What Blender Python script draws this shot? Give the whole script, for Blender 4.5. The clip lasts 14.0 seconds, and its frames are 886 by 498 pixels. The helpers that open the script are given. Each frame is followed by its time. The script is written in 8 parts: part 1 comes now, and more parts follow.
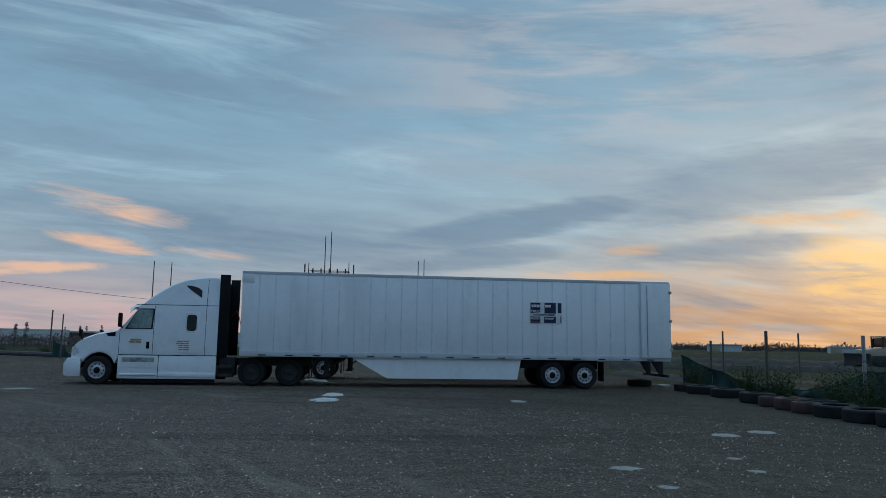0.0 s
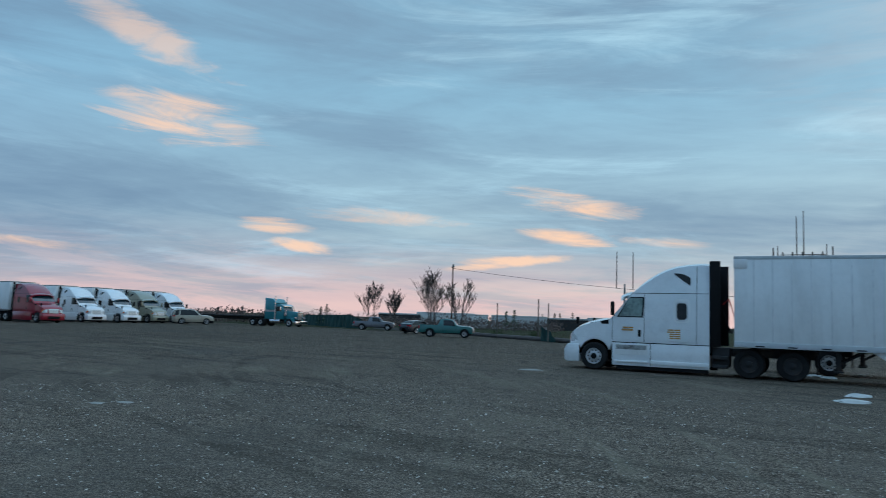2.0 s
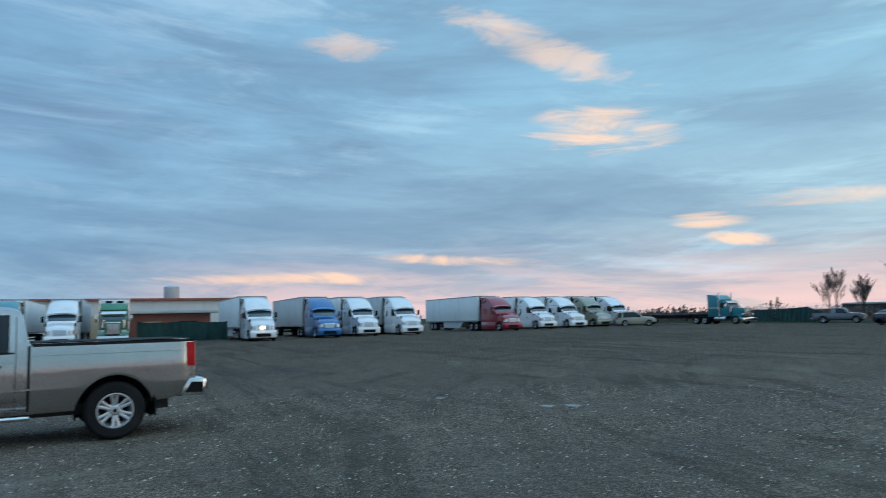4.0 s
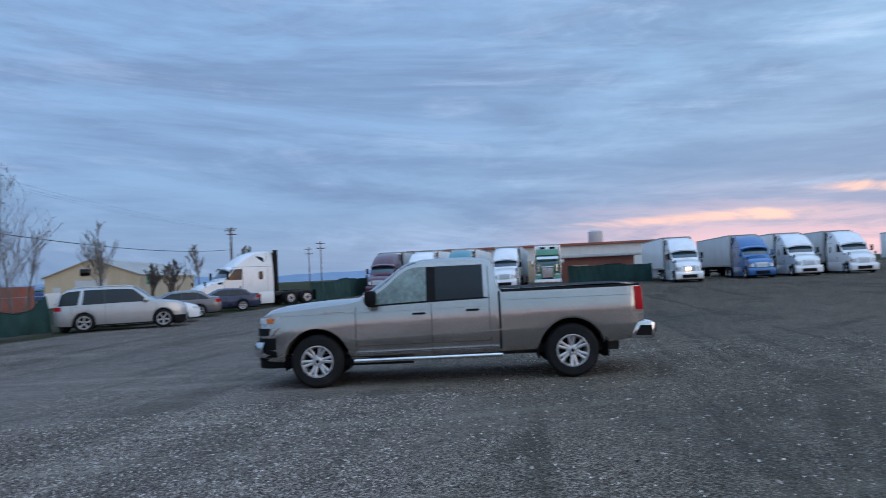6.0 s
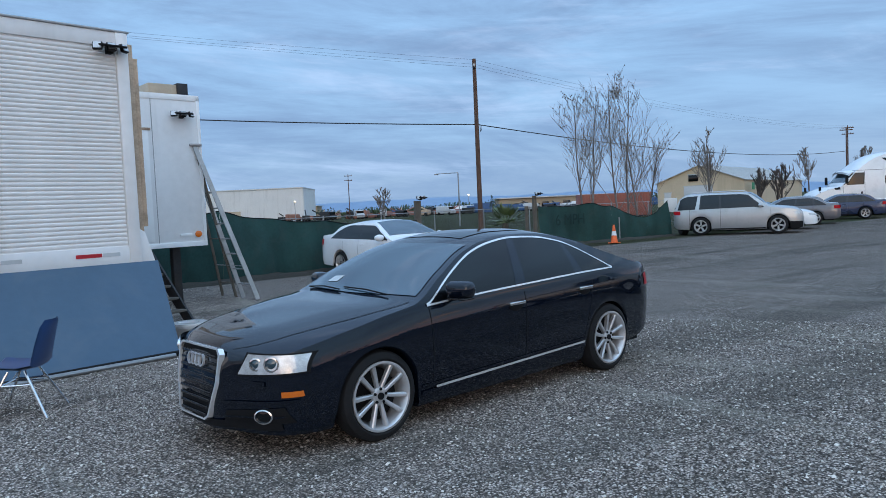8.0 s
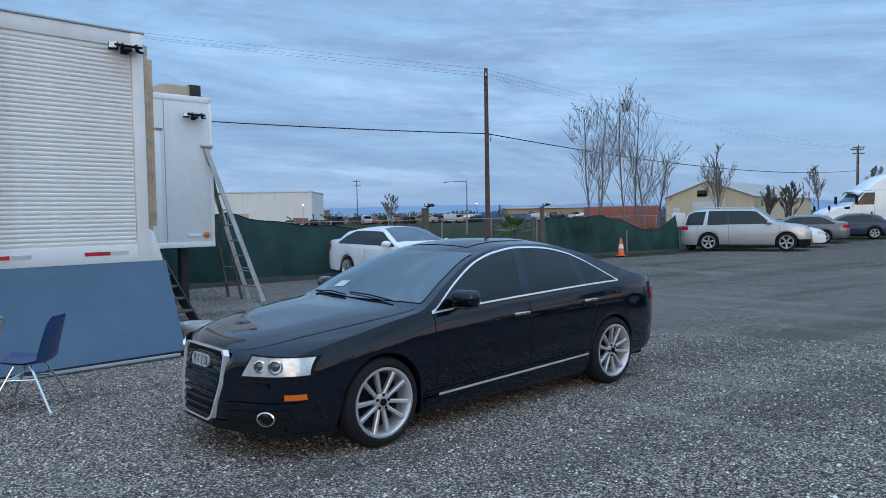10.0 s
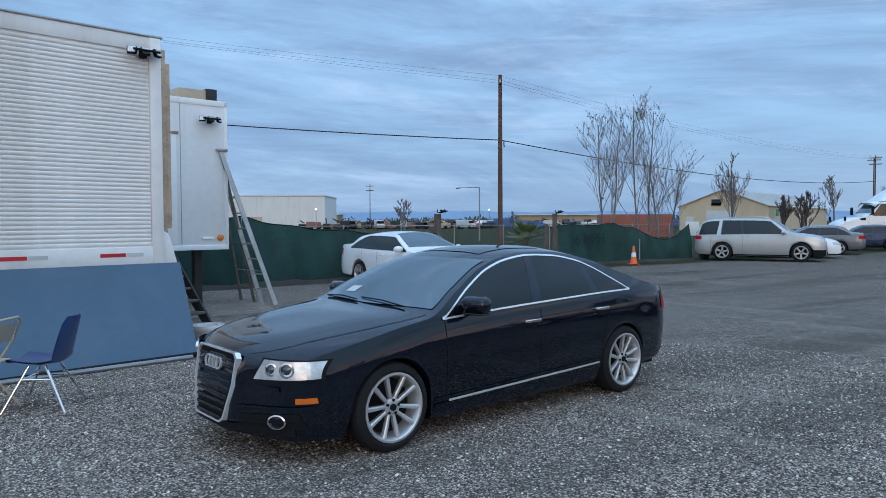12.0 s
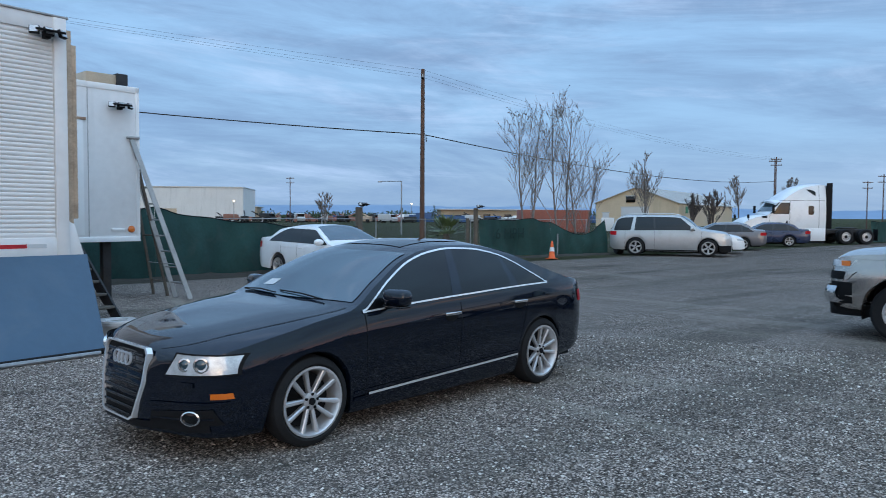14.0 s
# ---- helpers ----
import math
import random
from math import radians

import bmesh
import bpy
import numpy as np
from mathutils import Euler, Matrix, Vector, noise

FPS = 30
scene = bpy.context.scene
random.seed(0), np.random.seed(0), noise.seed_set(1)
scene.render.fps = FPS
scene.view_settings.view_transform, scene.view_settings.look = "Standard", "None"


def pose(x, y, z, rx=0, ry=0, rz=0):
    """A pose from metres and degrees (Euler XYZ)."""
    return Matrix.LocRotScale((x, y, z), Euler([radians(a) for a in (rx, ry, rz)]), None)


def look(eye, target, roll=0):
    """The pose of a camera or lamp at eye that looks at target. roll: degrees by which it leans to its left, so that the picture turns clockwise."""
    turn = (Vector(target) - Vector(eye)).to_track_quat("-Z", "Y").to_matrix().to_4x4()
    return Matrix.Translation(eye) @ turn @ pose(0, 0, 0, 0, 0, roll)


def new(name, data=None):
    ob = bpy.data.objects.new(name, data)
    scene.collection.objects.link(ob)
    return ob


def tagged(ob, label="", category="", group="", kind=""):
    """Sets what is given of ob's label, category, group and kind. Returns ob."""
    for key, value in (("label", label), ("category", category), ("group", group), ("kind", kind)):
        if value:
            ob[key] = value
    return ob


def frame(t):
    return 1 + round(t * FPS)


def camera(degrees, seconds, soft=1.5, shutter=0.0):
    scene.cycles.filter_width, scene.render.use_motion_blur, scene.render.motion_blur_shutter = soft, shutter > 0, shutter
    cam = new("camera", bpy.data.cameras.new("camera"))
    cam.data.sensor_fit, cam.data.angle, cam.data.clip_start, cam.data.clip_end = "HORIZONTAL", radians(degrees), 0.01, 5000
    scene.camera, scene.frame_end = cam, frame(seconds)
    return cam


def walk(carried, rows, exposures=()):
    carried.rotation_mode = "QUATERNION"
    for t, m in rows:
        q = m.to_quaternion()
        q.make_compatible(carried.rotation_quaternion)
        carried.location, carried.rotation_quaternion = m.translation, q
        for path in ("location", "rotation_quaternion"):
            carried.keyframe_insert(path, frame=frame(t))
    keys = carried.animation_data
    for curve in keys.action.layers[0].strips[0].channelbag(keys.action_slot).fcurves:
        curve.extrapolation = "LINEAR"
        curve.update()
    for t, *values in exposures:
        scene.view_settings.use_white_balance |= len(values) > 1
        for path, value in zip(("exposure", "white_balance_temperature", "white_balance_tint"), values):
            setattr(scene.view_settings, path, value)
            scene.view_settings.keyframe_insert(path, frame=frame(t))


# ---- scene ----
cam = camera(63.0, 14.0, 0.8, 0.3)
PATH = [
    (0, (-0.595, -2.047, 1.672), (-0.521, -0.065, 1.927), 0.9),
    (0.5, (-0.879, -1.977, 1.664), (-0.859, 0.005, 1.926), 1.2),
    (1, (-1.17, -1.873, 1.658), (-1.453, 0.09, 1.915), 1.3),
    (1.5, (-1.491, -1.763, 1.664), (-2.282, 0.062, 1.875), 1.5),
    (2, (-1.853, -1.595, 1.667), (-2.935, 0.076, 1.86), 1.9),
    (2.5, (-2.097, -1.404, 1.651), (-3.317, 0.17, 1.833), 1.3),
    (3, (-2.305, -1.151, 1.629), (-3.737, 0.232, 1.826), -0.4),
    (3.5, (-2.467, -0.906, 1.609), (-4.129, 0.183, 1.834), -1.3),
    (3.8, (-2.551, -0.846, 1.603), (-4.323, 0.057, 1.813), -1.4),
    (4, (-2.593, -0.874, 1.607), (-4.419, -0.08, 1.797), -1.4),
    (4.2, (-2.62, -0.917, 1.603), (-4.488, -0.221, 1.769), -1.6),
    (6.3, (-2.817, -1.26, 1.68), (-4.753, -1.758, 1.741), -3.2),
    (6.5, (-2.798, -1.311, 1.692), (-4.688, -1.965, 1.743), -3.6),
    (7, (-2.639, -1.537, 1.698), (-4.124, -2.876, 1.663), -4.2),
    (7.5, (-2.572, -1.611, 1.704), (-3.781, -3.201, 1.607), -3.5),
    (8, (-2.578, -1.62, 1.692), (-3.742, -3.242, 1.578), -2.6),
    (10.5, (-2.553, -1.603, 1.696), (-3.693, -3.244, 1.614), -0.5),
    (11, (-2.538, -1.607, 1.696), (-3.661, -3.26, 1.624), -0.2),
    (11.5, (-2.545, -1.59, 1.704), (-3.661, -3.248, 1.634), -0.3),
    (12, (-2.552, -1.582, 1.703), (-3.676, -3.235, 1.627), -0.2),
    (12.5, (-2.561, -1.599, 1.69), (-3.699, -3.241, 1.602), -0.3),
    (13, (-2.58, -1.606, 1.68), (-3.748, -3.227, 1.584), -0.2),
    (13.5, (-2.572, -1.596, 1.691), (-3.788, -3.18, 1.585), -0.0),
    (14, (-2.558, -1.579, 1.694), (-3.853, -3.1, 1.602), 0.4),
]
EXPOSURES = [(0, -0.1, 6550, 9), (1, 0.05, 6500, 7), (2, 0.3, 6450, 5), (4, 0.52, 6500, 4), (6.3, 0.68, 6650, 22), (7.5, 0.94, 6740, 17), (14, 0.94, 6720, 15)]
walk(cam, [(t, look(eye, target, roll)) for t, eye, target, roll in PATH], EXPOSURES)

# ---- world and sun ----
SUN_AZ, SUN_EL = radians(32), radians(8)
SX, SY = math.sin(SUN_AZ), math.cos(SUN_AZ)


class Tree:
    """Shortcuts for building node trees."""

    def __init__(self, tree):
        self.t = tree
        tree.nodes.clear()

    def node(self, kind):
        return self.t.nodes.new(kind)

    def put(self, socket, value):
        if isinstance(value, bpy.types.NodeSocket):
            self.t.links.new(value, socket)
        elif value is not None:
            socket.default_value = value

    def math(self, op, a, b=None, c=None, clamp=False):
        n = self.node("ShaderNodeMath")
        n.operation, n.use_clamp = op, clamp
        for k, v in enumerate((a, b, c)):
            self.put(n.inputs[k], v)
        return n.outputs[0]

    def vec(self, op, a, b=None):
        n = self.node("ShaderNodeVectorMath")
        n.operation = op
        self.put(n.inputs[0], a)
        if b is not None:
            self.put(n.inputs[1], b)
        return n.outputs[0]

    def smooth(self, v, lo, hi):
        n = self.node("ShaderNodeMapRange")
        n.interpolation_type = "SMOOTHSTEP"
        self.put(n.inputs[0], v)
        n.inputs[1].default_value, n.inputs[2].default_value = lo, hi
        return n.outputs[0]

    def mix(self, f, a, b, blend="MIX"):
        n = self.node("ShaderNodeMix")
        n.data_type, n.blend_type = "RGBA", blend
        self.put(n.inputs[0], f)
        for k, v in ((6, a), (7, b)):
            self.put(n.inputs[k], v if isinstance(v, bpy.types.NodeSocket) else (*v, 1.0))
        return n.outputs[2]

    def noise(self, vector, scale, detail=4, rough=0.55, warp=0.0):
        n = self.node("ShaderNodeTexNoise")
        self.put(n.inputs["Vector"], vector)
        n.inputs["Scale"].default_value, n.inputs["Detail"].default_value = scale, detail
        n.inputs["Roughness"].default_value, n.inputs["Distortion"].default_value = rough, warp
        return n.outputs[0]

    def ramp(self, v, stops):
        n = self.node("ShaderNodeValToRGB")
        while len(n.color_ramp.elements) < len(stops):
            n.color_ramp.elements.new(0.5)
        for e, (p, c) in zip(n.color_ramp.elements, stops):
            e.position, e.color = p, (*c, 1.0) if len(c) == 3 else c
        self.put(n.inputs[0], v)
        return n.outputs[0]


# clouds: azimuth and elevation of the middle, half width and half height, all in degrees, tilt, strength
LIT_CLOUDS = [
    (-23.1, 9.3, 5.2, 0.85, -8, 0.9), (-23.1, 6.7, 3.0, 0.6, -8, 0.9), (-26.9, 4.8, 3.8, 0.34, 3, 0.8), (-15.9, 6.4, 3.5, 0.38, -4, 0.75),
    (29.6, 9.0, 5.4, 0.6, -2, 0.65), (17.4, 7.3, 2.7, 0.55, 5, 0.55), (14.4, 5.3, 5.8, 0.42, 0, 0.75),
    (-52.9, 14.2, 5.2, 1.6, -4, 0.75), (-58.3, 20.7, 7.0, 1.3, -22, 0.5), (-65.3, 4.5, 5.8, 0.4, -3, 0.75), (-46.1, 6.8, 2.7, 0.48, -2, 0.75),
    (-44.2, 5.3, 2.1, 0.42, -6, 0.8), (-27.7, 4.5, 4.6, 0.32, 7, 0.8), (-38.0, 7.9, 5.2, 0.6, -2, 0.5), (-79.5, 3.3, 9.0, 0.45, 0, 0.7), (-73.6, 21.0, 4.2, 1.0, -5, 0.4),
]
SHADED_CLOUDS = [
    (7.4, 9.2, 12.5, 1.2, 10, 0.85), (3.8, 6.5, 8.1, 0.9, 6, 0.7), (-53.9, 9.2, 14.8, 1.9, -4, 0.75), (-40.0, 14.7, 7.6, 1.4, 0, 0.55),
    (-72.8, 19.2, 11.6, 1.9, -5, 0.55), (-76.5, 7.4, 17.0, 1.9, 0, 0.6), (-16.9, 8.8, 3.1, 0.8, -10, 0.5), (26.4, 12.2, 11.2, 2.6, 8, 0.6), (24.0, 7.3, 9.0, 0.8, 3, 0.6),
]


def build_world():
    world = bpy.data.worlds.new("dusk_sky")
    scene.world = world
    world.use_nodes = True
    T = Tree(world.node_tree)
    way = T.node("ShaderNodeTexCoord").outputs["Generated"]
    s = T.node("ShaderNodeSeparateXYZ")
    T.put(s.inputs[0], way)
    dx, dy, dz = s.outputs
    el = T.math("MAXIMUM", dz, 0.0)
    flat = T.math("SQRT", T.math("ADD", T.math("MULTIPLY", dx, dx), T.math("ADD", T.math("MULTIPLY", dy, dy), 1e-5)))
    toward = T.math("DIVIDE", T.math("ADD", T.math("MULTIPLY", dx, SX), T.math("MULTIPLY", dy, SY)), flat)
    west = T.smooth(toward, -1.0, 0.55)
    # clear sky behind the clouds
    sky = T.node("ShaderNodeTexSky")
    sky.sky_type, sky.sun_disc, sky.sun_elevation, sky.sun_rotation = "NISHITA", False, SUN_EL, SUN_AZ
    sky.air_density, sky.dust_density = 1.2, 1.5
    T.put(sky.inputs[0], way)
    nish = T.vec("MULTIPLY", sky.outputs[0], (0.10, 0.10, 0.10))
    clear_w = T.ramp(el, [(0.0, (0.52, 0.47, 0.46)), (0.10, (0.37, 0.50, 0.60)), (0.3, (0.27, 0.50, 0.68)), (0.8, (0.18, 0.34, 0.51))])
    clear_e = T.ramp(el, [(0.0, (0.150, 0.27, 0.42)), (0.10, (0.140, 0.29, 0.49)), (0.3, (0.165, 0.325, 0.53)), (0.8, (0.135, 0.24, 0.385))])
    clear = T.mix(west, clear_e, clear_w)
    clear = T.mix(0.12, clear, nish)
    # clouds on a flat layer overhead
    k = T.math("DIVIDE", 1.0, T.math("ADD", el, 0.16))
    px, py = T.math("MULTIPLY", dx, k), T.math("MULTIPLY", dy, k)
    c = T.node("ShaderNodeCombineXYZ")
    T.put(c.inputs[0], T.math("ADD", T.math("MULTIPLY", px, 0.45), T.math("MULTIPLY", py, 0.20)))
    T.put(c.inputs[1], T.math("SUBTRACT", py, T.math("MULTIPLY", px, 0.35)))
    plane = c.outputs[0]
    big = T.noise(plane, 0.8, 4, 0.5, 0.4)
    mid = T.noise(T.vec("ADD", plane, (7.3, 2.1, 0)), 1.7, 6, 0.6, 0.6)
    fine = T.noise(T.vec("ADD", plane, (1.7, 9.2, 0)), 5.0, 5, 0.62, 0.4)
    cover = T.math("ADD", T.math("MULTIPLY", big, 0.6), T.math("ADD", T.math("MULTIPLY", mid, 0.3), T.math("MULTIPLY", fine, 0.1)))
    # long level streaks, as the deck shows away from the sun
    mid_az = radians(-60)
    side = T.math("ADD", T.math("MULTIPLY", dx, math.cos(mid_az)), T.math("MULTIPLY", dy, -math.sin(mid_az)))
    ahead = T.math("ADD", T.math("MULTIPLY", dx, math.sin(mid_az)), T.math("MULTIPLY", dy, math.cos(mid_az)))
    az = T.math("MULTIPLY", T.math("ARCTAN2", side, ahead), 57.2958)
    up = T.math("MULTIPLY", T.math("ARCSINE", dz), 57.2958)

    def level(sx, sy, off, detail, warp):
        v = T.node("ShaderNodeCombineXYZ")
        T.put(v.inputs[0], T.math("ADD", T.math("MULTIPLY", az, sx), off))
        T.put(v.inputs[1], T.math("ADD", T.math("MULTIPLY", up, sy), T.math("MULTIPLY", az, sx * 0.35)))
        T.put(v.inputs[2], off)
        return T.noise(v.outputs[0], 1.0, detail + 2, 0.64, warp)

    streak = level(0.035, 0.20, 3.7, 6, 0.7)
    thin = level(0.07, 0.55, 8.1, 5, 0.5)
    rag = level(0.10, 0.55, 1.3, 8, 1.2)
    streaks = T.math("ADD", T.math("MULTIPLY", streak, 0.7), T.math("MULTIPLY", thin, 0.3))
    cover = T.math("ADD", T.math("MULTIPLY", cover, T.math("MULTIPLY", west, 0.7)), T.math("MULTIPLY", streaks, T.math("SUBTRACT", 1.0, T.math("MULTIPLY", west, 0.7))))
    mask = T.smooth(cover, 0.37, 0.66)
    dark_w, dark_e = (0.165, 0.255, 0.37), (0.118, 0.207, 0.34)
    dark = T.mix(west, dark_e, dark_w)
    body = T.mix(mask, clear, dark)
    # pale thin veils
    veil = T.math("MULTIPLY", T.smooth(T.math("ADD", T.math("MULTIPLY", T.noise(T.vec("ADD", plane, (3.1, 5.5, 0)), 1.3, 6, 0.62, 0.5), 0.4), T.math("MULTIPLY", level(0.045, 0.33, 5.9, 6, 0.6), 0.6)), 0.50, 0.68), 0.6)
    pale = T.mix(west, (0.28, 0.405, 0.58), (0.44, 0.66, 0.80))
    body = T.mix(veil, body, pale)
    # warm band along the horizon, strongest towards the sunken sun
    near = T.smooth(toward, 0.84, 0.995)
    warm = T.mix(near, (0.76, 0.49, 0.48), (0.72, 0.36, 0.12))
    reach = T.math("ADD", 0.066, T.math("MULTIPLY", near, 0.020))
    band = T.math("POWER", 2.718, T.math("MULTIPLY", -1.0, T.math("POWER", T.math("DIVIDE", el, reach), 2.0)))
    band = T.math("MULTIPLY", band, T.smooth(toward, -0.64, -0.36))
    body = T.mix(T.math("MULTIPLY", T.math("MULTIPLY", band, T.math("SUBTRACT", 1.3, T.math("MULTIPLY", T.smooth(thin, 0.42, 0.58), 0.75))), 0.58, clamp=True), body, warm)
    # pale thin cloud high above the sunset
    high = T.math("MULTIPLY", T.math("MULTIPLY", T.smooth(toward, 0.70, 1.0), T.smooth(el, 0.15, 0.32)), T.smooth(T.math("ADD", T.math("MULTIPLY", mid, 0.5), T.math("MULTIPLY", thin, 0.5)), 0.42, 0.60))
    body = T.mix(T.math("MULTIPLY", high, 0.65), body, (0.56, 0.58, 0.62))
    # single clouds, in shade and lit from below
    def bank(rows, ragged, lo, hi):
        total = None
        for a0, e0, w, h, tilt, strength in rows:
            c, n = math.cos(radians(tilt)), math.sin(radians(tilt))
            ua, ue = T.math("SUBTRACT", az, a0 + 60), T.math("SUBTRACT", up, e0)
            u = T.math("ADD", T.math("MULTIPLY", ua, c / w), T.math("MULTIPLY", ue, n / w))
            v = T.math("SUBTRACT", T.math("MULTIPLY", ue, c / h), T.math("MULTIPLY", ua, n / h))
            q = T.math("SUBTRACT", 1.0, T.math("ADD", T.math("MULTIPLY", u, u), T.math("MULTIPLY", v, v)))
            m = T.math("MULTIPLY", T.smooth(T.math("ADD", T.math("MAXIMUM", q, -2.0), ragged), lo, hi), strength)
            total = m if total is None else T.math("MAXIMUM", total, m)
        return total

    uneven = T.math("MULTIPLY", T.math("SUBTRACT", rag, 0.5), 5.5)
    soft = T.math("MULTIPLY", T.math("SUBTRACT", T.math("ADD", T.math("MULTIPLY", thin, 0.6), T.math("MULTIPLY", rag, 0.4)), 0.5), 4.0)
    body = T.mix(T.math("MULTIPLY", bank(SHADED_CLOUDS, soft, -0.6, 0.9), 0.8), body, dark)
    glow = T.mix(near, (0.95, 0.58, 0.38), (0.95, 0.52, 0.20))
    body = T.mix(T.math("MULTIPLY", bank(LIT_CLOUDS, uneven, -0.5, 1.5), 0.9), body, glow)
    # the bright place over the sun
    n = T.node("ShaderNodeVectorMath")
    n.operation = "DOT_PRODUCT"
    T.put(n.inputs[0], way)
    n.inputs[1].default_value = (SX * math.cos(0.09), SY * math.cos(0.09), math.sin(0.09))
    hot = T.math("MULTIPLY", T.smooth(n.outputs["Value"], 0.9965, 1.0), T.smooth(T.math("ADD", T.math("MULTIPLY", rag, 0.5), T.math("MULTIPLY", thin, 0.5)), 0.40, 0.56))
    body = T.mix(T.math("MULTIPLY", hot, 0.62), body, (1.35, 0.80, 0.22))
    # unseen sky overhead is raised, added to light the ground and vehicle sides
    over = T.math("ADD", 1.0, T.math("MULTIPLY", T.smooth(el, 0.42, 0.85), 1.15))
    v = T.node("ShaderNodeVectorMath")
    v.operation = "SCALE"
    T.put(v.inputs[0], body)
    T.put(v.inputs["Scale"], over)
    body = v.outputs[0]
    bg = T.node("ShaderNodeBackground")
    T.put(bg.inputs[0], body)
    bg.inputs[1].default_value = 1.0
    out = T.node("ShaderNodeOutputWorld")
    T.put(out.inputs[0], bg.outputs[0])


build_world()
sun = new("sun", bpy.data.lights.new("sun", "SUN"))
sun.data.energy, sun.data.angle, sun.data.color = 0.25, radians(40), (1.0, 0.86, 0.72)
sun.matrix_world = look((SX * 50, SY * 50, 50 * math.tan(SUN_EL) + 2), (0, 0, 2))

# ---- materials ----


def surface(name, col, rough=0.5, metal=0.0, var=0.12, scale=3.0, bump=0.0, bscale=60.0, coat=0.0, stain=None, stain_amount=0.0, stain_scale=1.5, streak=False, each=0.0, trans=0.0, spec=0.5):
    """A procedural surface: base colour, variation at two scales, relief, stains, clear coat."""
    m = bpy.data.materials.new(name)
    m.use_nodes = True
    T = Tree(m.node_tree)
    co = T.node("ShaderNodeTexCoord").outputs["Object"]
    a, b = T.noise(co, scale, 4), T.noise(co, scale * 9, 3)
    f = T.math("ADD", T.math("MULTIPLY", a, 0.65), T.math("MULTIPLY", b, 0.35))
    lo, hi = [max(0, c * (1 - var)) for c in col], [min(1, c * (1 + var)) for c in col]
    colour = T.mix(T.smooth(f, 0.3, 0.7), lo, hi)
    if each:
        r = T.node("ShaderNodeObjectInfo").outputs["Random"]
        colour = T.mix(T.math("MULTIPLY", r, each), colour, [c * 0.45 for c in col])
    if stain:
        v = co
        if streak:
            mp = T.node("ShaderNodeMapping")
            mp.inputs["Scale"].default_value = (1, 1, 0.12)
            T.put(mp.inputs[0], co)
            v = mp.outputs[0]
        w = T.smooth(T.noise(v, stain_scale, 6, 0.65, 0.6), 0.5, 0.72)
        colour = T.mix(T.math("MULTIPLY", w, stain_amount), colour, stain)
    p = T.node("ShaderNodeBsdfPrincipled")
    T.put(p.inputs["Base Color"], colour)
    T.put(p.inputs["Roughness"], T.math("ADD", rough - 0.06, T.math("MULTIPLY", a, 0.12), clamp=True))
    p.inputs["Metallic"].default_value = metal
    p.inputs["Coat Weight"].default_value, p.inputs["Coat Roughness"].default_value = coat, 0.04
    p.inputs["Specular IOR Level"].default_value = spec
    p.inputs["Transmission Weight"].default_value = trans
    if bump:
        n = T.node("ShaderNodeBump")
        n.inputs["Strength"].default_value, n.inputs["Distance"].default_value = bump, 0.02
        T.put(n.inputs["Height"], T.noise(co, bscale, 4, 0.65))
        T.put(p.inputs["Normal"], n.outputs[0])
    o = T.node("ShaderNodeOutputMaterial")
    T.put(o.inputs[0], p.outputs[0])
    return m


def paint(name, col, metal=0.0, rough=0.3, dirt=0.15, spec=0.4):
    return surface(name, col, rough, metal, 0.05, 1.2, coat=0.9, spec=spec, stain=(0.16, 0.14, 0.12), stain_amount=dirt, stain_scale=2.2)


def lamp_surface(name, col, power):
    m = bpy.data.materials.new(name)
    m.use_nodes = True
    T = Tree(m.node_tree)
    e = T.node("ShaderNodeEmission")
    e.inputs[0].default_value, e.inputs[1].default_value = (*col, 1), power
    o = T.node("ShaderNodeOutputMaterial")
    T.put(o.inputs[0], e.outputs[0])
    return m


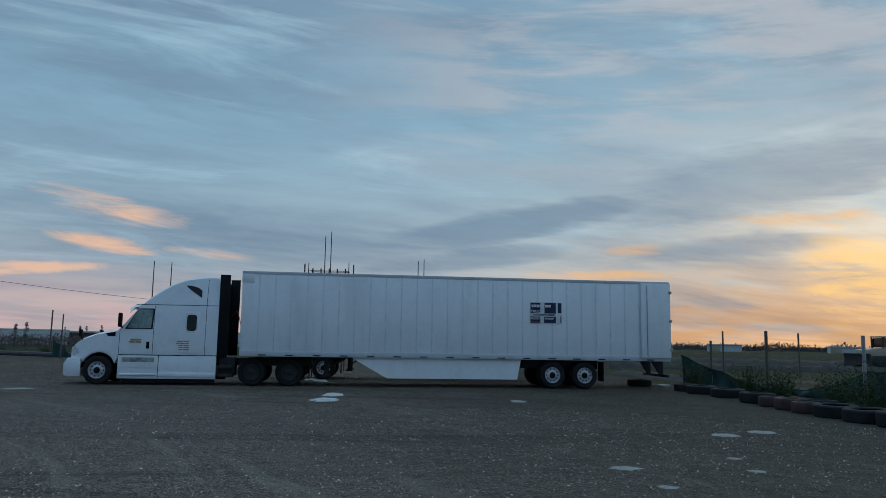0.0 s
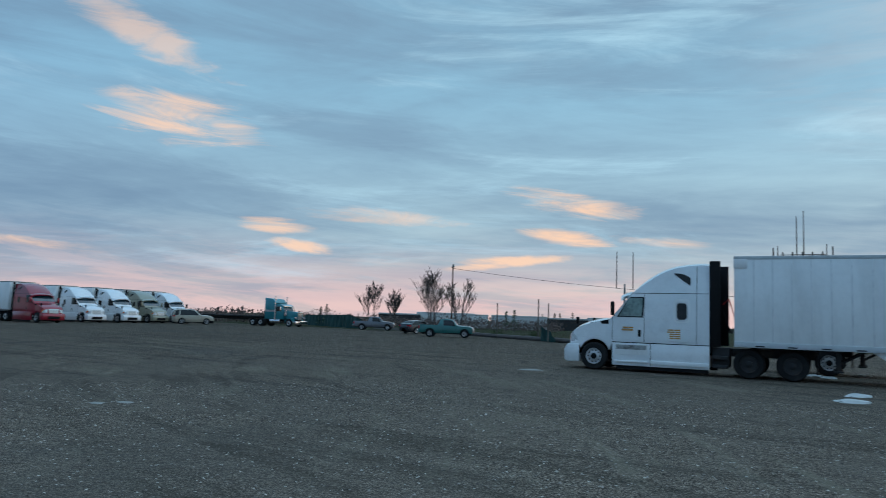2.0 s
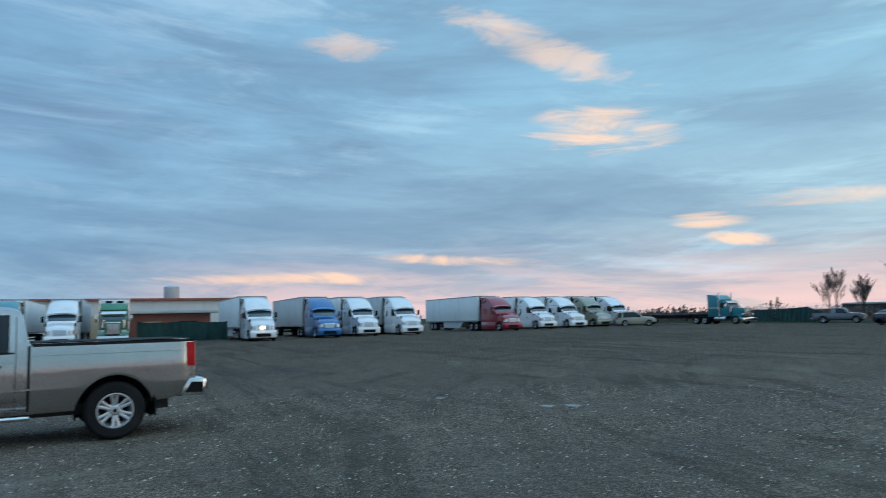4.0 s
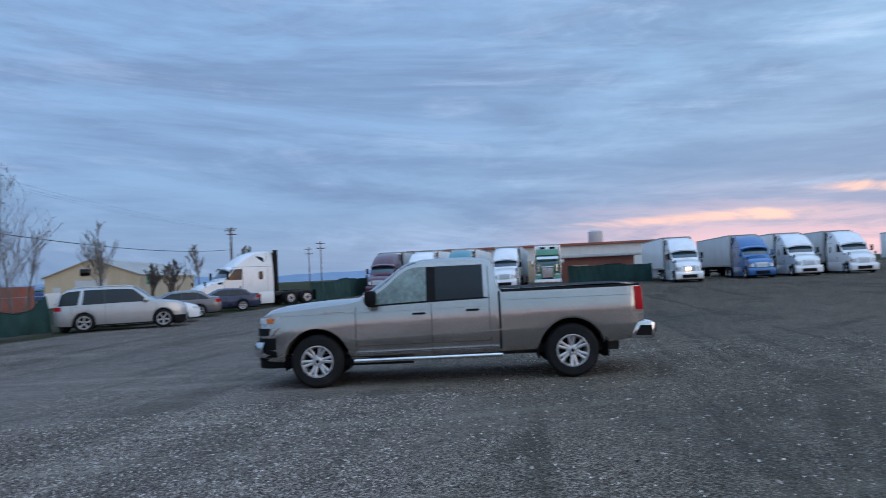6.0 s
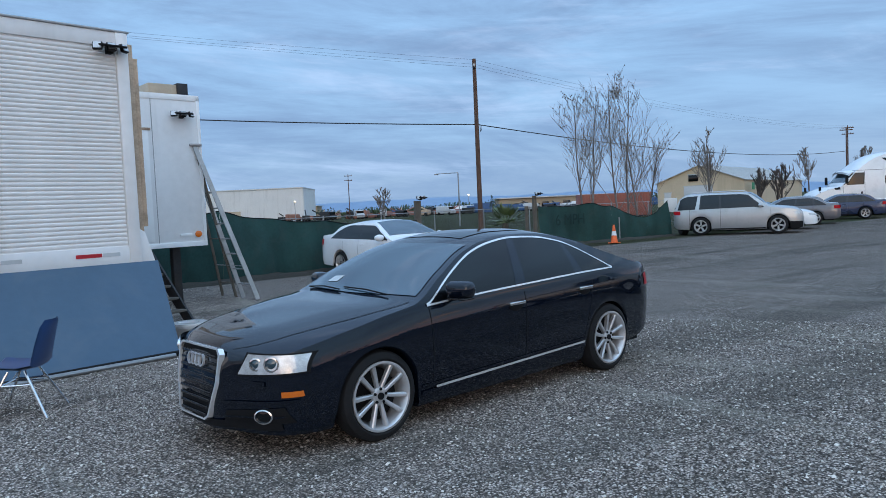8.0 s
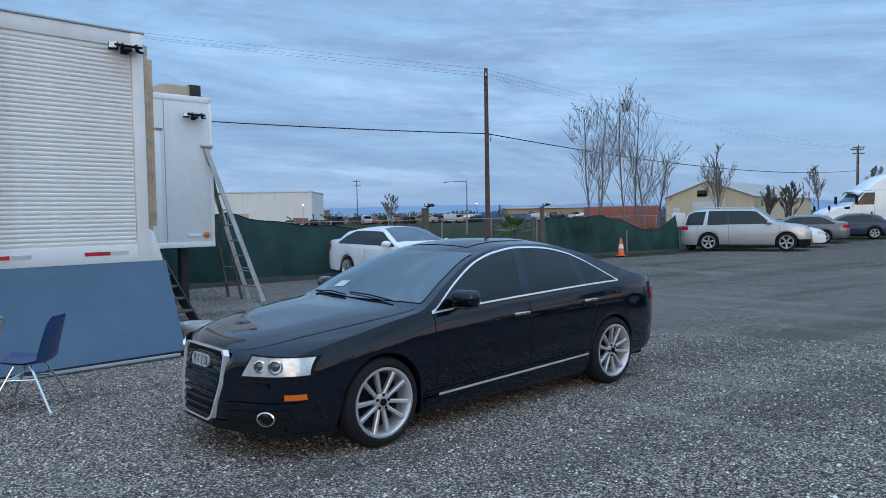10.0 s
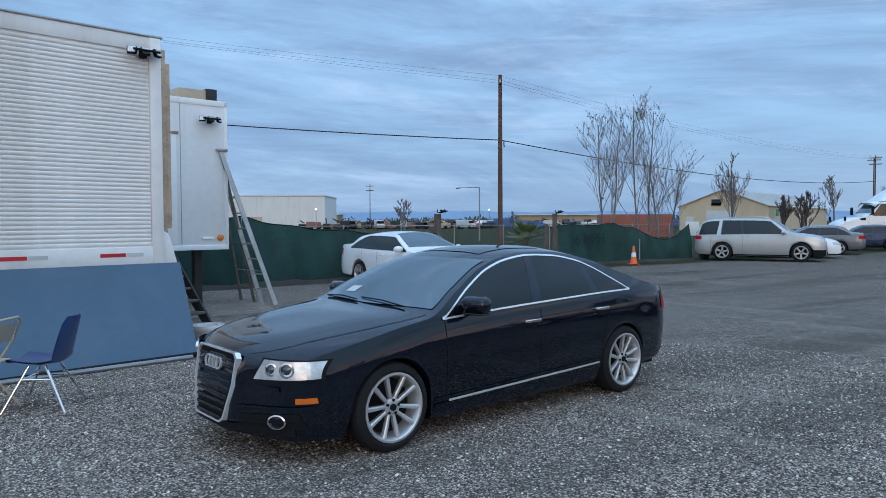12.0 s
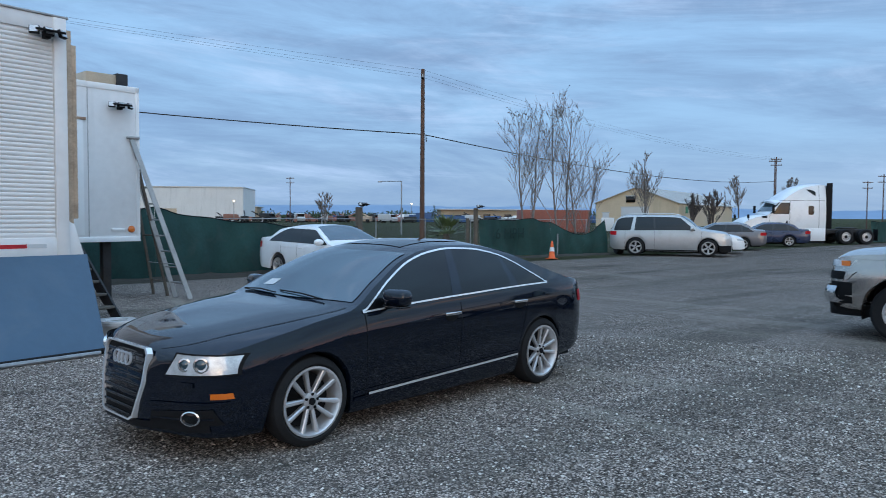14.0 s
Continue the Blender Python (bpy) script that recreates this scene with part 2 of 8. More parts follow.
def ground_surface():
    """Crushed grey gravel with packed wheel tracks, damp patches and pale fines; dry grass and bare earth beyond the lot."""
    m = bpy.data.materials.new("gravel_ground")
    m.use_nodes = True
    T = Tree(m.node_tree)
    co = T.node("ShaderNodeTexCoord").outputs["Object"]
    vor = T.node("ShaderNodeTexVoronoi")
    vor.inputs["Scale"].default_value = 66.0
    T.put(vor.inputs["Vector"], co)
    s = T.node("ShaderNodeSeparateColor")
    T.put(s.inputs[0], vor.outputs["Color"])
    vor2 = T.node("ShaderNodeTexVoronoi")
    vor2.inputs["Scale"].default_value = 11.0
    T.put(vor2.inputs["Vector"], co)
    s2 = T.node("ShaderNodeSeparateColor")
    T.put(s2.inputs[0], vor2.outputs["Color"])
    stone = T.ramp(T.math("ADD", T.math("MULTIPLY", s.outputs[0], 0.88), T.math("MULTIPLY", s2.outputs[1], 0.12)), [(0.0, (0.040, 0.032, 0.028)), (0.40, (0.31, 0.25, 0.213)), (0.75, (0.58, 0.475, 0.41)), (1.0, (0.95, 0.83, 0.74))])
    # dark gaps between the stones: their shade is painted into the colour
    gap_shade = T.smooth(vor.outputs["Distance"], 0.36, 0.66)
    stone = T.mix(T.math("MULTIPLY", gap_shade, 0.80), stone, (0.022, 0.019, 0.017))
    patch = T.noise(co, 0.22, 6, 0.6, 0.8)
    stone = T.mix(T.smooth(patch, 0.42, 0.62), stone, T.mix(0.35, stone, (0.24, 0.205, 0.185)))
    mp = T.node("ShaderNodeMapping")
    mp.inputs["Rotation"].default_value = (0, 0, 0.35)
    mp.inputs["Scale"].default_value = (0.09, 0.9, 1)
    T.put(mp.inputs[0], co)
    track = T.smooth(T.noise(mp.outputs[0], 0.7, 4, 0.6, 1.2), 0.5, 0.66)
    stone = T.mix(T.math("MULTIPLY", track, 0.5), stone, (0.065, 0.060, 0.050))
    pud = T.smooth(T.noise(co, 0.09, 4, 0.55, 0.5), 0.55, 0.7)
    stone = T.mix(T.math("MULTIPLY", pud, 0.45), stone, (0.055, 0.050, 0.043))
    # curved wheel ruts, as lorries turning round the lot leave them
    def ruts(cx, cy, along, across, seed):
        d = T.node("ShaderNodeSeparateXYZ")
        T.put(d.inputs[0], T.vec("SUBTRACT", co, (cx, cy, 0)))
        rad = T.math("SQRT", T.math("ADD", T.math("MULTIPLY", d.outputs[0], d.outputs[0]), T.math("MULTIPLY", d.outputs[1], d.outputs[1])))
        v = T.node("ShaderNodeCombineXYZ")
        T.put(v.inputs[0], T.math("MULTIPLY", rad, across))
        T.put(v.inputs[1], T.math("MULTIPLY", T.math("ARCTAN2", d.outputs[1], d.outputs[0]), along))
        v.inputs[2].default_value = seed
        return T.noise(v.outputs[0], 1.0, 5, 0.6, 0.3)
    worn = T.smooth(T.noise(co, 0.11, 5, 0.6, 1.0), 0.46, 0.60)
    r1, r2 = ruts(-2.0, 34.0, 3.0, 1.5, 2.0), ruts(-38.0, -12.0, 4.0, 1.3, 7.0)
    stone = T.mix(T.math("MULTIPLY", T.math("MULTIPLY", T.smooth(r1, 0.50, 0.62), worn), 0.40), stone, (0.050, 0.046, 0.036))
    stone = T.mix(T.math("MULTIPLY", T.math("MULTIPLY", T.smooth(r2, 0.52, 0.66), T.math("SUBTRACT", 1.0, worn)), 0.40), stone, (0.40, 0.36, 0.30))
    # older packed stone and dirt north of the fresh gravel
    xyz0 = T.node("ShaderNodeSeparateXYZ")
    T.put(xyz0.inputs[0], co)
    old = T.math("ADD", T.math("ADD", xyz0.outputs[1], T.math("MULTIPLY", xyz0.outputs[0], -0.12)), T.math("MULTIPLY", T.math("SUBTRACT", T.noise(co, 0.35, 5, 0.6), 0.5), 6.0))
    stone = T.mix(T.smooth(old, -5.0, 1.0), stone, T.mix(1.0, stone, (0.66, 0.64, 0.575), "MULTIPLY"))
    # darker brown earth colour towards the eastern edge
    darker = T.smooth(T.math("ADD", xyz0.outputs[0], T.math("MULTIPLY", T.math("SUBTRACT", T.noise(co, 0.15, 5, 0.6, 0.6), 0.5), 18.0)), -5.0, 7.0)
    stone = T.mix(T.math("MULTIPLY", T.math("MULTIPLY", darker, T.smooth(old, -4.0, 1.0)), 0.72), stone, (0.048, 0.045, 0.034))
    # packed earth where cars stand
    packed = T.smooth(T.math("ADD", T.math("MULTIPLY", xyz0.outputs[0], -1.0), T.math("MULTIPLY", T.math("SUBTRACT", T.noise(co, 0.3, 5, 0.6), 0.5), 6.0)), 6.5, 10.5)
    stone = T.mix(T.math("MULTIPLY", T.math("MULTIPLY", packed, T.math("SUBTRACT", 1.0, T.smooth(old, -4.0, 2.0))), 0.24), stone, (0.105, 0.088, 0.070))
    # beyond the lot
    xyz = T.node("ShaderNodeSeparateXYZ")
    T.put(xyz.inputs[0], co)
    wob = T.math("MULTIPLY", T.math("SUBTRACT", T.noise(co, 0.4, 4), 0.5), 2.2)
    east = T.smooth(T.math("ADD", xyz.outputs[0], wob), 9.9, 10.7)
    south = T.smooth(T.math("ADD", xyz.outputs[1], wob), -19.6, -20.4)
    north = T.smooth(T.math("ADD", T.math("ADD", xyz.outputs[1], T.math("MULTIPLY", xyz.outputs[0], 0.08)), wob), 66, 67)
    out_of = T.math("MAXIMUM", east, T.math("MAXIMUM", south, north))
    grass = T.ramp(T.noise(co, 0.5, 8, 0.7, 0.4), [(0.3, (0.030, 0.030, 0.018)), (0.5, (0.062, 0.060, 0.032)), (0.62, (0.040, 0.068, 0.020)), (0.8, (0.095, 0.080, 0.050))])
    colour = T.mix(out_of, stone, grass)
    p = T.node("ShaderNodeBsdfPrincipled")
    T.put(p.inputs["Base Color"], colour)
    T.put(p.inputs["Roughness"], T.math("SUBTRACT", 0.9, T.math("MULTIPLY", pud, 0.25)))
    p.inputs["Specular IOR Level"].default_value = 0.08
    b1 = T.node("ShaderNodeBump")
    b1.inputs["Strength"].default_value, b1.inputs["Distance"].default_value = 1.0, 0.04
    T.put(b1.inputs["Height"], T.math("ADD", s.outputs[1], T.math("MULTIPLY", s2.outputs[0], 0.35)))
    b2 = T.node("ShaderNodeBump")
    b2.inputs["Strength"].default_value, b2.inputs["Distance"].default_value = 0.6, 0.25
    T.put(b2.inputs["Height"], T.noise(co, 0.9, 5, 0.6))
    T.put(b2.inputs["Normal"], b1.outputs[0])
    T.put(p.inputs["Normal"], b2.outputs[0])
    o = T.node("ShaderNodeOutputMaterial")
    T.put(o.inputs[0], p.outputs[0])
    return m


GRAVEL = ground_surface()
WHITE = paint("white_paint", (0.84, 0.85, 0.86), dirt=0.08)
SHEET = surface("white_trailer_sheet", (0.90, 0.90, 0.89), 0.45, 0.0, 0.05, 0.7, stain=(0.5, 0.49, 0.47), stain_amount=0.3, stain_scale=0.8, streak=True)
OLDSHEET = surface("weathered_white_sheet", (0.82, 0.81, 0.80), 0.5, 0.0, 0.06, 0.8, stain=(0.55, 0.52, 0.48), stain_amount=0.4, stain_scale=0.9, streak=True)
GREYSHEET = surface("grey_trailer_sheet", (0.55, 0.57, 0.58), 0.45, 0.0, 0.08, 0.8, stain=(0.3, 0.3, 0.29), stain_amount=0.4, streak=True)
BLACKPAINT = surface("black_car_paint", (0.003, 0.0065, 0.015), 0.34, 0.35, 0.1, 1.2, coat=1.0, spec=0.0)
GLOSSBLACK = surface("gloss_black_plastic", (0.016, 0.016, 0.018), 0.25, 0, 0.1, 6, spec=0.5)
SILVER = paint("silver_paint", (0.46, 0.46, 0.46), 0.55, 0.32, 0.12)
PEWTER = paint("pewter_paint", (0.44, 0.415, 0.395), 0.8, 0.22, 0.04)
GREYPAINT = paint("grey_car_paint", (0.15, 0.15, 0.165), 0.5, 0.3)
BLUECAR = paint("dark_blue_car_paint", (0.02, 0.035, 0.085), 0.3, 0.28)
TAN = paint("tan_paint", (0.42, 0.37, 0.29), 0.3, 0.35)
BLUE = paint("blue_truck_paint", (0.01, 0.13, 0.36), 0.1)
RED = paint("red_truck_paint", (0.30, 0.007, 0.026), 0.1)
TEAL = paint("teal_truck_paint", (0.03, 0.24, 0.28), 0.15)
GREEN = paint("green_truck_paint", (0.05, 0.22, 0.12), 0.1)
MAROON = paint("maroon_truck_paint", (0.10, 0.03, 0.05), 0.1)
KHAKI = paint("khaki_truck_paint", (0.28, 0.27, 0.20), 0.1)
GREENCAR = paint("green_pickup_paint", (0.02, 0.13, 0.12), 0.2)
DARKCAR = paint("dark_sedan_paint", (0.02, 0.022, 0.03), 0.2)
CHROME = surface("chrome", (0.72, 0.72, 0.73), 0.16, 1.0, 0.05, 6)
ALLOY = surface("alloy", (0.58, 0.58, 0.59), 0.34, 0.6, 0.06, 6)
BRUSHED = surface("dull_aluminium", (0.42, 0.42, 0.42), 0.45, 0.8, 0.12, 3, stain=(0.12, 0.11, 0.1), stain_amount=0.4)
RUBBER = surface("tyre_rubber", (0.014, 0.014, 0.015), 0.8, 0, 0.25, 5, bump=0.25, bscale=40, stain=(0.06, 0.057, 0.054), stain_amount=0.25, spec=0.25)
REDRUBBER = surface("faded_red_rubber", (0.06, 0.03, 0.026), 0.85, 0, 0.3, 5, bump=0.3, bscale=40)
PLASTIC = surface("black_plastic", (0.007, 0.007, 0.008), 0.65, 0, 0.2, 6, bump=0.1, bscale=120, spec=0.18)
STEELBLACK = surface("black_steel", (0.025, 0.025, 0.027), 0.6, 0.2, 0.3, 4, bump=0.15, stain=(0.12, 0.08, 0.05), stain_amount=0.4)
GLASS = surface("tinted_glass", (0.004, 0.005, 0.006), 0.06, 0, 0.05, 2, spec=0.45)
BRIGHT = surface("bright_trim", (0.82, 0.82, 0.83), 0.22, 0.55, 0.04, 6, coat=0.6)
# opaque: pale base colour stands in for sky seen through and reflected
DOORGLASS = surface("clear_door_glass", (0.16, 0.22, 0.20), 0.05, 0, 0.5, 1.5, spec=0.7, coat=0.5)
SCUFF = surface("scuffed_step_paint", (0.42, 0.42, 0.41), 0.6, 0, 0.3, 4, stain=(0.10, 0.09, 0.08), stain_amount=0.8, stain_scale=3.0)
SEAM = surface("trailer_seam", (0.78, 0.78, 0.78), 0.5)
# blue in the base colour helps out the sky's reflection
SHIELD = surface("windshield_glass", (0.024, 0.056, 0.078), 0.05, 0, 0.1, 2, spec=0.9, coat=0.45)
LENS = surface("clear_lamp_lens", (0.62, 0.64, 0.66), 0.12, 0.3, 0.25, 14, coat=1.0)
AMBER = surface("amber_lens", (0.75, 0.16, 0.01), 0.2, 0, 0.1, 8, coat=0.8)
REDLENS = surface("red_lens", (0.45, 0.006, 0.012), 0.35, 0, 0.15, 10, spec=0.12)
SCREEN = surface("green_screen_cloth", (0.014, 0.058, 0.052), 0.85, 0, 0.22, 1.6, bump=0.35, bscale=14, stain=(0.05, 0.07, 0.06), stain_amount=0.4)
WOODPOLE = surface("weathered_pole_wood", (0.12, 0.065, 0.045), 0.85, 0, 0.3, 3, bump=0.5, bscale=22, stain=(0.05, 0.035, 0.03), stain_amount=0.6, streak=True)
POSTWOOD = surface("grey_post_wood", (0.12, 0.10, 0.08), 0.85, 0, 0.25, 4, bump=0.5, bscale=30)
BARK = surface("tree_bark", (0.19, 0.165, 0.15), 0.9, 0, 0.3, 5, bump=0.5, bscale=25)
DARKBARK = surface("far_tree_bark", (0.10, 0.082, 0.075), 0.9, 0, 0.3, 2)
GALV = surface("galvanised_steel", (0.33, 0.34, 0.35), 0.5, 0.7, 0.15, 4)
BOARD = surface("blue_painted_board", (0.052, 0.105, 0.165), 0.6, 0, 0.07, 1.2, bump=0.12, bscale=10, stain=(0.085, 0.13, 0.18), stain_amount=0.5, stain_scale=1.2)
BLUEPLASTIC = surface("blue_chair_plastic", (0.02, 0.06, 0.17), 0.35, 0, 0.1, 4)
BEIGE = surface("beige_metal", (0.45, 0.36, 0.26), 0.5, 0.1, 0.1, 4)
RUST = surface("rusty_steel", (0.52, 0.38, 0.27), 0.8, 0.1, 0.3, 4, bump=0.3, stain=(0.20, 0.09, 0.05), stain_amount=0.75, streak=True)
CONE = surface("orange_cone_plastic", (0.85, 0.14, 0.03), 0.5, 0, 0.1, 5)
REFLECT = surface("white_reflective_band", (0.75, 0.75, 0.75), 0.35)
REDTAPE = surface("red_reflective_tape", (0.50, 0.02, 0.03), 0.35)
BARN = surface("tan_metal_siding", (0.60, 0.48, 0.33), 0.6, 0, 0.06, 0.4, stain=(0.45, 0.36, 0.24), stain_amount=0.5, streak=True, stain_scale=0.5)
ROOFMETAL = surface("pale_metal_roof", (0.52, 0.53, 0.52), 0.5, 0.3, 0.08, 0.4, stain=(0.38, 0.37, 0.35), stain_amount=0.5)
WALLGREY = surface("pale_grey_siding", (0.55, 0.56, 0.56), 0.6, 0, 0.06, 0.4)
WALLWHITE = surface("white_wall_panel", (0.72, 0.72, 0.70), 0.6, 0, 0.05, 0.3, stain=(0.5, 0.5, 0.48), stain_amount=0.4, streak=True)
REDBOX = surface("red_oxide_container", (0.30, 0.09, 0.06), 0.6, 0, 0.12, 1.0, stain=(0.2, 0.08, 0.05), stain_amount=0.5)
TANWALL = surface("tan_wall", (0.40, 0.30, 0.20), 0.7, 0, 0.1, 0.2)
BRICKRED = surface("red_brick_wall", (0.32, 0.12, 0.09), 0.8, 0, 0.2, 0.4)
BLUETARP = surface("blue_plastic", (0.045, 0.11, 0.25), 0.5, 0, 0.15, 2)
ORANGE = surface("faded_orange_paint", (0.30, 0.13, 0.09), 0.5, 0, 0.15, 1)
LEAF = surface("dark_green_leaf", (0.045, 0.075, 0.03), 0.6, 0, 0.35, 2)
PALMLEAF = surface("palm_leaf", (0.15, 0.19, 0.08), 0.5, 0, 0.3, 3)
WEED = surface("dry_weed", (0.045, 0.066, 0.018), 0.8, 0, 0.4, 2)
# brown made paler to stand in for haze over the distance
BRUSH = surface("bare_brush", (0.16, 0.115, 0.10), 0.9, 0, 0.3, 1)
# distance haze is painted into the hills as a pale blue colour
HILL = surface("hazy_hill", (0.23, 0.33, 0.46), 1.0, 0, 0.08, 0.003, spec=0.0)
PALEROCK = surface("white_cement_lump", (0.55, 0.55, 0.53), 0.85, 0, 0.12, 3, bump=0.5, bscale=10)
PALESLURRY = surface("dried_slurry", (0.30, 0.29, 0.26), 0.9, 0, 0.3, 9, bump=0.5, bscale=40)
DIRT = surface("bare_dirt", (0.04, 0.034, 0.026), 0.95, 0, 0.3, 1.5, bump=0.6, bscale=9)
ORANGETEXT = surface("orange_lettering", (0.55, 0.27, 0.06), 0.5)
NAVY = surface("navy_print", (0.015, 0.02, 0.06), 0.5)
WHITEPRINT = surface("white_print", (0.72, 0.72, 0.72), 0.5)
REDPRINT = surface("red_print", (0.35, 0.03, 0.03), 0.5)
GREENSIGN = surface("green_sign", (0.02, 0.22, 0.10), 0.5)
LAMPGLOW = lamp_surface("warm_lamp_glow", (1.0, 0.78, 0.5), 3.0)
CLOUDWIRE = surface("cable_black", (0.02, 0.02, 0.02), 0.6)

# ---- mesh tools ----


def finish(name, bm, material, parent=None, label="", smooth=40, weld=False):
    if weld:
        bmesh.ops.remove_doubles(bm, verts=bm.verts, dist=1e-5)
    me = bpy.data.meshes.new(name)
    bm.to_mesh(me)
    bm.free()
    if smooth:
        me.shade_smooth()
        me.set_sharp_from_angle(angle=radians(smooth))
    me.materials.append(material)
    ob = new(name, me)
    if parent:
        ob.parent = parent
    if label:
        ob["label"] = label
    return ob


def part(name, bm, material, parent, label="", smooth=40):
    return finish(name, bm, material, parent, label, smooth)


def share(name, me, parent, m=None, label=""):
    ob = new(name, me)
    ob.parent = parent
    if m is not None:
        ob.matrix_basis = m
    if label:
        ob["label"] = label
    return ob


def thing(name, m, label, category, group="", kind=""):
    e = new(name)
    e.empty_display_size = 0.2
    e.matrix_world = m
    return tagged(e, label, category, group, kind)


def solid(name, bm, material, label, category, group="", kind="", m=None, smooth=40):
    ob = finish(name, bm, material, None, "", smooth)
    if m is not None:
        ob.matrix_world = m
    return tagged(ob, label, category, group, kind)


def box(bm, x0, x1, y0, y1, z0, z1, bevel=0.0, m=None):
    vs = [bm.verts.new((x, y, z)) for x in (x0, x1) for y in (y0, y1) for z in (z0, z1)]
    fs = [bm.faces.new([vs[k] for k in f]) for f in ((0, 1, 3, 2), (4, 6, 7, 5), (0, 4, 5, 1), (2, 3, 7, 6), (0, 2, 6, 4), (1, 5, 7, 3))]
    if bevel:
        es = {e for f in fs for e in f.edges}
        r = bmesh.ops.bevel(bm, geom=list(es), offset=bevel, segments=2, affect="EDGES", profile=0.5)
        vs = list({v for f in r["faces"] for v in f.verts} | {v for v in vs if v.is_valid})
    if m is not None:
        bmesh.ops.transform(bm, matrix=m, verts=[v for v in vs if v.is_valid])
    return bm


def boxed(x0, x1, y0, y1, z0, z1, bevel=0.0, m=None):
    return box(bmesh.new(), x0, x1, y0, y1, z0, z1, bevel, m)


def tube(bm, points, radius, sides=8, radius2=None, caps=True):
    """A round bar along points; the radius may taper."""
    pts = [Vector(p) for p in points]
    n = len(pts)
    rings = []
    for k, p in enumerate(pts):
        d = (pts[min(k + 1, n - 1)] - pts[max(k - 1, 0)]).normalized()
        u = d.cross(Vector((0, 0, 1)) if abs(d.z) < 0.95 else Vector((1, 0, 0))).normalized()
        v = d.cross(u)
        r = radius if radius2 is None else radius + (radius2 - radius) * k / (n - 1)
        rings.append([bm.verts.new(p + r * (math.cos(a) * u + math.sin(a) * v)) for a in [2 * math.pi * j / sides for j in range(sides)]])
    for a, b in zip(rings, rings[1:]):
        for j in range(sides):
            bm.faces.new((a[j], a[(j + 1) % sides], b[(j + 1) % sides], b[j]))
    if caps:
        bm.faces.new(rings[0][::-1])
        bm.faces.new(rings[-1])
    return bm


def tubed(points, radius, sides=8, radius2=None):
    return tube(bmesh.new(), points, radius, sides, radius2)


def lathe(bm, profile, sides=32, m=None, closed=False):
    """Turns a profile of (radius, along y) about the y axis."""
    rings = []
    for r, y in profile:
        rings.append([bm.verts.new((r * math.cos(a), y, r * math.sin(a))) for a in [2 * math.pi * j / sides for j in range(sides)]])
    pairs = list(zip(rings, rings[1:])) + ([(rings[-1], rings[0])] if closed else [])
    for a, b in pairs:
        for j in range(sides):
            bm.faces.new((a[j], b[j], b[(j + 1) % sides], a[(j + 1) % sides]))
    if not closed:
        bm.faces.new(rings[0])
        bm.faces.new(rings[-1][::-1])
    if m is not None:
        bmesh.ops.transform(bm, matrix=m, verts=[v for r in rings for v in r])
    return bm


def patch(bm, place, nu, nv):
    """A grid of place(u, v), u and v from 0 to 1."""
    g = [[bm.verts.new(place(i / nu, j / nv)) for j in range(nv + 1)] for i in range(nu + 1)]
    for i in range(nu):
        for j in range(nv):
            bm.faces.new((g[i][j], g[i + 1][j], g[i + 1][j + 1], g[i][j + 1]))
    return bm


def prism(bm, outline, y0, y1, bevel=0.0):
    """An outline of (x, z) pushed through from y0 to y1."""
    a = [bm.verts.new((x, y0, z)) for x, z in outline]
    b = [bm.verts.new((x, y1, z)) for x, z in outline]
    n = len(outline)
    fs = [bm.faces.new(a), bm.faces.new(b[::-1])]
    fs += [bm.faces.new((a[k], b[k], b[(k + 1) % n], a[(k + 1) % n])) for k in range(n)]
    if bevel:
        bmesh.ops.bevel(bm, geom=list({e for f in fs for e in f.edges}), offset=bevel, segments=2, affect="EDGES", profile=0.5)
    bmesh.ops.recalc_face_normals(bm, faces=bm.faces)
    return bm


def prismed(outline, y0, y1, bevel=0.0):
    return prism(bmesh.new(), outline, y0, y1, bevel)


def curve(*pts):
    """A smooth monotone curve through (x, value) points."""
    pts = sorted(pts)
    xs, ys = np.array([p[0] for p in pts]), np.array([p[1] for p in pts])
    h, d = np.diff(xs), np.diff(ys) / np.diff(xs)
    m = np.zeros(len(xs))
    m[0], m[-1] = d[0], d[-1]
    for k in range(1, len(xs) - 1):
        if d[k - 1] * d[k] > 0:
            w1, w2 = 2 * h[k] + h[k - 1], h[k] + 2 * h[k - 1]
            m[k] = (w1 + w2) / (w1 / d[k - 1] + w2 / d[k])

    def f(x):
        x = min(max(x, xs[0]), xs[-1])
        k = int(min(max(np.searchsorted(xs, x) - 1, 0), len(h) - 1))
        t = (x - xs[k]) / h[k]
        return float((1 + 2 * t) * (1 - t) ** 2 * ys[k] + t * (1 - t) ** 2 * h[k] * m[k] + t * t * (3 - 2 * t) * ys[k + 1] + t * t * (t - 1) * h[k] * m[k + 1])

    return f


# ---- wheels ----
WHEELS = {}


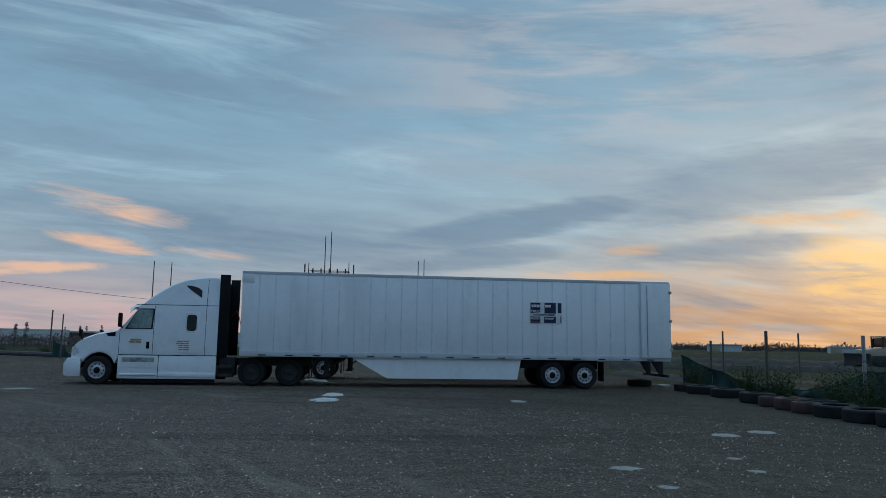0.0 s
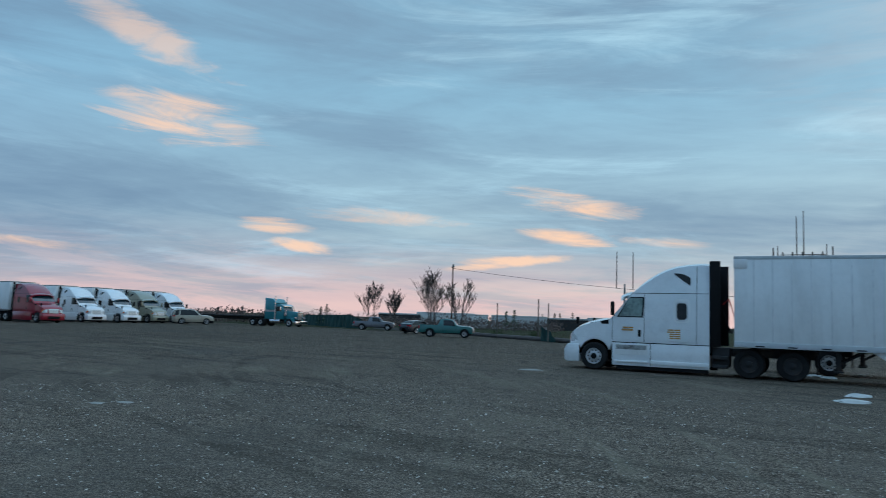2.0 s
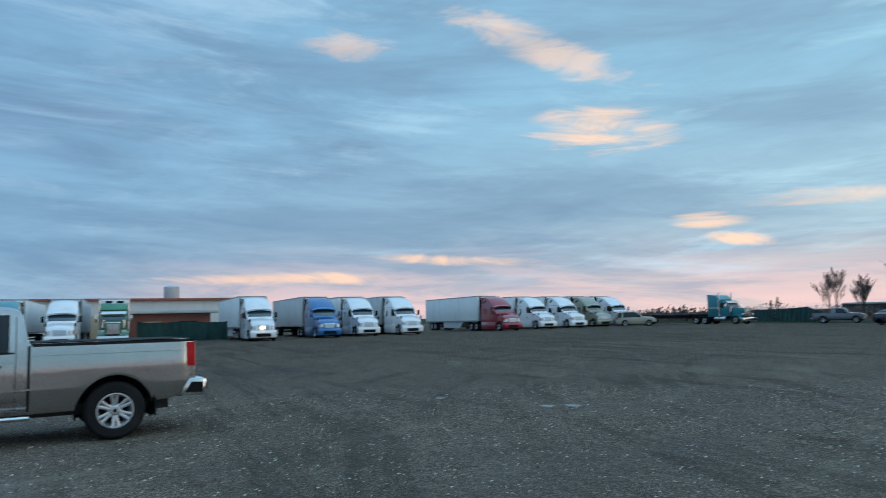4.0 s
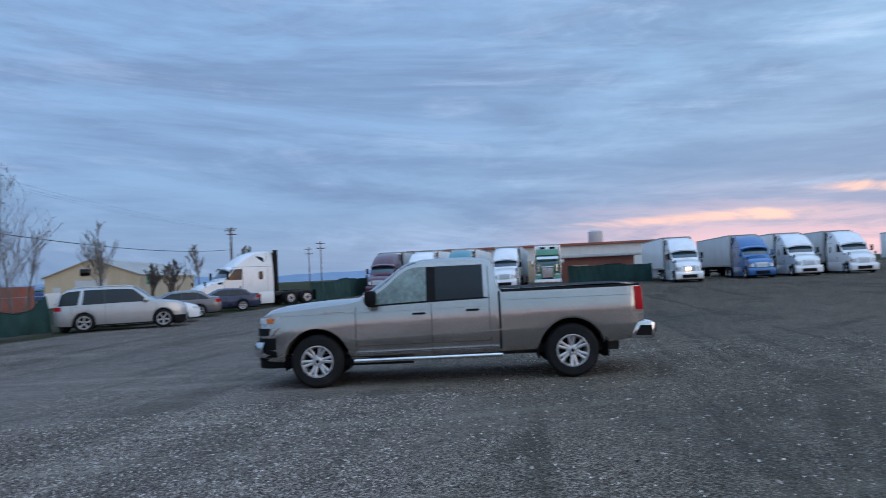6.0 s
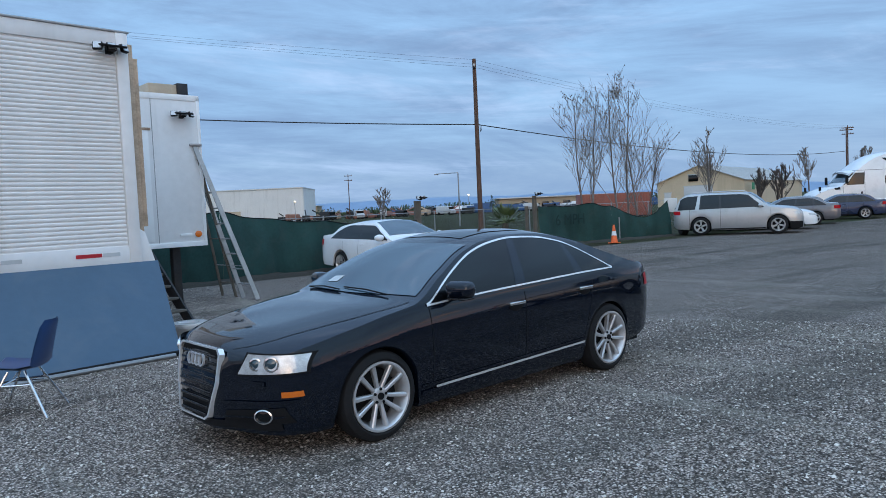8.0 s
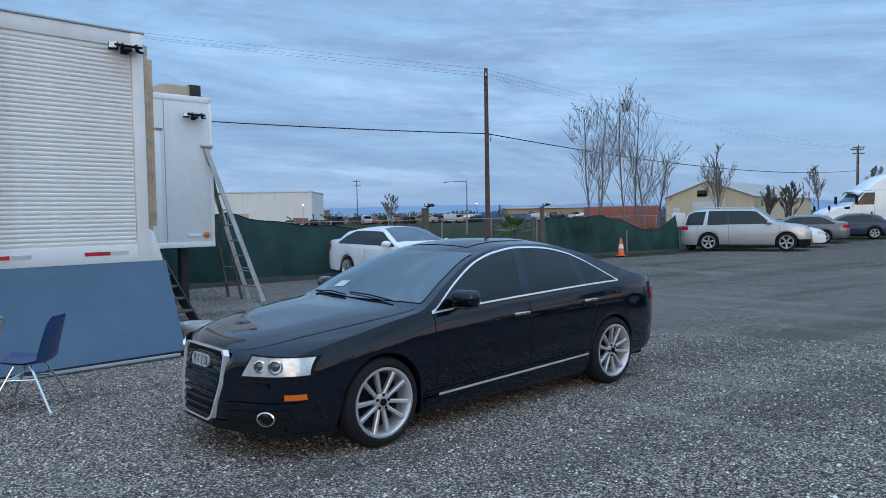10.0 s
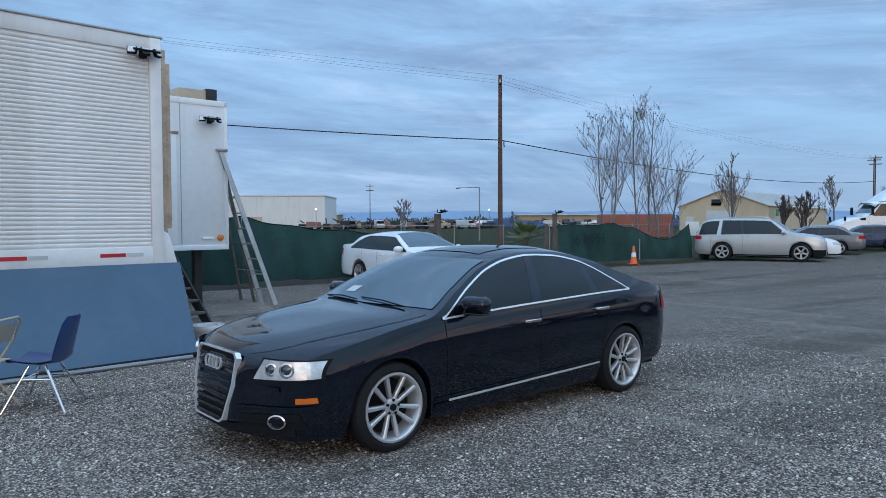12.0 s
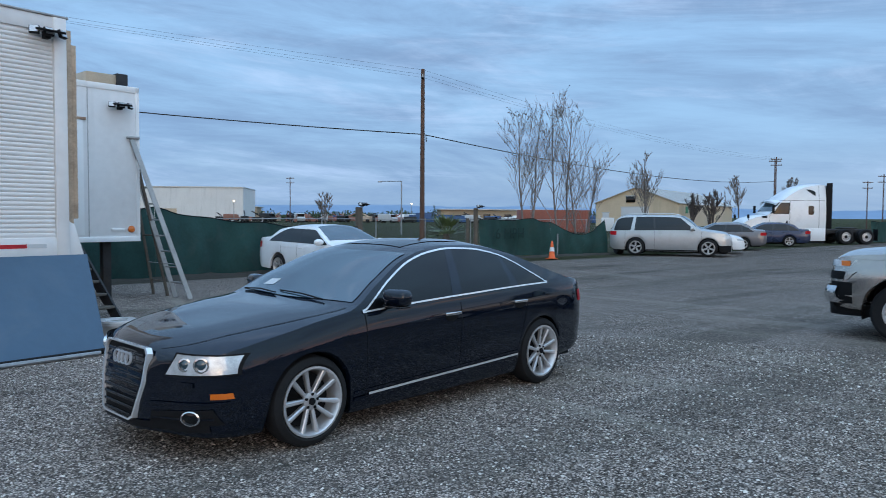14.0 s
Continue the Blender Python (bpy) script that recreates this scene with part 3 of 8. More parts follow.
def wheel_meshes(r, rim, width, style):
    key = (r, rim, width, style)
    if key in WHEELS:
        return WHEELS[key]
    h = width / 2
    hd = style in ("ten", "six")
    n = 40 if hd else 24
    bm = lathe(bmesh.new(), [(rim, -h * 0.85), (rim + 0.02, -h), (r - 0.05, -h), (r - 0.012, -h * 0.78), (r, -h * 0.5), (r, h * 0.5), (r - 0.012, h * 0.78), (r - 0.05, h), (rim + 0.02, h), (rim, h * 0.85)], n, closed=True)
    tyre = bpy.data.meshes.new("tyre")
    bm.to_mesh(tyre)
    bm.free()
    bm = bmesh.new()
    lathe(bm, [(rim + 0.004, h * 0.86), (rim + 0.004, h * 0.98), (rim - 0.012, h * 0.99), (rim - 0.025, h * 0.86), (rim - 0.04, h * 0.1), (rim - 0.05, -h * 0.6), (rim, -h * 0.86)], n, closed=True)
    if style == "ten":
        for k in range(10):
            a = 2 * math.pi * (k // 2) / 5 + (0.27 if k % 2 else -0.27)
            a0 = 2 * math.pi * (k // 2) / 5 + (0.36 if k % 2 else -0.36)
            p0, p1 = Vector((math.cos(a0) * 0.055, 0, math.sin(a0) * 0.055)), Vector((math.cos(a) * (rim - 0.015), 0, math.sin(a) * (rim - 0.015)))
            d = (p1 - p0).normalized()
            side = Vector((-d.z, 0, d.x))
            for q0, q1, w0, w1, ya0, ya1, t in ((p0, p1, 0.013, 0.018, h * 0.70, h * 0.92, 0.035),):
                vs = []
                for q, w, ya in ((q0, w0, ya0), (q1, w1, ya1)):
                    vs.append([bm.verts.new(q + side * w * sx + Vector((0, ya - dy, 0))) for sx, dy in ((-1, t), (-1, 0.006), (-0.5, 0), (0.5, 0), (1, 0.006), (1, t))])
                for j in range(6):
                    bm.faces.new((vs[0][j], vs[1][j], vs[1][(j + 1) % 6], vs[0][(j + 1) % 6]))
        lathe(bm, [(0.068, h * 0.50), (0.068, h * 0.68), (0.052, h * 0.74), (0.03, h * 0.75)], 20)
    elif style == "six":
        for k in range(12):
            a = 2 * math.pi * (k // 2) / 6 + (0.17 if k % 2 else -0.17)
            p0, p1 = Vector((math.cos(a) * 0.05, 0, math.sin(a) * 0.05)), Vector((math.cos(a) * (rim - 0.012), 0, math.sin(a) * (rim - 0.012)))
            d = (p1 - p0).normalized()
            side = Vector((-d.z, 0, d.x))
            vs = []
            for q, w, ya in ((p0, 0.020, h * 0.7), (p1, 0.024, h * 0.9)):
                vs.append([bm.verts.new(q + side * w * sx + Vector((0, ya - dy, 0))) for sx, dy in ((-1, 0.04), (-1, 0.006), (-0.6, 0), (0.6, 0), (1, 0.006), (1, 0.04))])
            for j in range(6):
                bm.faces.new((vs[0][j], vs[1][j], vs[1][(j + 1) % 6], vs[0][(j + 1) % 6]))
        lathe(bm, [(0.10, h * 0.45), (0.10, h * 0.68), (0.07, h * 0.72), (0.055, h * 0.82), (0.02, h * 0.84)], 20)
    elif style == "five":
        for k in range(5):
            a = 2 * math.pi * k / 5
            p0, p1 = Vector((math.cos(a) * 0.04, 0, math.sin(a) * 0.04)), Vector((math.cos(a) * (rim - 0.012), 0, math.sin(a) * (rim - 0.012)))
            d = (p1 - p0).normalized()
            side = Vector((-d.z, 0, d.x))
            vs = []
            for q, w, ya in ((p0, 0.032, h * 0.72), (p1, 0.045, h * 0.9)):
                vs.append([bm.verts.new(q + side * w * sx + Vector((0, ya - dy, 0))) for sx, dy in ((-1, 0.04), (-0.7, 0), (0.7, 0), (1, 0.04))])
            for j in range(4):
                bm.faces.new((vs[0][j], vs[1][j], vs[1][(j + 1) % 4], vs[0][(j + 1) % 4]))
        lathe(bm, [(0.07, h * 0.45), (0.07, h * 0.72), (0.03, h * 0.76)], 16)
    else:  # steel disc of a lorry: dished, with hand holes and a hub
        lathe(bm, [(rim - 0.03, h * 0.55), (rim - 0.06, h * 0.5), (0.15, h * 0.72 if style == "disc" else h * 0.2), (0.13, h * 0.74 if style == "disc" else h * 0.18)], 24)
    rimme = bpy.data.meshes.new("rim")
    bm.to_mesh(rimme)
    bm.free()
    bm = bmesh.new()
    hubmat = PLASTIC
    if style in ("disc", "drive"):
        hubmat = STEELBLACK if style == "drive" else PLASTIC
        for k in range(10):
            a = 2 * math.pi * k / 10
            lathe(bm, [(0.026, h * 0.58), (0.026, h * 0.66)] if style == "disc" else [(0.014, h * 0.2), (0.014, h * 0.36)], 8, Matrix.Translation((math.cos(a) * (0.215 if style == "disc" else 0.16), 0, math.sin(a) * (0.215 if style == "disc" else 0.16))))
        lathe(bm, [(0.11, h * 0.3), (0.11, h * 0.85), (0.09, h * 0.95), (0.03, h)], 20)
    else:
        lathe(bm, [(rim - 0.055, -h * 0.1), (rim - 0.055, h * 0.02), (0.05, h * 0.04)], 24)
        lathe(bm, [(0.026, h * 0.7), (0.026, h * 0.86), (0.01, h * 0.87)], 14)
        for k in range(5):
            a = 2 * math.pi * (k + 0.5) / 5
            lathe(bm, [(0.011, h * 0.7), (0.011, h * 0.8)], 8, Matrix.Translation((math.cos(a) * 0.052, 0, math.sin(a) * 0.052)))
    hub = bpy.data.meshes.new("hub")
    bm.to_mesh(hub)
    bm.free()
    rm = {"ten": ALLOY, "six": ALLOY, "five": ALLOY, "disc": ALLOY, "drive": STEELBLACK}[style]
    for me, mt in ((tyre, RUBBER), (rimme, rm), (hub, hubmat)):
        me.shade_smooth()
        me.set_sharp_from_angle(angle=radians(35))
        me.materials.append(mt)
    WHEELS[key] = (tyre, rimme, hub)
    return WHEELS[key]


def wheel(parent, x, y, r, rim, width, style, right=False, spin=0.0):
    """A wheel under a vehicle; its tyre holds rim and hub."""
    tyre, rimme, hub = wheel_meshes(r, rim, width, style)
    w = share("wheel", tyre, parent, pose(x, y, r, 0, spin, 180 if right else 0), "black rubber tyre")
    share("rim", rimme, w)
    share("hub", hub, w)
    return w


# ---- body shells ----


class Shell:
    """A vehicle body as sections along x: lower edge with wheel arches, flanks, and a crowned top."""

    def __init__(self, x0, x1, top, crown, width, belt, low, arches=(), roof=1.4, roof_width=0.62, belt_in=0.965, tuck=0.05, steps=70, bulge=0.35, tuck_from=0.55, tuck_power=2.0):
        self.x0, self.x1, self.top, self.crown, self.width, self.belt, self.low0 = x0, x1, top, crown, width, belt, low
        self.tuck_from, self.tuck_power = tuck_from, tuck_power
        self.arches, self.roof, self.roof_width, self.belt_in, self.tuck, self.steps, self.bulge = arches, roof, roof_width, belt_in, tuck, steps, bulge
        self.flat = lambda x: 2.6

    def edge(self, x):
        return self.top(x) - self.crown(x)

    def low(self, x):
        z = self.low0(x)
        for xa, za, r in self.arches:
            if abs(x - xa) < r:
                z = max(z, za + math.sqrt(r * r - (x - xa) ** 2))
        return min(z, self.edge(x) - 0.02)

    def y(self, x, z):
        w, zb = self.width(x), self.belt(x)
        if z <= zb:
            u = (zb - z) / zb
            return w * (self.belt_in + (1 - self.belt_in) * math.sin(min(u / self.bulge, 1) * math.pi / 2) - self.tuck * max(0, (u - self.tuck_from) / (1 - self.tuck_from)) ** self.tuck_power)
        u = min((z - zb) / max(self.roof - zb, 0.05), 1.15)
        return w * self.belt_in + (min(self.roof_width, w * 0.9) - w * self.belt_in) * (u ** 1.15)

    def cap(self, x, t, lift=0.0):
        """A place on the top, t from -1 (right edge) to 1 (left edge)."""
        ze = self.edge(x)
        return Vector((x, self.y(x, ze) * t, ze + self.crown(x) * (1 - abs(t) ** self.flat(x)) + lift))

    def front(self, y, z, out=0.006):
        """A place on the nose, found by y and z."""
        lo, hi = self.x0 * 0.3, self.x1
        for _ in range(30):
            mid = (lo + hi) / 2
            if self.y(mid, z) > abs(y) and self.edge(mid) + self.crown(mid) * 0.8 > z:
                lo = mid
            else:
                hi = mid
        return Vector((lo + out, y, z))

    def stations(self):
        xs = set(np.linspace(self.x0, self.x1, self.steps).tolist())
        for xa, za, r in self.arches:
            for k in range(13):
                xs.add(xa - r * math.cos(math.pi * k / 12) * 0.9999)
        return sorted(x for x in xs if self.x0 <= x <= self.x1)

    def mesh(self, ns=10, nt=7):
        bm = bmesh.new()
        rows = []
        for x in self.stations():
            lo, hi = self.low(x), self.edge(x)
            left = [Vector((x, self.y(x, lo + (hi - lo) * k / ns), lo + (hi - lo) * k / ns)) for k in range(ns + 1)]
            left[0] = Vector((x, left[0].y - 0.015, left[0].z))
            under = Vector((x, max(left[0].y - 0.30, 0.0), left[0].z))
            top = [self.cap(x, 1 - k / nt) for k in range(1, nt)]
            half = [under] + left + top
            mid = self.cap(x, 0)
            right = [Vector((p.x, -p.y, p.z)) for p in reversed(half)]
            rows.append([bm.verts.new(p) for p in half + [mid] + right])
        for a, b in zip(rows, rows[1:]):
            for k in range(len(a) - 1):
                bm.faces.new((a[k], a[k + 1], b[k + 1], b[k]))
        for r, flip in ((rows[0], False), (rows[-1], True)):
            c = bm.verts.new(sum((v.co for v in r), Vector()) / len(r))
            for k in range(len(r) - 1):
                f = (r[k], r[k + 1], c) if not flip else (r[k + 1], r[k], c)
                bm.faces.new(f)
        bmesh.ops.recalc_face_normals(bm, faces=bm.faces)
        return bm

    def pane(self, xa, xb, bottom, above, side=1, out=0.005, nu=14, nv=5):
        """A window or trim on the flank between two curves."""
        def at(u, v):
            x = xa + (xb - xa) * u
            b, t = bottom(x), above(x)
            z = b + max(t - b, 0.004) * v
            return Vector((x, side * (self.y(x, z) + out), z))
        return patch(bmesh.new(), at, nu, nv)

    def slanted(self, low, high, bottom, above, side=1, out=0.005, nu=14, nv=6):
        """A window whose ends lean: low and high give its ends (rear, front) at the sill and at the top."""
        def at(u, v):
            xl, xh = low[0] + (low[1] - low[0]) * u, high[0] + (high[1] - high[0]) * u
            x, b = xl + (xh - xl) * v, bottom(xl)
            z = b + max(above(xh) - b, 0.004) * v
            return Vector((x, side * (self.y(x, z) + out), z))
        return patch(bmesh.new(), at, nu, nv)

    def rounded(self, x0, x1, z0, z1, side=1, out=0.008, power=0.45, n=28, rings=3):
        """A pane with rounded corners."""
        bm = bmesh.new()
        cx, cz, w, h = (x0 + x1) / 2, (z0 + z1) / 2, abs(x1 - x0) / 2, (z1 - z0) / 2
        def spot(k, q):
            a = 2 * math.pi * k / n
            ca, sa = math.cos(a), math.sin(a)
            x, z = cx + q * w * math.copysign(abs(ca) ** power, ca), cz + q * h * math.copysign(abs(sa) ** power, sa)
            return bm.verts.new((x, side * (self.y(x, z) + out), z))
        loops = [[spot(k, (j + 1) / rings) for k in range(n)] for j in range(rings)]
        mid = bm.verts.new((cx, side * (self.y(cx, cz) + out), cz))
        for k in range(n):
            bm.faces.new((mid, loops[0][k], loops[0][(k + 1) % n]))
            for a, b in zip(loops, loops[1:]):
                bm.faces.new((a[k], b[k], b[(k + 1) % n], a[(k + 1) % n]))
        return bm

    def line(self, xa, xb, height, w=0.012, side=1, out=0.008, n=24):
        return self.pane(xa, xb, lambda x: height(x) - w / 2, lambda x: height(x) + w / 2, side, out, n, 1)

    def glass_top(self, xa, xb, inset, out=0.006, nu=10, nv=12, bow=0.0):
        """Windscreen or rear glass on the top."""
        def at(u, v):
            t = (2 * v - 1) * inset
            x = xa + (xb - xa) * u + bow * t * t
            return self.cap(x, t, out)
        return patch(bmesh.new(), at, nu, nv)

# ---- vehicles: local x forward, y left, origin on the ground under the front axle ----


def bars(bm, x, z, w, h, rows, side_y, fill=0.85, seed=0):
    """Rows of plain bars that stand for lettering, on a left flank at side_y."""
    rnd = random.Random(seed)
    rh = h / rows
    for r in range(rows):
        a = x
        while a < x + w * fill:
            l = min(rnd.uniform(0.25, 0.5) * w, x + w - a)
            box(bm, a, a + l * 0.9, side_y - 0.003, side_y + 0.003, z + h - (r + 0.8) * rh, z + h - (r + 0.15) * rh)
            a += l
    return bm


def wells(v, arches, half, inner=0.42):
    """Dark liners inside the wheel arches."""
    for xa, za, r in arches:
        for s in (1, -1):
            def at(u, q):
                a = math.pi * (-0.08 + 1.16 * u)
                return Vector((xa + (r + 0.012) * math.cos(a), s * (half - 0.03 - inner * q), za + (r + 0.012) * math.sin(a)))
            bm = patch(bmesh.new(), at, 16, 1)
            yi = s * (half - 0.03 - inner)
            c = bm.verts.new((xa, yi, za))
            ring = [bm.verts.new((xa + (r + 0.012) * math.cos(math.pi * (-0.08 + 1.16 * k / 16)), yi, za + (r + 0.012) * math.sin(math.pi * (-0.08 + 1.16 * k / 16)))) for k in range(17)]
            for p, q in zip(ring, ring[1:]):
                bm.faces.new((p, q, c))
            part("wheel_arch_liner", bm, PLASTIC, v)


def mirror(v, x, y, z, side, material, size=1.0):
    bm = bmesh.new()
    bmesh.ops.create_icosphere(bm, subdivisions=2, radius=1.0, matrix=pose(x, side * (y + 0.11 * size), z + 0.02, 0, 0, side * 12) @ Matrix.Diagonal((0.085 * size, 0.135 * size, 0.085 * size, 1)))
    mo = part("wing_mirror", bm, material, v)
    part("mirror_arm", tubed([(x + 0.02, side * (y - 0.03), z - 0.06), (x + 0.01, side * (y + 0.06 * size), z - 0.02)], 0.022 * size, 8), PLASTIC, mo)


def handle(v, sh, x, z, side, material):
    y = sh.y(x, z)
    part("door_handle", boxed(x - 0.10, x + 0.10, side * y - 0.012, side * y + 0.03, z - 0.014, z + 0.016, 0.009), material, v)


def groove(v, sh, x, z0, z1, side, lean=0.0, w=0.006):
    bm = patch(bmesh.new(), lambda p, q: Vector((x + lean * q + (p - 0.5) * w, side * (sh.y(x + lean * q, z0 + (z1 - z0) * q) + 0.0025), z0 + (z1 - z0) * q)), 1, 10)
    part("door_gap", bm, PLASTIC, v)


def lamp_patch(sh, ya, yb, za, zb, side, nu=8, nv=4, out=0.008, skew=0.0, taper=0.0):
    """A lamp face on the nose, from y ya..yb and z za..zb."""
    def at(u, q):
        y = ya + (yb - ya) * u
        z = za + skew * u + (zb - za - taper * u) * q
        p = sh.front(y, z, out)
        return Vector((p.x, p.y * side, p.z))
    return patch(bmesh.new(), at, nu, nv)


def quad_patch(sh, a, b, c, d, side, nu=10, nv=4, out=0.008):
    """A four-cornered face on the nose; its corners (y, z) go round from the inner lower one."""
    def at(u, q):
        y = (a[0] * (1 - u) + b[0] * u) * (1 - q) + (d[0] * (1 - u) + c[0] * u) * q
        z = (a[1] * (1 - u) + b[1] * u) * (1 - q) + (d[1] * (1 - u) + c[1] * u) * q
        p = sh.front(y, z, 0.0)
        n = Vector((1, 0.9 * max(0, y - 0.3), 0)).normalized() * out
        return Vector((p.x + n.x, (p.y + n.y) * side, p.z))
    return patch(bmesh.new(), at, nu, nv)


def black_sedan(m):
    """The large black saloon, built in full."""
    v = thing("sedan_car", m, "glossy black four-door sedan with silver ten-spoke alloy wheels on gravel", "car", "parked cars")
    wb = 2.843
    top = curve((-3.83, 0.80), (-3.80, 0.97), (-3.70, 1.055), (-3.40, 1.115), (-3.0, 1.24), (-2.55, 1.385), (-2.1, 1.458), (-1.75, 1.465), (-1.40, 1.437), (-1.12, 1.372), (-0.72, 1.195), (-0.34, 1.005), (0.0, 0.972), (0.45, 0.905), (0.75, 0.84), (0.90, 0.785), (0.97, 0.70), (1.0, 0.56))
    crown = curve((-3.83, 0.05), (-3.4, 0.07), (-3.0, 0.075), (-2.4, 0.055), (-1.6, 0.05), (-1.15, 0.055), (-0.75, 0.055), (-0.36, 0.05), (0.2, 0.085), (0.8, 0.10), (1.0, 0.06))
    width = curve((-3.83, 0.60), (-3.79, 0.72), (-3.68, 0.80), (-3.45, 0.87), (-2.6, 0.925), (-1.0, 0.925), (0.0, 0.92), (0.45, 0.897), (0.64, 0.862), (0.74, 0.80), (0.82, 0.69), (0.875, 0.56), (0.915, 0.45), (0.96, 0.37), (1.0, 0.29))
    belt = curve((-3.83, 0.90), (-3.4, 1.0), (-2.9, 1.022), (-1.6, 0.99), (-1.0, 0.967), (-0.45, 0.937), (0.0, 0.875), (1.0, 0.68))
    low = curve((-3.83, 0.44), (-3.7, 0.29), (-3.3, 0.24), (-2.4, 0.175), (-0.4, 0.165), (0.5, 0.18), (1.0, 0.215))
    arches = ((0.0, 0.335, 0.358), (-wb, 0.335, 0.358))
    sh = Shell(-3.83, 1.0, top, crown, width, belt, low, arches, 1.42, 0.585, 0.965, 0.11, 120, 0.22, 0.30, 1.6)
    sh.flat = curve((-3.83, 2.6), (-0.6, 2.6), (-0.3, 4.2), (0.5, 4.6), (0.85, 3.0), (1.0, 2.6))
    body = part("body", sh.mesh(22, 14), BLACKPAINT, v, "glossy black bodywork")
    wells(v, arches, 0.89)
    part("underbody", boxed(-3.6, 0.75, -0.72, 0.72, 0.19, 0.30), PLASTIC, v)
    for s in (1, -1):
        glassline = curve((-2.94, 1.02), (-2.713, 1.150), (-2.55, 1.245), (-2.369, 1.322), (-2.05, 1.382), (-1.742, 1.395), (-1.45, 1.368), (-1.176, 1.305), (-0.858, 1.168), (-0.50, 0.952))
        roofline = lambda x: min(sh.edge(x) - 0.006, glassline(x)) - 0.006
        sill = lambda x: sh.belt(x) + 0.012
        for nm, lo, hi in (("front_side_window", (-1.50, -0.55), (-1.68, -0.58)), ("rear_side_window", (-2.34, -1.63), (-2.37, -1.77)), ("quarter_window", (-2.87, -2.46), (-2.87, -2.415))):
            part(nm, sh.slanted(lo, hi, sill, roofline, s), GLASS, v, "dark tinted side glass")
        part("door_pillar", sh.slanted((-1.63, -1.50), (-1.77, -1.68), sill, roofline, s, 0.007, 2, 6), BLACKPAINT, v, "gloss black door pillar")
        part("window_divider", sh.slanted((-2.46, -2.34), (-2.415, -2.37), sill, roofline, s, 0.004, 2, 6), BLACKPAINT, v)
        part("window_trim", sh.line(-2.93, -0.48, lambda x: sill(x) - 0.008, 0.014, s), BRIGHT, v, "bright chrome window trim")
        part("roof_trim", sh.line(-2.94, -0.48, lambda x: max(roofline(x), sill(x) - 0.010) + 0.006, 0.015, s, 0.009, 60), BRIGHT, v, "bright chrome window trim")
        part("sill_trim", sh.line(-2.44, -0.54, lambda x: 0.302 + 0.0297 * (-0.563 - x), 0.020, s, 0.014), BRIGHT, v, "chrome strip along the sill")
        part("sill_skirt", sh.line(-2.46, -0.40, lambda x: 0.272 + 0.0297 * (-0.563 - x), 0.036, s, 0.012), BLACKPAINT, v)
        part("sill_shelf", sh.line(-2.46, -0.40, lambda x: 0.328 + 0.0297 * (-0.563 - x), 0.026, s, 0.006), BLACKPAINT, v)
        for xg, ln in ((-0.52, 0.02), (-1.60, 0.0), (-2.42, -0.16)):
            groove(v, sh, xg, 0.27, 0.93, s, ln)
        for xh, zh in ((-1.47, 0.845), (-2.44, 0.875)):
            bm = bmesh.new()
            bmesh.ops.create_uvsphere(bm, u_segments=16, v_segments=8, radius=1.0, matrix=Matrix.Translation((xh, s * (sh.y(xh, zh - 0.03) - 0.002), zh - 0.03)) @ Matrix.Diagonal((0.085, 0.008, 0.045, 1)))
            part("handle_recess", bm, PLASTIC, v)
            handle(v, sh, xh, zh, s, CHROME)
        bm = bmesh.new()
        bmesh.ops.create_cube(bm, size=1.0, matrix=pose(-0.74, s * 1.005, 1.045, 0, 0, s * 14) @ Matrix.Diagonal((0.15, 0.235, 0.135, 1)))
        bmesh.ops.bevel(bm, geom=list(bm.edges), offset=0.062, segments=5, affect="EDGES", profile=0.55)
        mo = part("wing_mirror", bm, BLACKPAINT, v)
        part("mirror_base", boxed(-0.80, -0.68, s * 1.0 - 0.10, s * 1.0 + 0.10, 0.968, 0.984, 0.006), GLOSSBLACK, mo)
        part("mirror_arm", tubed([(-0.72, s * 0.86, 0.965), (-0.73, s * 0.98, 0.985)], 0.024, 8), PLASTIC, mo)
        lamp = part("headlight", quad_patch(sh, (0.485, 0.612), (0.874, 0.630), (0.864, 0.746), (0.575, 0.757), s, 24, 5, 0.010), LENS, v, "clear projector headlight")
        part("lamp_bezel", quad_patch(sh, (0.468, 0.600), (0.881, 0.620), (0.870, 0.756), (0.565, 0.768), s, 24, 5, 0.006), PLASTIC, lamp)
        for yy, zz, rr in ((0.635, 0.688, 0.046), (0.74, 0.690, 0.054)):
            p = sh.front(yy, zz, 0.006)
            part("projector", lathe(bmesh.new(), [(rr, -0.01), (rr, 0.012), (rr * 0.78, 0.014), (rr * 0.70, 0.004)], 22, Matrix.Translation((p.x, s * yy, p.z)) @ pose(0, 0, 0, 0, 0, -90 + s * 42)), CHROME, lamp)
            part("projector_lens", lathe(bmesh.new(), [(rr * 0.70, 0.004), (rr * 0.45, 0.012), (0.001, 0.016)], 18, Matrix.Translation((p.x, s * yy, p.z)) @ pose(0, 0, 0, 0, 0, -90 + s * 42)), SHIELD, lamp)
        part("side_marker", lamp_patch(sh, 0.795, 0.868, 0.462, 0.502, s, 5, 2, 0.010), AMBER, v, "amber side marker")
        part("lower_intake", quad_patch(sh, (0.36, 0.262), (0.83, 0.285), (0.80, 0.395), (0.38, 0.355), s, 14, 4, 0.008), PLASTIC, v, "black lower air intake")
        part("bumper_crease", quad_patch(sh, (0.36, 0.405), (0.86, 0.43), (0.86, 0.445), (0.36, 0.42), s, 14, 1, 0.016), BLACKPAINT, v)
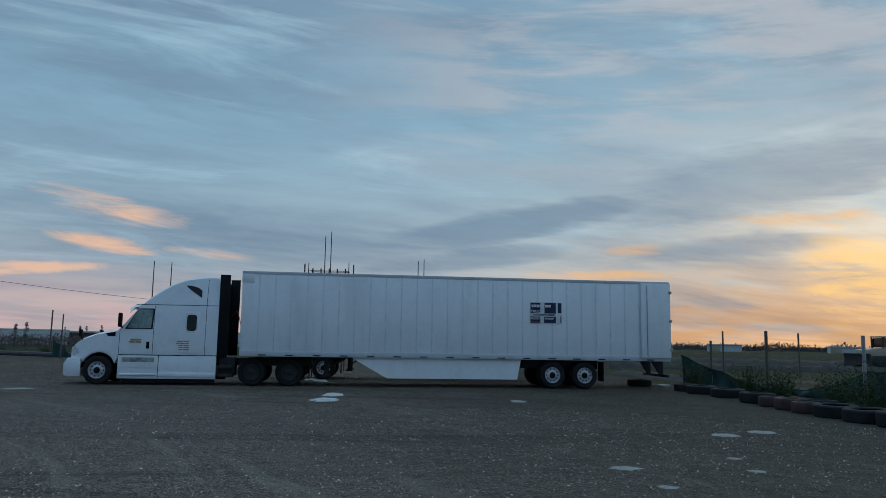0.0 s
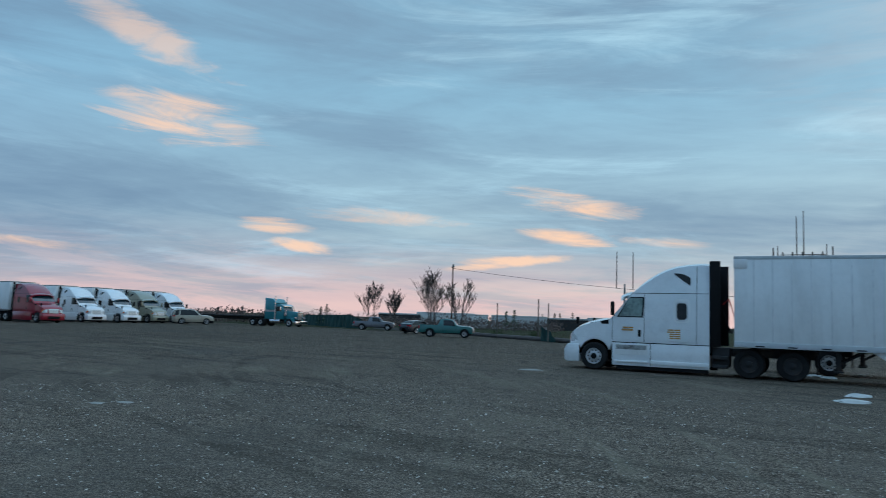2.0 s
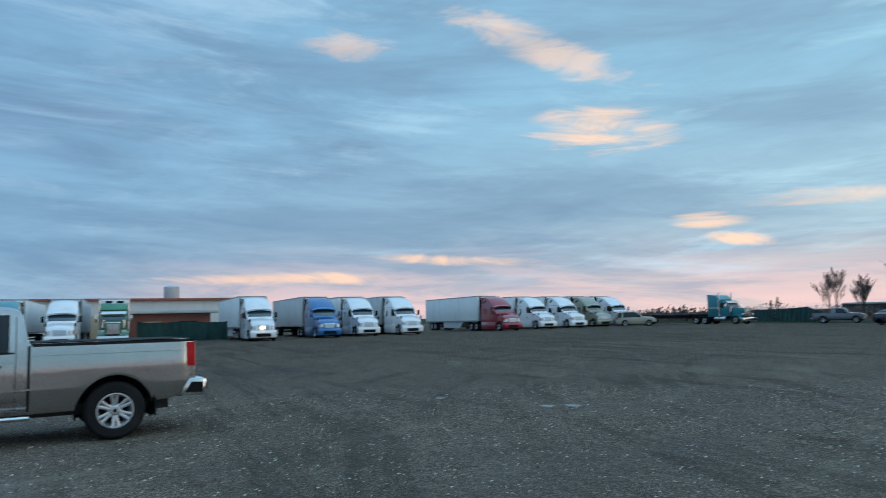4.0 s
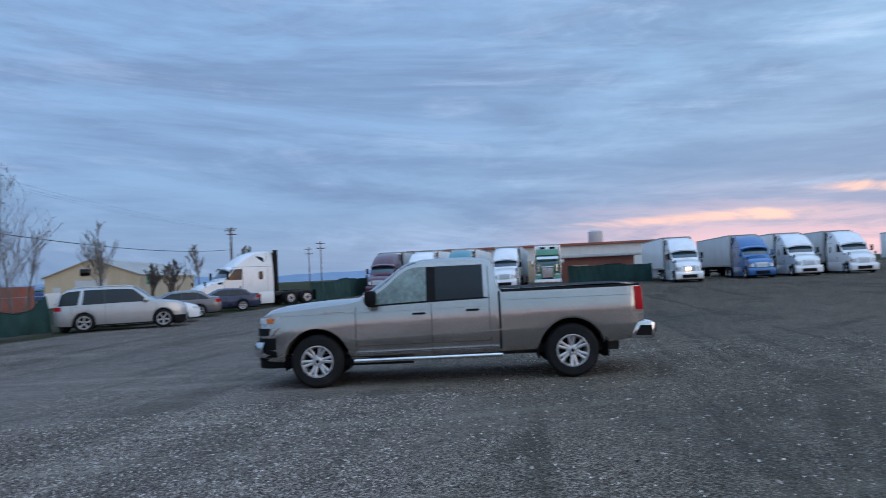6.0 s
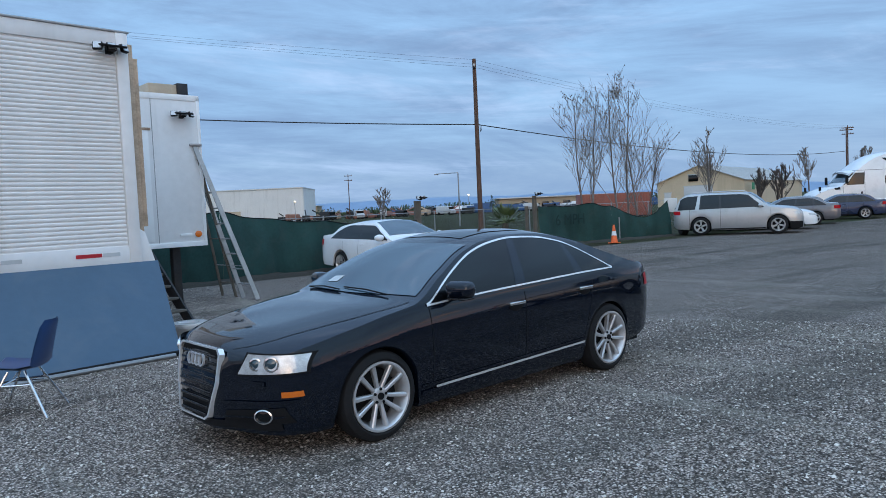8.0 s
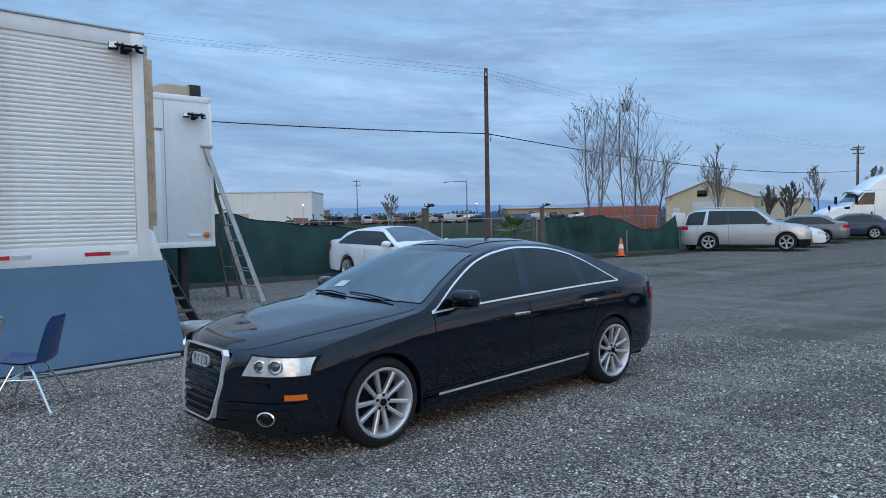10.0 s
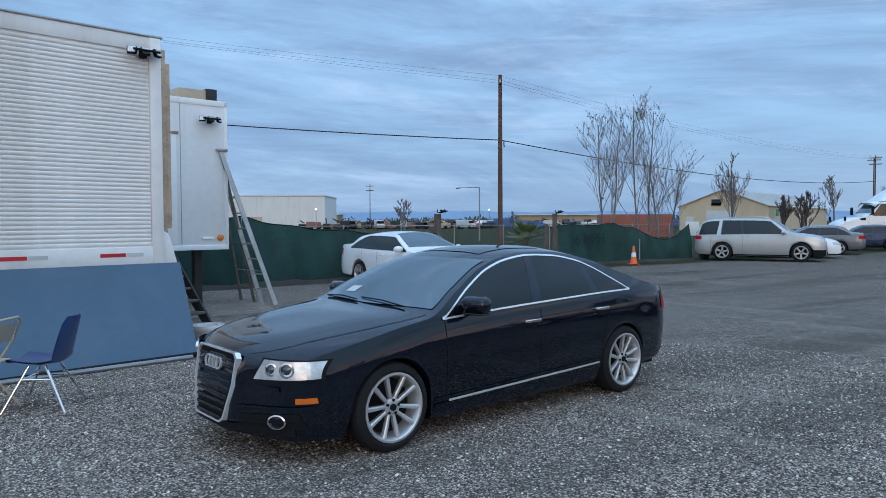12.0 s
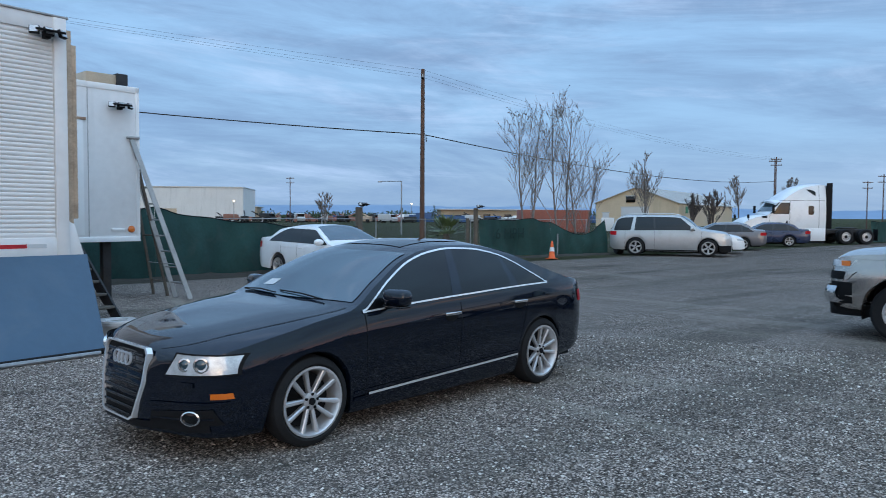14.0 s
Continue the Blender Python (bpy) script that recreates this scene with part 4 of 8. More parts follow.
        part("intake_lip", quad_patch(sh, (0.36, 0.305), (0.80, 0.325), (0.80, 0.335), (0.36, 0.315), s, 14, 1, 0.016), BLACKPAINT, v)
        p = sh.front(0.68, 0.332, 0.014)
        fog = part("fog_light", lathe(bmesh.new(), [(0.056, -0.012), (0.060, 0.010), (0.050, 0.014), (0.048, 0.002)], 24, Matrix.Translation((p.x, s * 0.68, p.z)) @ pose(0, 0, 0, 0, 0, -90 + s * 36) @ Matrix.Diagonal((1.15, 1, 0.85, 1))), CHROME, v, "chrome-ringed fog light")
        part("fog_lens", lathe(bmesh.new(), [(0.048, 0.004), (0.02, 0.009), (0.001, 0.010)], 20, Matrix.Translation((p.x, s * 0.68, p.z)) @ pose(0, 0, 0, 0, 0, -90 + s * 36) @ Matrix.Diagonal((1.15, 1, 0.85, 1))), GLASS, fog)
        part("washer_cover", lamp_patch(sh, 0.60, 0.70, 0.535, 0.57, s, 4, 2, 0.012), BLACKPAINT, v)
        part("tail_light", sh.pane(-3.80, -3.58, lambda x: 0.78, lambda x: 0.90, s, 0.006, 6, 3), REDLENS, v, "red tail light")
        wheel(v, 0.0, s * 0.80, 0.335, 0.256, 0.235, "ten", s < 0, 12)
        wheel(v, -wb, s * 0.80, 0.335, 0.256, 0.235, "ten", s < 0, 40)
    part("windscreen", sh.glass_top(-1.12, -0.36, 0.91, 0.006, 12, 16, -0.12), SHIELD, v, "windscreen with reflected sky blue in its colour")
    part("rear_window", sh.glass_top(-3.28, -2.58, 0.86, 0.006, 10, 12, 0.10), GLASS, v)
    part("sunroof", sh.glass_top(-2.15, -1.32, 0.66, 0.005, 8, 8), GLASS, v)
    for yy, ln in ((0.50, 0.62), (-0.12, 0.52)):
        part("wiper", tubed([sh.cap(-0.37, yy / 0.8, 0.018), sh.cap(-0.40, (yy - 0.5 * ln) / 0.8, 0.022), sh.cap(-0.42, (yy - ln) / 0.8, 0.016)], 0.006, 6), PLASTIC, v)
    part("note_card", patch(bmesh.new(), lambda u, q: sh.cap(-0.50 - 0.08 * q, -0.42 - 0.18 * u, 0.010), 3, 2), GREYSHEET, v, "pale card inside the windscreen")
    # bonnet seams
    for s in (1, -1):
        part("bonnet_seam", patch(bmesh.new(), lambda u, q: sh.cap(-0.38 + 1.26 * u, s * (0.915 - 0.22 * u ** 1.6 + 0.009 * q), 0.003), 24, 1), PLASTIC, v)
    # single-frame grille
    gx = lambda y, z: sh.front(y, z, 0.0).x
    ring_o = [(-0.31, 0.735), (0.31, 0.735), (0.345, 0.70), (0.335, 0.52), (0.25, 0.285), (0.20, 0.26), (-0.20, 0.26), (-0.25, 0.285), (-0.335, 0.52), (-0.345, 0.70)]
    ring_o = [(y, 0.262 + (z - 0.26) * 1.085) for y, z in ring_o]
    ring_i = [(y * 0.935, 0.52 + (z - 0.52) * 0.95) for y, z in ring_o]
    g = part("grille", prismed([(y, z) for y, z in ring_i], -0.002, 0.02), PLASTIC, v, "black single-frame grille")
    lean = pose(0.985, 0, 0.5, 0, 0, 90) @ pose(0, 0, 0, -9) @ Matrix.Translation((0, 0, -0.5))
    g.matrix_basis = lean
    bm = bmesh.new()
    n = len(ring_o)
    vo = [[bm.verts.new((y, d, z)) for y, z in ring_o] for d in (0.02, -0.022)]
    vi = [[bm.verts.new((y, d, z)) for y, z in ring_i] for d in (0.02, -0.022)]
    for k in range(n):
        j = (k + 1) % n
        bm.faces.new((vo[1][k], vo[1][j], vi[1][j], vi[1][k]))
        bm.faces.new((vo[0][k], vo[0][j], vo[1][j], vo[1][k]))
        bm.faces.new((vi[1][k], vi[1][j], vi[0][j], vi[0][k]))
    bmesh.ops.recalc_face_normals(bm, faces=bm.faces)
    part("grille_surround", bm, BRIGHT, v, "chrome grille surround").matrix_basis = lean
    for k in range(9):
        z = 0.30 + k * 0.052
        hw = 0.20 + 0.085 * min(1, (z - 0.28) / 0.24)
        part("grille_slat", boxed(-hw, hw, -0.020, 0.0, z - 0.012, z + 0.010, 0.005), GLOSSBLACK, g).matrix_basis = Matrix.Translation((0, -0.004, 0))
    for k in range(4):
        ring = lathe(bmesh.new(), [(0.047, -0.008), (0.047, 0.008), (0.036, 0.008), (0.036, -0.008)], 24, Matrix.Translation(((k - 1.5) * 0.062, -0.034, 0.672)), closed=True)
        part("badge_ring", ring, BRIGHT, g, "plain chrome ring")
    part("lower_lip", lamp_dummy(sh), PLASTIC, v)
    part("aerial", tubed([sh.cap(-2.50, 0, 0.0), sh.cap(-2.56, 0, 0.045)], 0.018, 8, 0.006), BLACKPAINT, v)
    return v


def lamp_dummy(sh):
    """The chin strip along the lower edge of the nose."""
    return patch(bmesh.new(), lambda u, q: sh.front((2 * u - 1) * 0.78, 0.235 + 0.05 * q, 0.018), 24, 2)


def plain_car(m, name, label, material, L=4.85, wb=2.8, hw=0.91, roof=1.45, hood=0.98, nose=0.92, cowl=-0.55, peak=-1.5, deck=1.08, tail_glass=(-2.7, -3.35), style="sedan", rim="five", r=0.33, white_nose=True, category="car"):
    """A parked car further off: shell, glass, lamps, wheels."""
    v = thing(name, m, label, category, "parked cars")
    t = nose - L
    if style == "sedan":
        top = curve((t, deck - 0.25), (t + 0.06, deck - 0.04), (t + 0.2, deck), (tail_glass[1], deck + 0.03), ((tail_glass[0] + tail_glass[1]) / 2, (deck + roof) / 2 + 0.07), (tail_glass[0], roof - 0.04), ((peak + tail_glass[0]) / 2, roof), (peak, roof - 0.02), ((peak + cowl) / 2, (roof + hood) / 2 + 0.06), (cowl, hood + 0.05), (0.1, hood - 0.03), (nose - 0.25, hood - 0.16), (nose - 0.08, hood - 0.26), (nose, hood - 0.42))
    else:
        top = curve((t, 0.95), (t + 0.05, 1.15), (t + 0.35, roof - 0.12), (t + 0.6, roof - 0.03), ((peak + t) / 2, roof), (peak, roof - 0.03), ((peak + cowl) / 2, (roof + hood) / 2 + 0.07), (cowl, hood + 0.05), (0.1, hood), (nose - 0.25, hood - 0.10), (nose - 0.08, hood - 0.22), (nose, hood - 0.42))
    crown = curve((t, 0.05), (peak - 0.3, 0.05), ((peak + cowl) / 2, 0.12), (cowl, 0.07), (0.2, 0.09), (nose, 0.08))
    width = curve((t, hw * 0.78), (t + 0.1, hw * 0.88), (t + 0.4, hw * 0.97), (-1.4, hw), (0.0, hw * 0.985), (nose - 0.4, hw * 0.93), (nose - 0.12, hw * 0.8), (nose, hw * 0.62))
    belt = curve((t, deck - 0.13), (-1.0, hood - 0.03), (0.0, hood - 0.1), (nose, hood - 0.3))
    low = curve((t, 0.40), (t + 0.2, 0.28), (-wb / 2, 0.22), (nose - 0.2, 0.22), (nose, 0.26))
    arches = ((0.0, r, r + 0.045), (-wb, r, r + 0.045))
    sh = Shell(t, nose, top, crown, width, belt, low, arches, roof - 0.04, hw * 0.66, 0.955, 0.06, 56)
    part("body", sh.mesh(9, 6), material, v)
    wells(v, arches, hw - 0.02)
    part("underbody", boxed(t + 0.3, nose - 0.2, -hw * 0.75, hw * 0.75, 0.2, 0.3), PLASTIC, v)
    end = tail_glass[1] + 0.25 if style == "sedan" else t + 0.28
    mid = (cowl - 0.25 + end) / 2
    for s in (1, -1):
        rl = lambda x: min(sh.edge(x) - 0.04, roof - 0.09)
        sl = lambda x: sh.belt(x) + 0.012
        if style == "sedan":
            gl = curve((end - 0.22, sl(end - 0.22) + 0.015), (end + 0.15, rl(end + 0.15) - 0.06), (end + 0.55, rl(end + 0.55)), (peak, rl(peak)), (cowl - 0.12, sl(cowl - 0.12) + 0.01))
            over = lambda x: min(gl(x), sh.edge(x) - 0.03)
            part("pillar_trim", sh.slanted((end - 0.20, cowl - 0.16), (end - 0.20, cowl - 0.16), sl, over, s, 0.003, 24, 4), GLOSSBLACK, v)
            cuts = [((mid + 0.10, cowl - 0.24), (mid + 0.02, cowl - 0.30)), ((end + 0.40, mid + 0.02), (end + 0.42, mid - 0.06)), ((end - 0.14, end + 0.30), (end - 0.10, end + 0.34))]
        else:
            over = rl
            part("pillar_trim", sh.slanted((mid - 0.86, cowl - 0.20), (mid - 0.80, peak - 0.02), sl, rl, s, 0.003, 20, 4), GLOSSBLACK, v)
            cuts = [((mid + 0.05, cowl - 0.26), (mid, peak - 0.08)), ((mid - 0.80, mid - 0.03), (mid - 0.76, mid - 0.08)), ((end - 0.10, mid - 1.02), (end + 0.02, mid - 0.92))]
        for nm, (lo, hi) in zip(("front_side_window", "rear_side_window", "quarter_window"), cuts):
            part(nm, sh.slanted(lo, hi, lambda x: sl(x) + 0.012, lambda x: over(x) - 0.012, s, 0.006, 8, 4), GLASS, v)
        for xg in (cowl + 0.05, mid, end + 0.4):
            groove(v, sh, xg, 0.3, hood - 0.06, s, 0, 0.010)
        handle(v, sh, mid + 0.18, hood - 0.14, s, material)
        handle(v, sh, end + 0.6, hood - 0.12, s, material)
        mirror(v, cowl - 0.35, hw * 0.93, hood + 0.02, s, material)
        part("headlight", lamp_patch(sh, hw * 0.5, hw * 0.90, hood - 0.38, hood - 0.25, s, 8, 3, 0.012, 0.02, 0.02), LENS, v)
        part("tail_light", sh.pane(t + 0.03, t + 0.30, lambda x: deck - 0.30, lambda x: deck - 0.14, s, 0.008, 4, 2), REDLENS, v)
        part("rear_lamp", patch(bmesh.new(), lambda u, q: Vector((t - 0.006 + 0.02 * u, s * (hw * 0.75 - 0.28 * u), deck - 0.30 + 0.15 * q)), 4, 2), REDLENS, v)
        part("sill_trim", sh.line(-wb + 0.45, -0.45, lambda x: 0.26, 0.05, s, 0.008), PLASTIC, v)
        wheel(v, 0.0, s * (hw - 0.115), r, r * 0.70, 0.21, rim, s < 0, 20)
        wheel(v, -wb, s * (hw - 0.115), r, r * 0.70, 0.21, rim, s < 0, 50)
    part("windscreen", sh.glass_top(peak + 0.06, cowl - 0.12, 0.88, 0.006, 8, 10, -0.12), SHIELD, v)
    if style == "sedan":
        part("rear_window", sh.glass_top(tail_glass[1] + 0.06, tail_glass[0] - 0.02, 0.84, 0.006, 8, 8, 0.08), GLASS, v)
    else:
        for s in (1, -1):
            part("roof_rail", tubed([(peak - 0.1, s * hw * 0.6, roof + 0.0), (peak - 0.3, s * hw * 0.6, roof + 0.045), (t + 0.9, s * hw * 0.6, roof + 0.04), (t + 0.7, s * hw * 0.6, roof)], 0.02, 6), ALLOY, v)
            part("bumper_cladding", sh.pane(nose - 0.55, nose - 0.03, lambda x: sh.low(x), lambda x: 0.50, s, 0.006, 8, 2), PLASTIC, v)
        part("rear_window", patch(bmesh.new(), lambda u, q: Vector((t + 0.02 + 0.30 * q, (2 * u - 1) * (0.62 - 0.05 * q), 1.16 + 0.40 * q)), 4, 3), GLASS, v)
    part("grille", lamp_patch(sh, -hw * 0.42, hw * 0.42, hood - 0.40, hood - 0.27, 1, 10, 3, 0.010), PLASTIC, v)
    part("lower_grille", lamp_patch(sh, -hw * 0.55, hw * 0.55, 0.30, 0.42, 1, 10, 2, 0.010), PLASTIC, v)
    bm = lamp_patch(sh, -hw * 0.15, hw * 0.15, 0.44, 0.54, 1, 4, 2, 0.018)
    part("number_plate", bm, WHITEPRINT, v)
    return v


def pewter_pickup(m):
    """The large crew-cab pickup beside the saloon."""
    v = thing("pickup_truck", m, "pewter grey crew-cab pickup with chrome bumpers and dusty doors", "pickup truck", "parked cars")
    wb = 3.92
    top = curve((-5.03, 1.30), (-5.0, 1.385), (-2.87, 1.375), (-2.83, 1.40), (-2.80, 1.66), (-2.72, 1.87), (-2.55, 1.912), (-2.0, 1.93), (-1.7, 1.925), (-1.42, 1.87), (-1.0, 1.60), (-0.52, 1.335), (0.0, 1.315), (0.5, 1.275), (0.80, 1.22), (0.91, 1.10), (0.95, 0.80))
    crown = curve((-5.03, 0.015), (-2.8, 0.02), (-2.6, 0.05), (-1.5, 0.06), (-1.0, 0.11), (-0.55, 0.06), (0.2, 0.09), (0.95, 0.07))
    width = curve((-5.03, 0.93), (-4.8, 0.985), (-3.2, 1.0), (-0.6, 1.0), (0.3, 1.0), (0.65, 0.97), (0.85, 0.88), (0.95, 0.74))
    belt = curve((-5.03, 1.30), (-3.3, 1.28), (-0.5, 1.20), (0.95, 1.0))
    low = curve((-5.03, 0.62), (-4.6, 0.52), (-3.2, 0.44), (-0.6, 0.42), (0.6, 0.42), (0.95, 0.48))
    arches = ((0.0, 0.41, 0.50), (-wb, 0.41, 0.50))
    sh = Shell(-5.03, 0.95, top, crown, width, belt, low, arches, 1.86, 0.72, 0.955, 0.30, 120, 0.22, 0.42, 1.0)
    part("body", sh.mesh(24, 10), PEWTER, v, "metallic pewter bodywork")
    wells(v, arches, 0.97, 0.5)
    part("chassis", boxed(-4.7, 0.6, -0.6, 0.6, 0.36, 0.5), STEELBLACK, v)
    part("bed_cover", patch(bmesh.new(), lambda u, q: Vector((-4.96 + 2.08 * u, (2 * q - 1) * 0.90, 1.405)), 4, 8), PLASTIC, v, "black soft bed cover")
    for s in (1, -1):
        sl = lambda x: sh.belt(x) + 0.02
        rl = lambda x: min(sh.edge(x) - 0.05, 1.79)
        part("front_side_window", sh.pane(-1.74, -0.93, sl, rl, s), GLASS if s < 0 else DOORGLASS, v)
        part("rear_side_window", sh.pane(-2.60, -1.84, sl, rl, s), GLASS, v, "dark tinted rear window")
        part("window_gasket", sh.line(-2.66, -0.80, lambda x: sl(x) - 0.012, 0.022, s), PLASTIC, v)
        part("rail_cap", sh.pane(-5.0, -2.88, lambda x: 1.355, lambda x: 1.385, s, 0.012, 10, 1), PLASTIC, v)
        for xg in (-0.62, -1.79, -2.68):
            groove(v, sh, xg, 0.50, 1.22 if xg > -2.5 else 1.76, s, 0.0, 0.010)
        groove(v, sh, -2.835, 0.48, 1.36, s, 0, 0.035)
        handle(v, sh, -1.60, 1.08, s, PLASTIC)
        handle(v, sh, -2.42, 1.10, s, PLASTIC)
        for z0, w in ((0.60, 0.035), (0.50, 0.015)):
            part("door_moulding", sh.line(-2.72, -0.62, lambda x: z0, w, s, 0.012), PEWTER, v)
        mo = part("wing_mirror", boxed(-0.96, -0.80, s * 1.03 if s > 0 else -1.24, s * 1.24 if s > 0 else -1.03, 1.24, 1.46, 0.035), PLASTIC, v)
        part("mirror_cap", boxed(-0.80, -0.785, s * 1.05 if s > 0 else -1.22, s * 1.22 if s > 0 else -1.05, 1.28, 1.44, 0.005), CHROME, mo)
        part("shoulder_crease", sh.line(-2.80, 0.55, lambda x: 1.155 - 0.02 * (x + 2.8) / 3.35, 0.016, s, 0.010), PEWTER, v)
        part("bed_crease", sh.line(-4.98, -2.88, lambda x: 1.235 + 0.0 * x, 0.016, s, 0.010), PEWTER, v)
        part("lower_crease", sh.line(-3.35, -0.55, lambda x: 0.735 + 0.02 * (-0.55 - x), 0.03, s, 0.012), PEWTER, v)
        part("fascia_side", sh.pane(0.62, 0.93, lambda x: 0.50, lambda x: 0.80, s, 0.006, 6, 4), PLASTIC, v)
        part("headlight", lamp_patch(sh, 0.55, 0.93, 1.02, 1.11, s, 12, 3, 0.012), LENS, v, "slim clear headlight")
        part("turn_lamp", sh.pane(0.66, 0.78, lambda x: 1.03, lambda x: 1.10, s, 0.012, 4, 2), AMBER, v)
        part("lower_lamp", lamp_patch(sh, 0.66, 0.97, 0.84, 0.95, s, 8, 3, 0.012), PLASTIC, v)
        part("tail_light", sh.pane(-5.025, -4.90, lambda x: 0.99, lambda x: 1.34, s, 0.012, 4, 6), REDLENS, v, "tall red tail light")
        part("step_bar", tubed([(-2.85, s * 1.0, 0.40), (-0.58, s * 1.0, 0.40)], 0.035, 10), CHROME, v, "chrome side step")
        for xb in (-2.6, -1.8, -0.9):
            part("step_bracket", tubed([(xb, s * 0.97, 0.40), (xb, s * 0.6, 0.46)], 0.02, 6), STEELBLACK, v)
        part("fuel_door" if s > 0 else "side_panel", sh.pane(-3.20, -3.0, lambda x: 0.98, lambda x: 1.14, s, 0.004, 3, 3), PEWTER, v)
        part("badge", bars(bmesh.new(), -0.55, 1.12, 0.46, 0.045, 1, s * (sh.y(-0.3, 1.14) + 0.004), 0.9, 2), CHROME, v)
        part("mud_flap", boxed(-4.47, -4.45, s * 0.98 if s < 0 else 0.72, s * 0.72 if s < 0 else 0.98, 0.30, 0.55), PLASTIC, v)
        wheel(v, 0.0, s * 0.835, 0.41, 0.245, 0.27, "six", s < 0, 8)
        wheel(v, -wb, s * 0.835, 0.41, 0.245, 0.27, "six", s < 0, 33)
    for s in (1, -1):
        part("door_pillar", sh.pane(-1.86, -1.72, lambda x: sh.belt(x) + 0.02, lambda x: min(sh.edge(x) - 0.05, 1.79), s, 0.007, 2, 4), PLASTIC, v)
    part("windscreen", sh.glass_top(-1.48, -0.62, 0.90, 0.006, 10, 12, -0.12), SHIELD, v)
    part("rear_window", patch(bmesh.new(), lambda u, q: Vector((-2.815 + 0.10 * q, (2 * u - 1) * (0.66 - 0.06 * q), 1.45 + 0.32 * q)), 6, 3), GLASS, v)
    bump = bmesh.new()
    patch(bump, lambda u, q: sh.front((2 * u - 1) * 0.93, 0.50 + 0.24 * q, 0.05 + 0.03 * math.sin(math.pi * q)), 28, 5)
    part("front_bumper", bump, CHROME, v, "chrome front bumper")
    part("front_valance", patch(bmesh.new(), lambda u, q: sh.front((2 * u - 1) * 0.90, 0.32 + 0.17 * q, 0.02), 20, 3), PLASTIC, v)
    part("grille", lamp_patch(sh, -0.56, 0.56, 0.78, 1.08, 1, 12, 5, 0.016), PLASTIC, v)
    for k in range(4):
        part("grille_bar", lamp_patch(sh, -0.60, 0.60, 0.80 + k * 0.07, 0.825 + k * 0.07, 1, 12, 1, 0.03), CHROME, v)
    side = [(-4.80, 0.56), (-5.16, 0.54), (-5.19, 0.60), (-5.19, 0.78), (-5.10, 0.82), (-4.92, 0.80)]
    rb = part("rear_bumper", prismed(side, -0.97, 0.97, 0.025), CHROME, v, "chrome rear bumper")
    for s in (1, -1):
        part("bumper_inset", prismed([(-4.88, 0.60), (-5.13, 0.59), (-5.14, 0.74), (-4.96, 0.75)], s * 0.972 - 0.006, s * 0.972 + 0.006), PLASTIC, rb)
        part("corner_step", boxed(-5.21, -5.12, s * 0.78 - 0.14, s * 0.78 + 0.14, 0.62, 0.72, 0.01), PLASTIC, rb)
    part("bumper_step", boxed(-5.20, -5.05, -0.55, 0.55, 0.70, 0.80, 0.01), PLASTIC, rb)
    part("tow_hitch", tubed([(-4.8, 0, 0.5), (-5.30, 0, 0.5)], 0.035, 8), STEELBLACK, v)
    bm = bmesh.new()
    bmesh.ops.create_uvsphere(bm, u_segments=12, v_segments=8, radius=0.03, matrix=Matrix.Translation((-5.30, 0, 0.57)))
    part("tow_ball", bm, CHROME, v)
    part("exhaust_tip", tubed([(-4.4, -0.6, 0.42), (-4.7, -0.75, 0.42)], 0.04, 10), STEELBLACK, v)
    return v


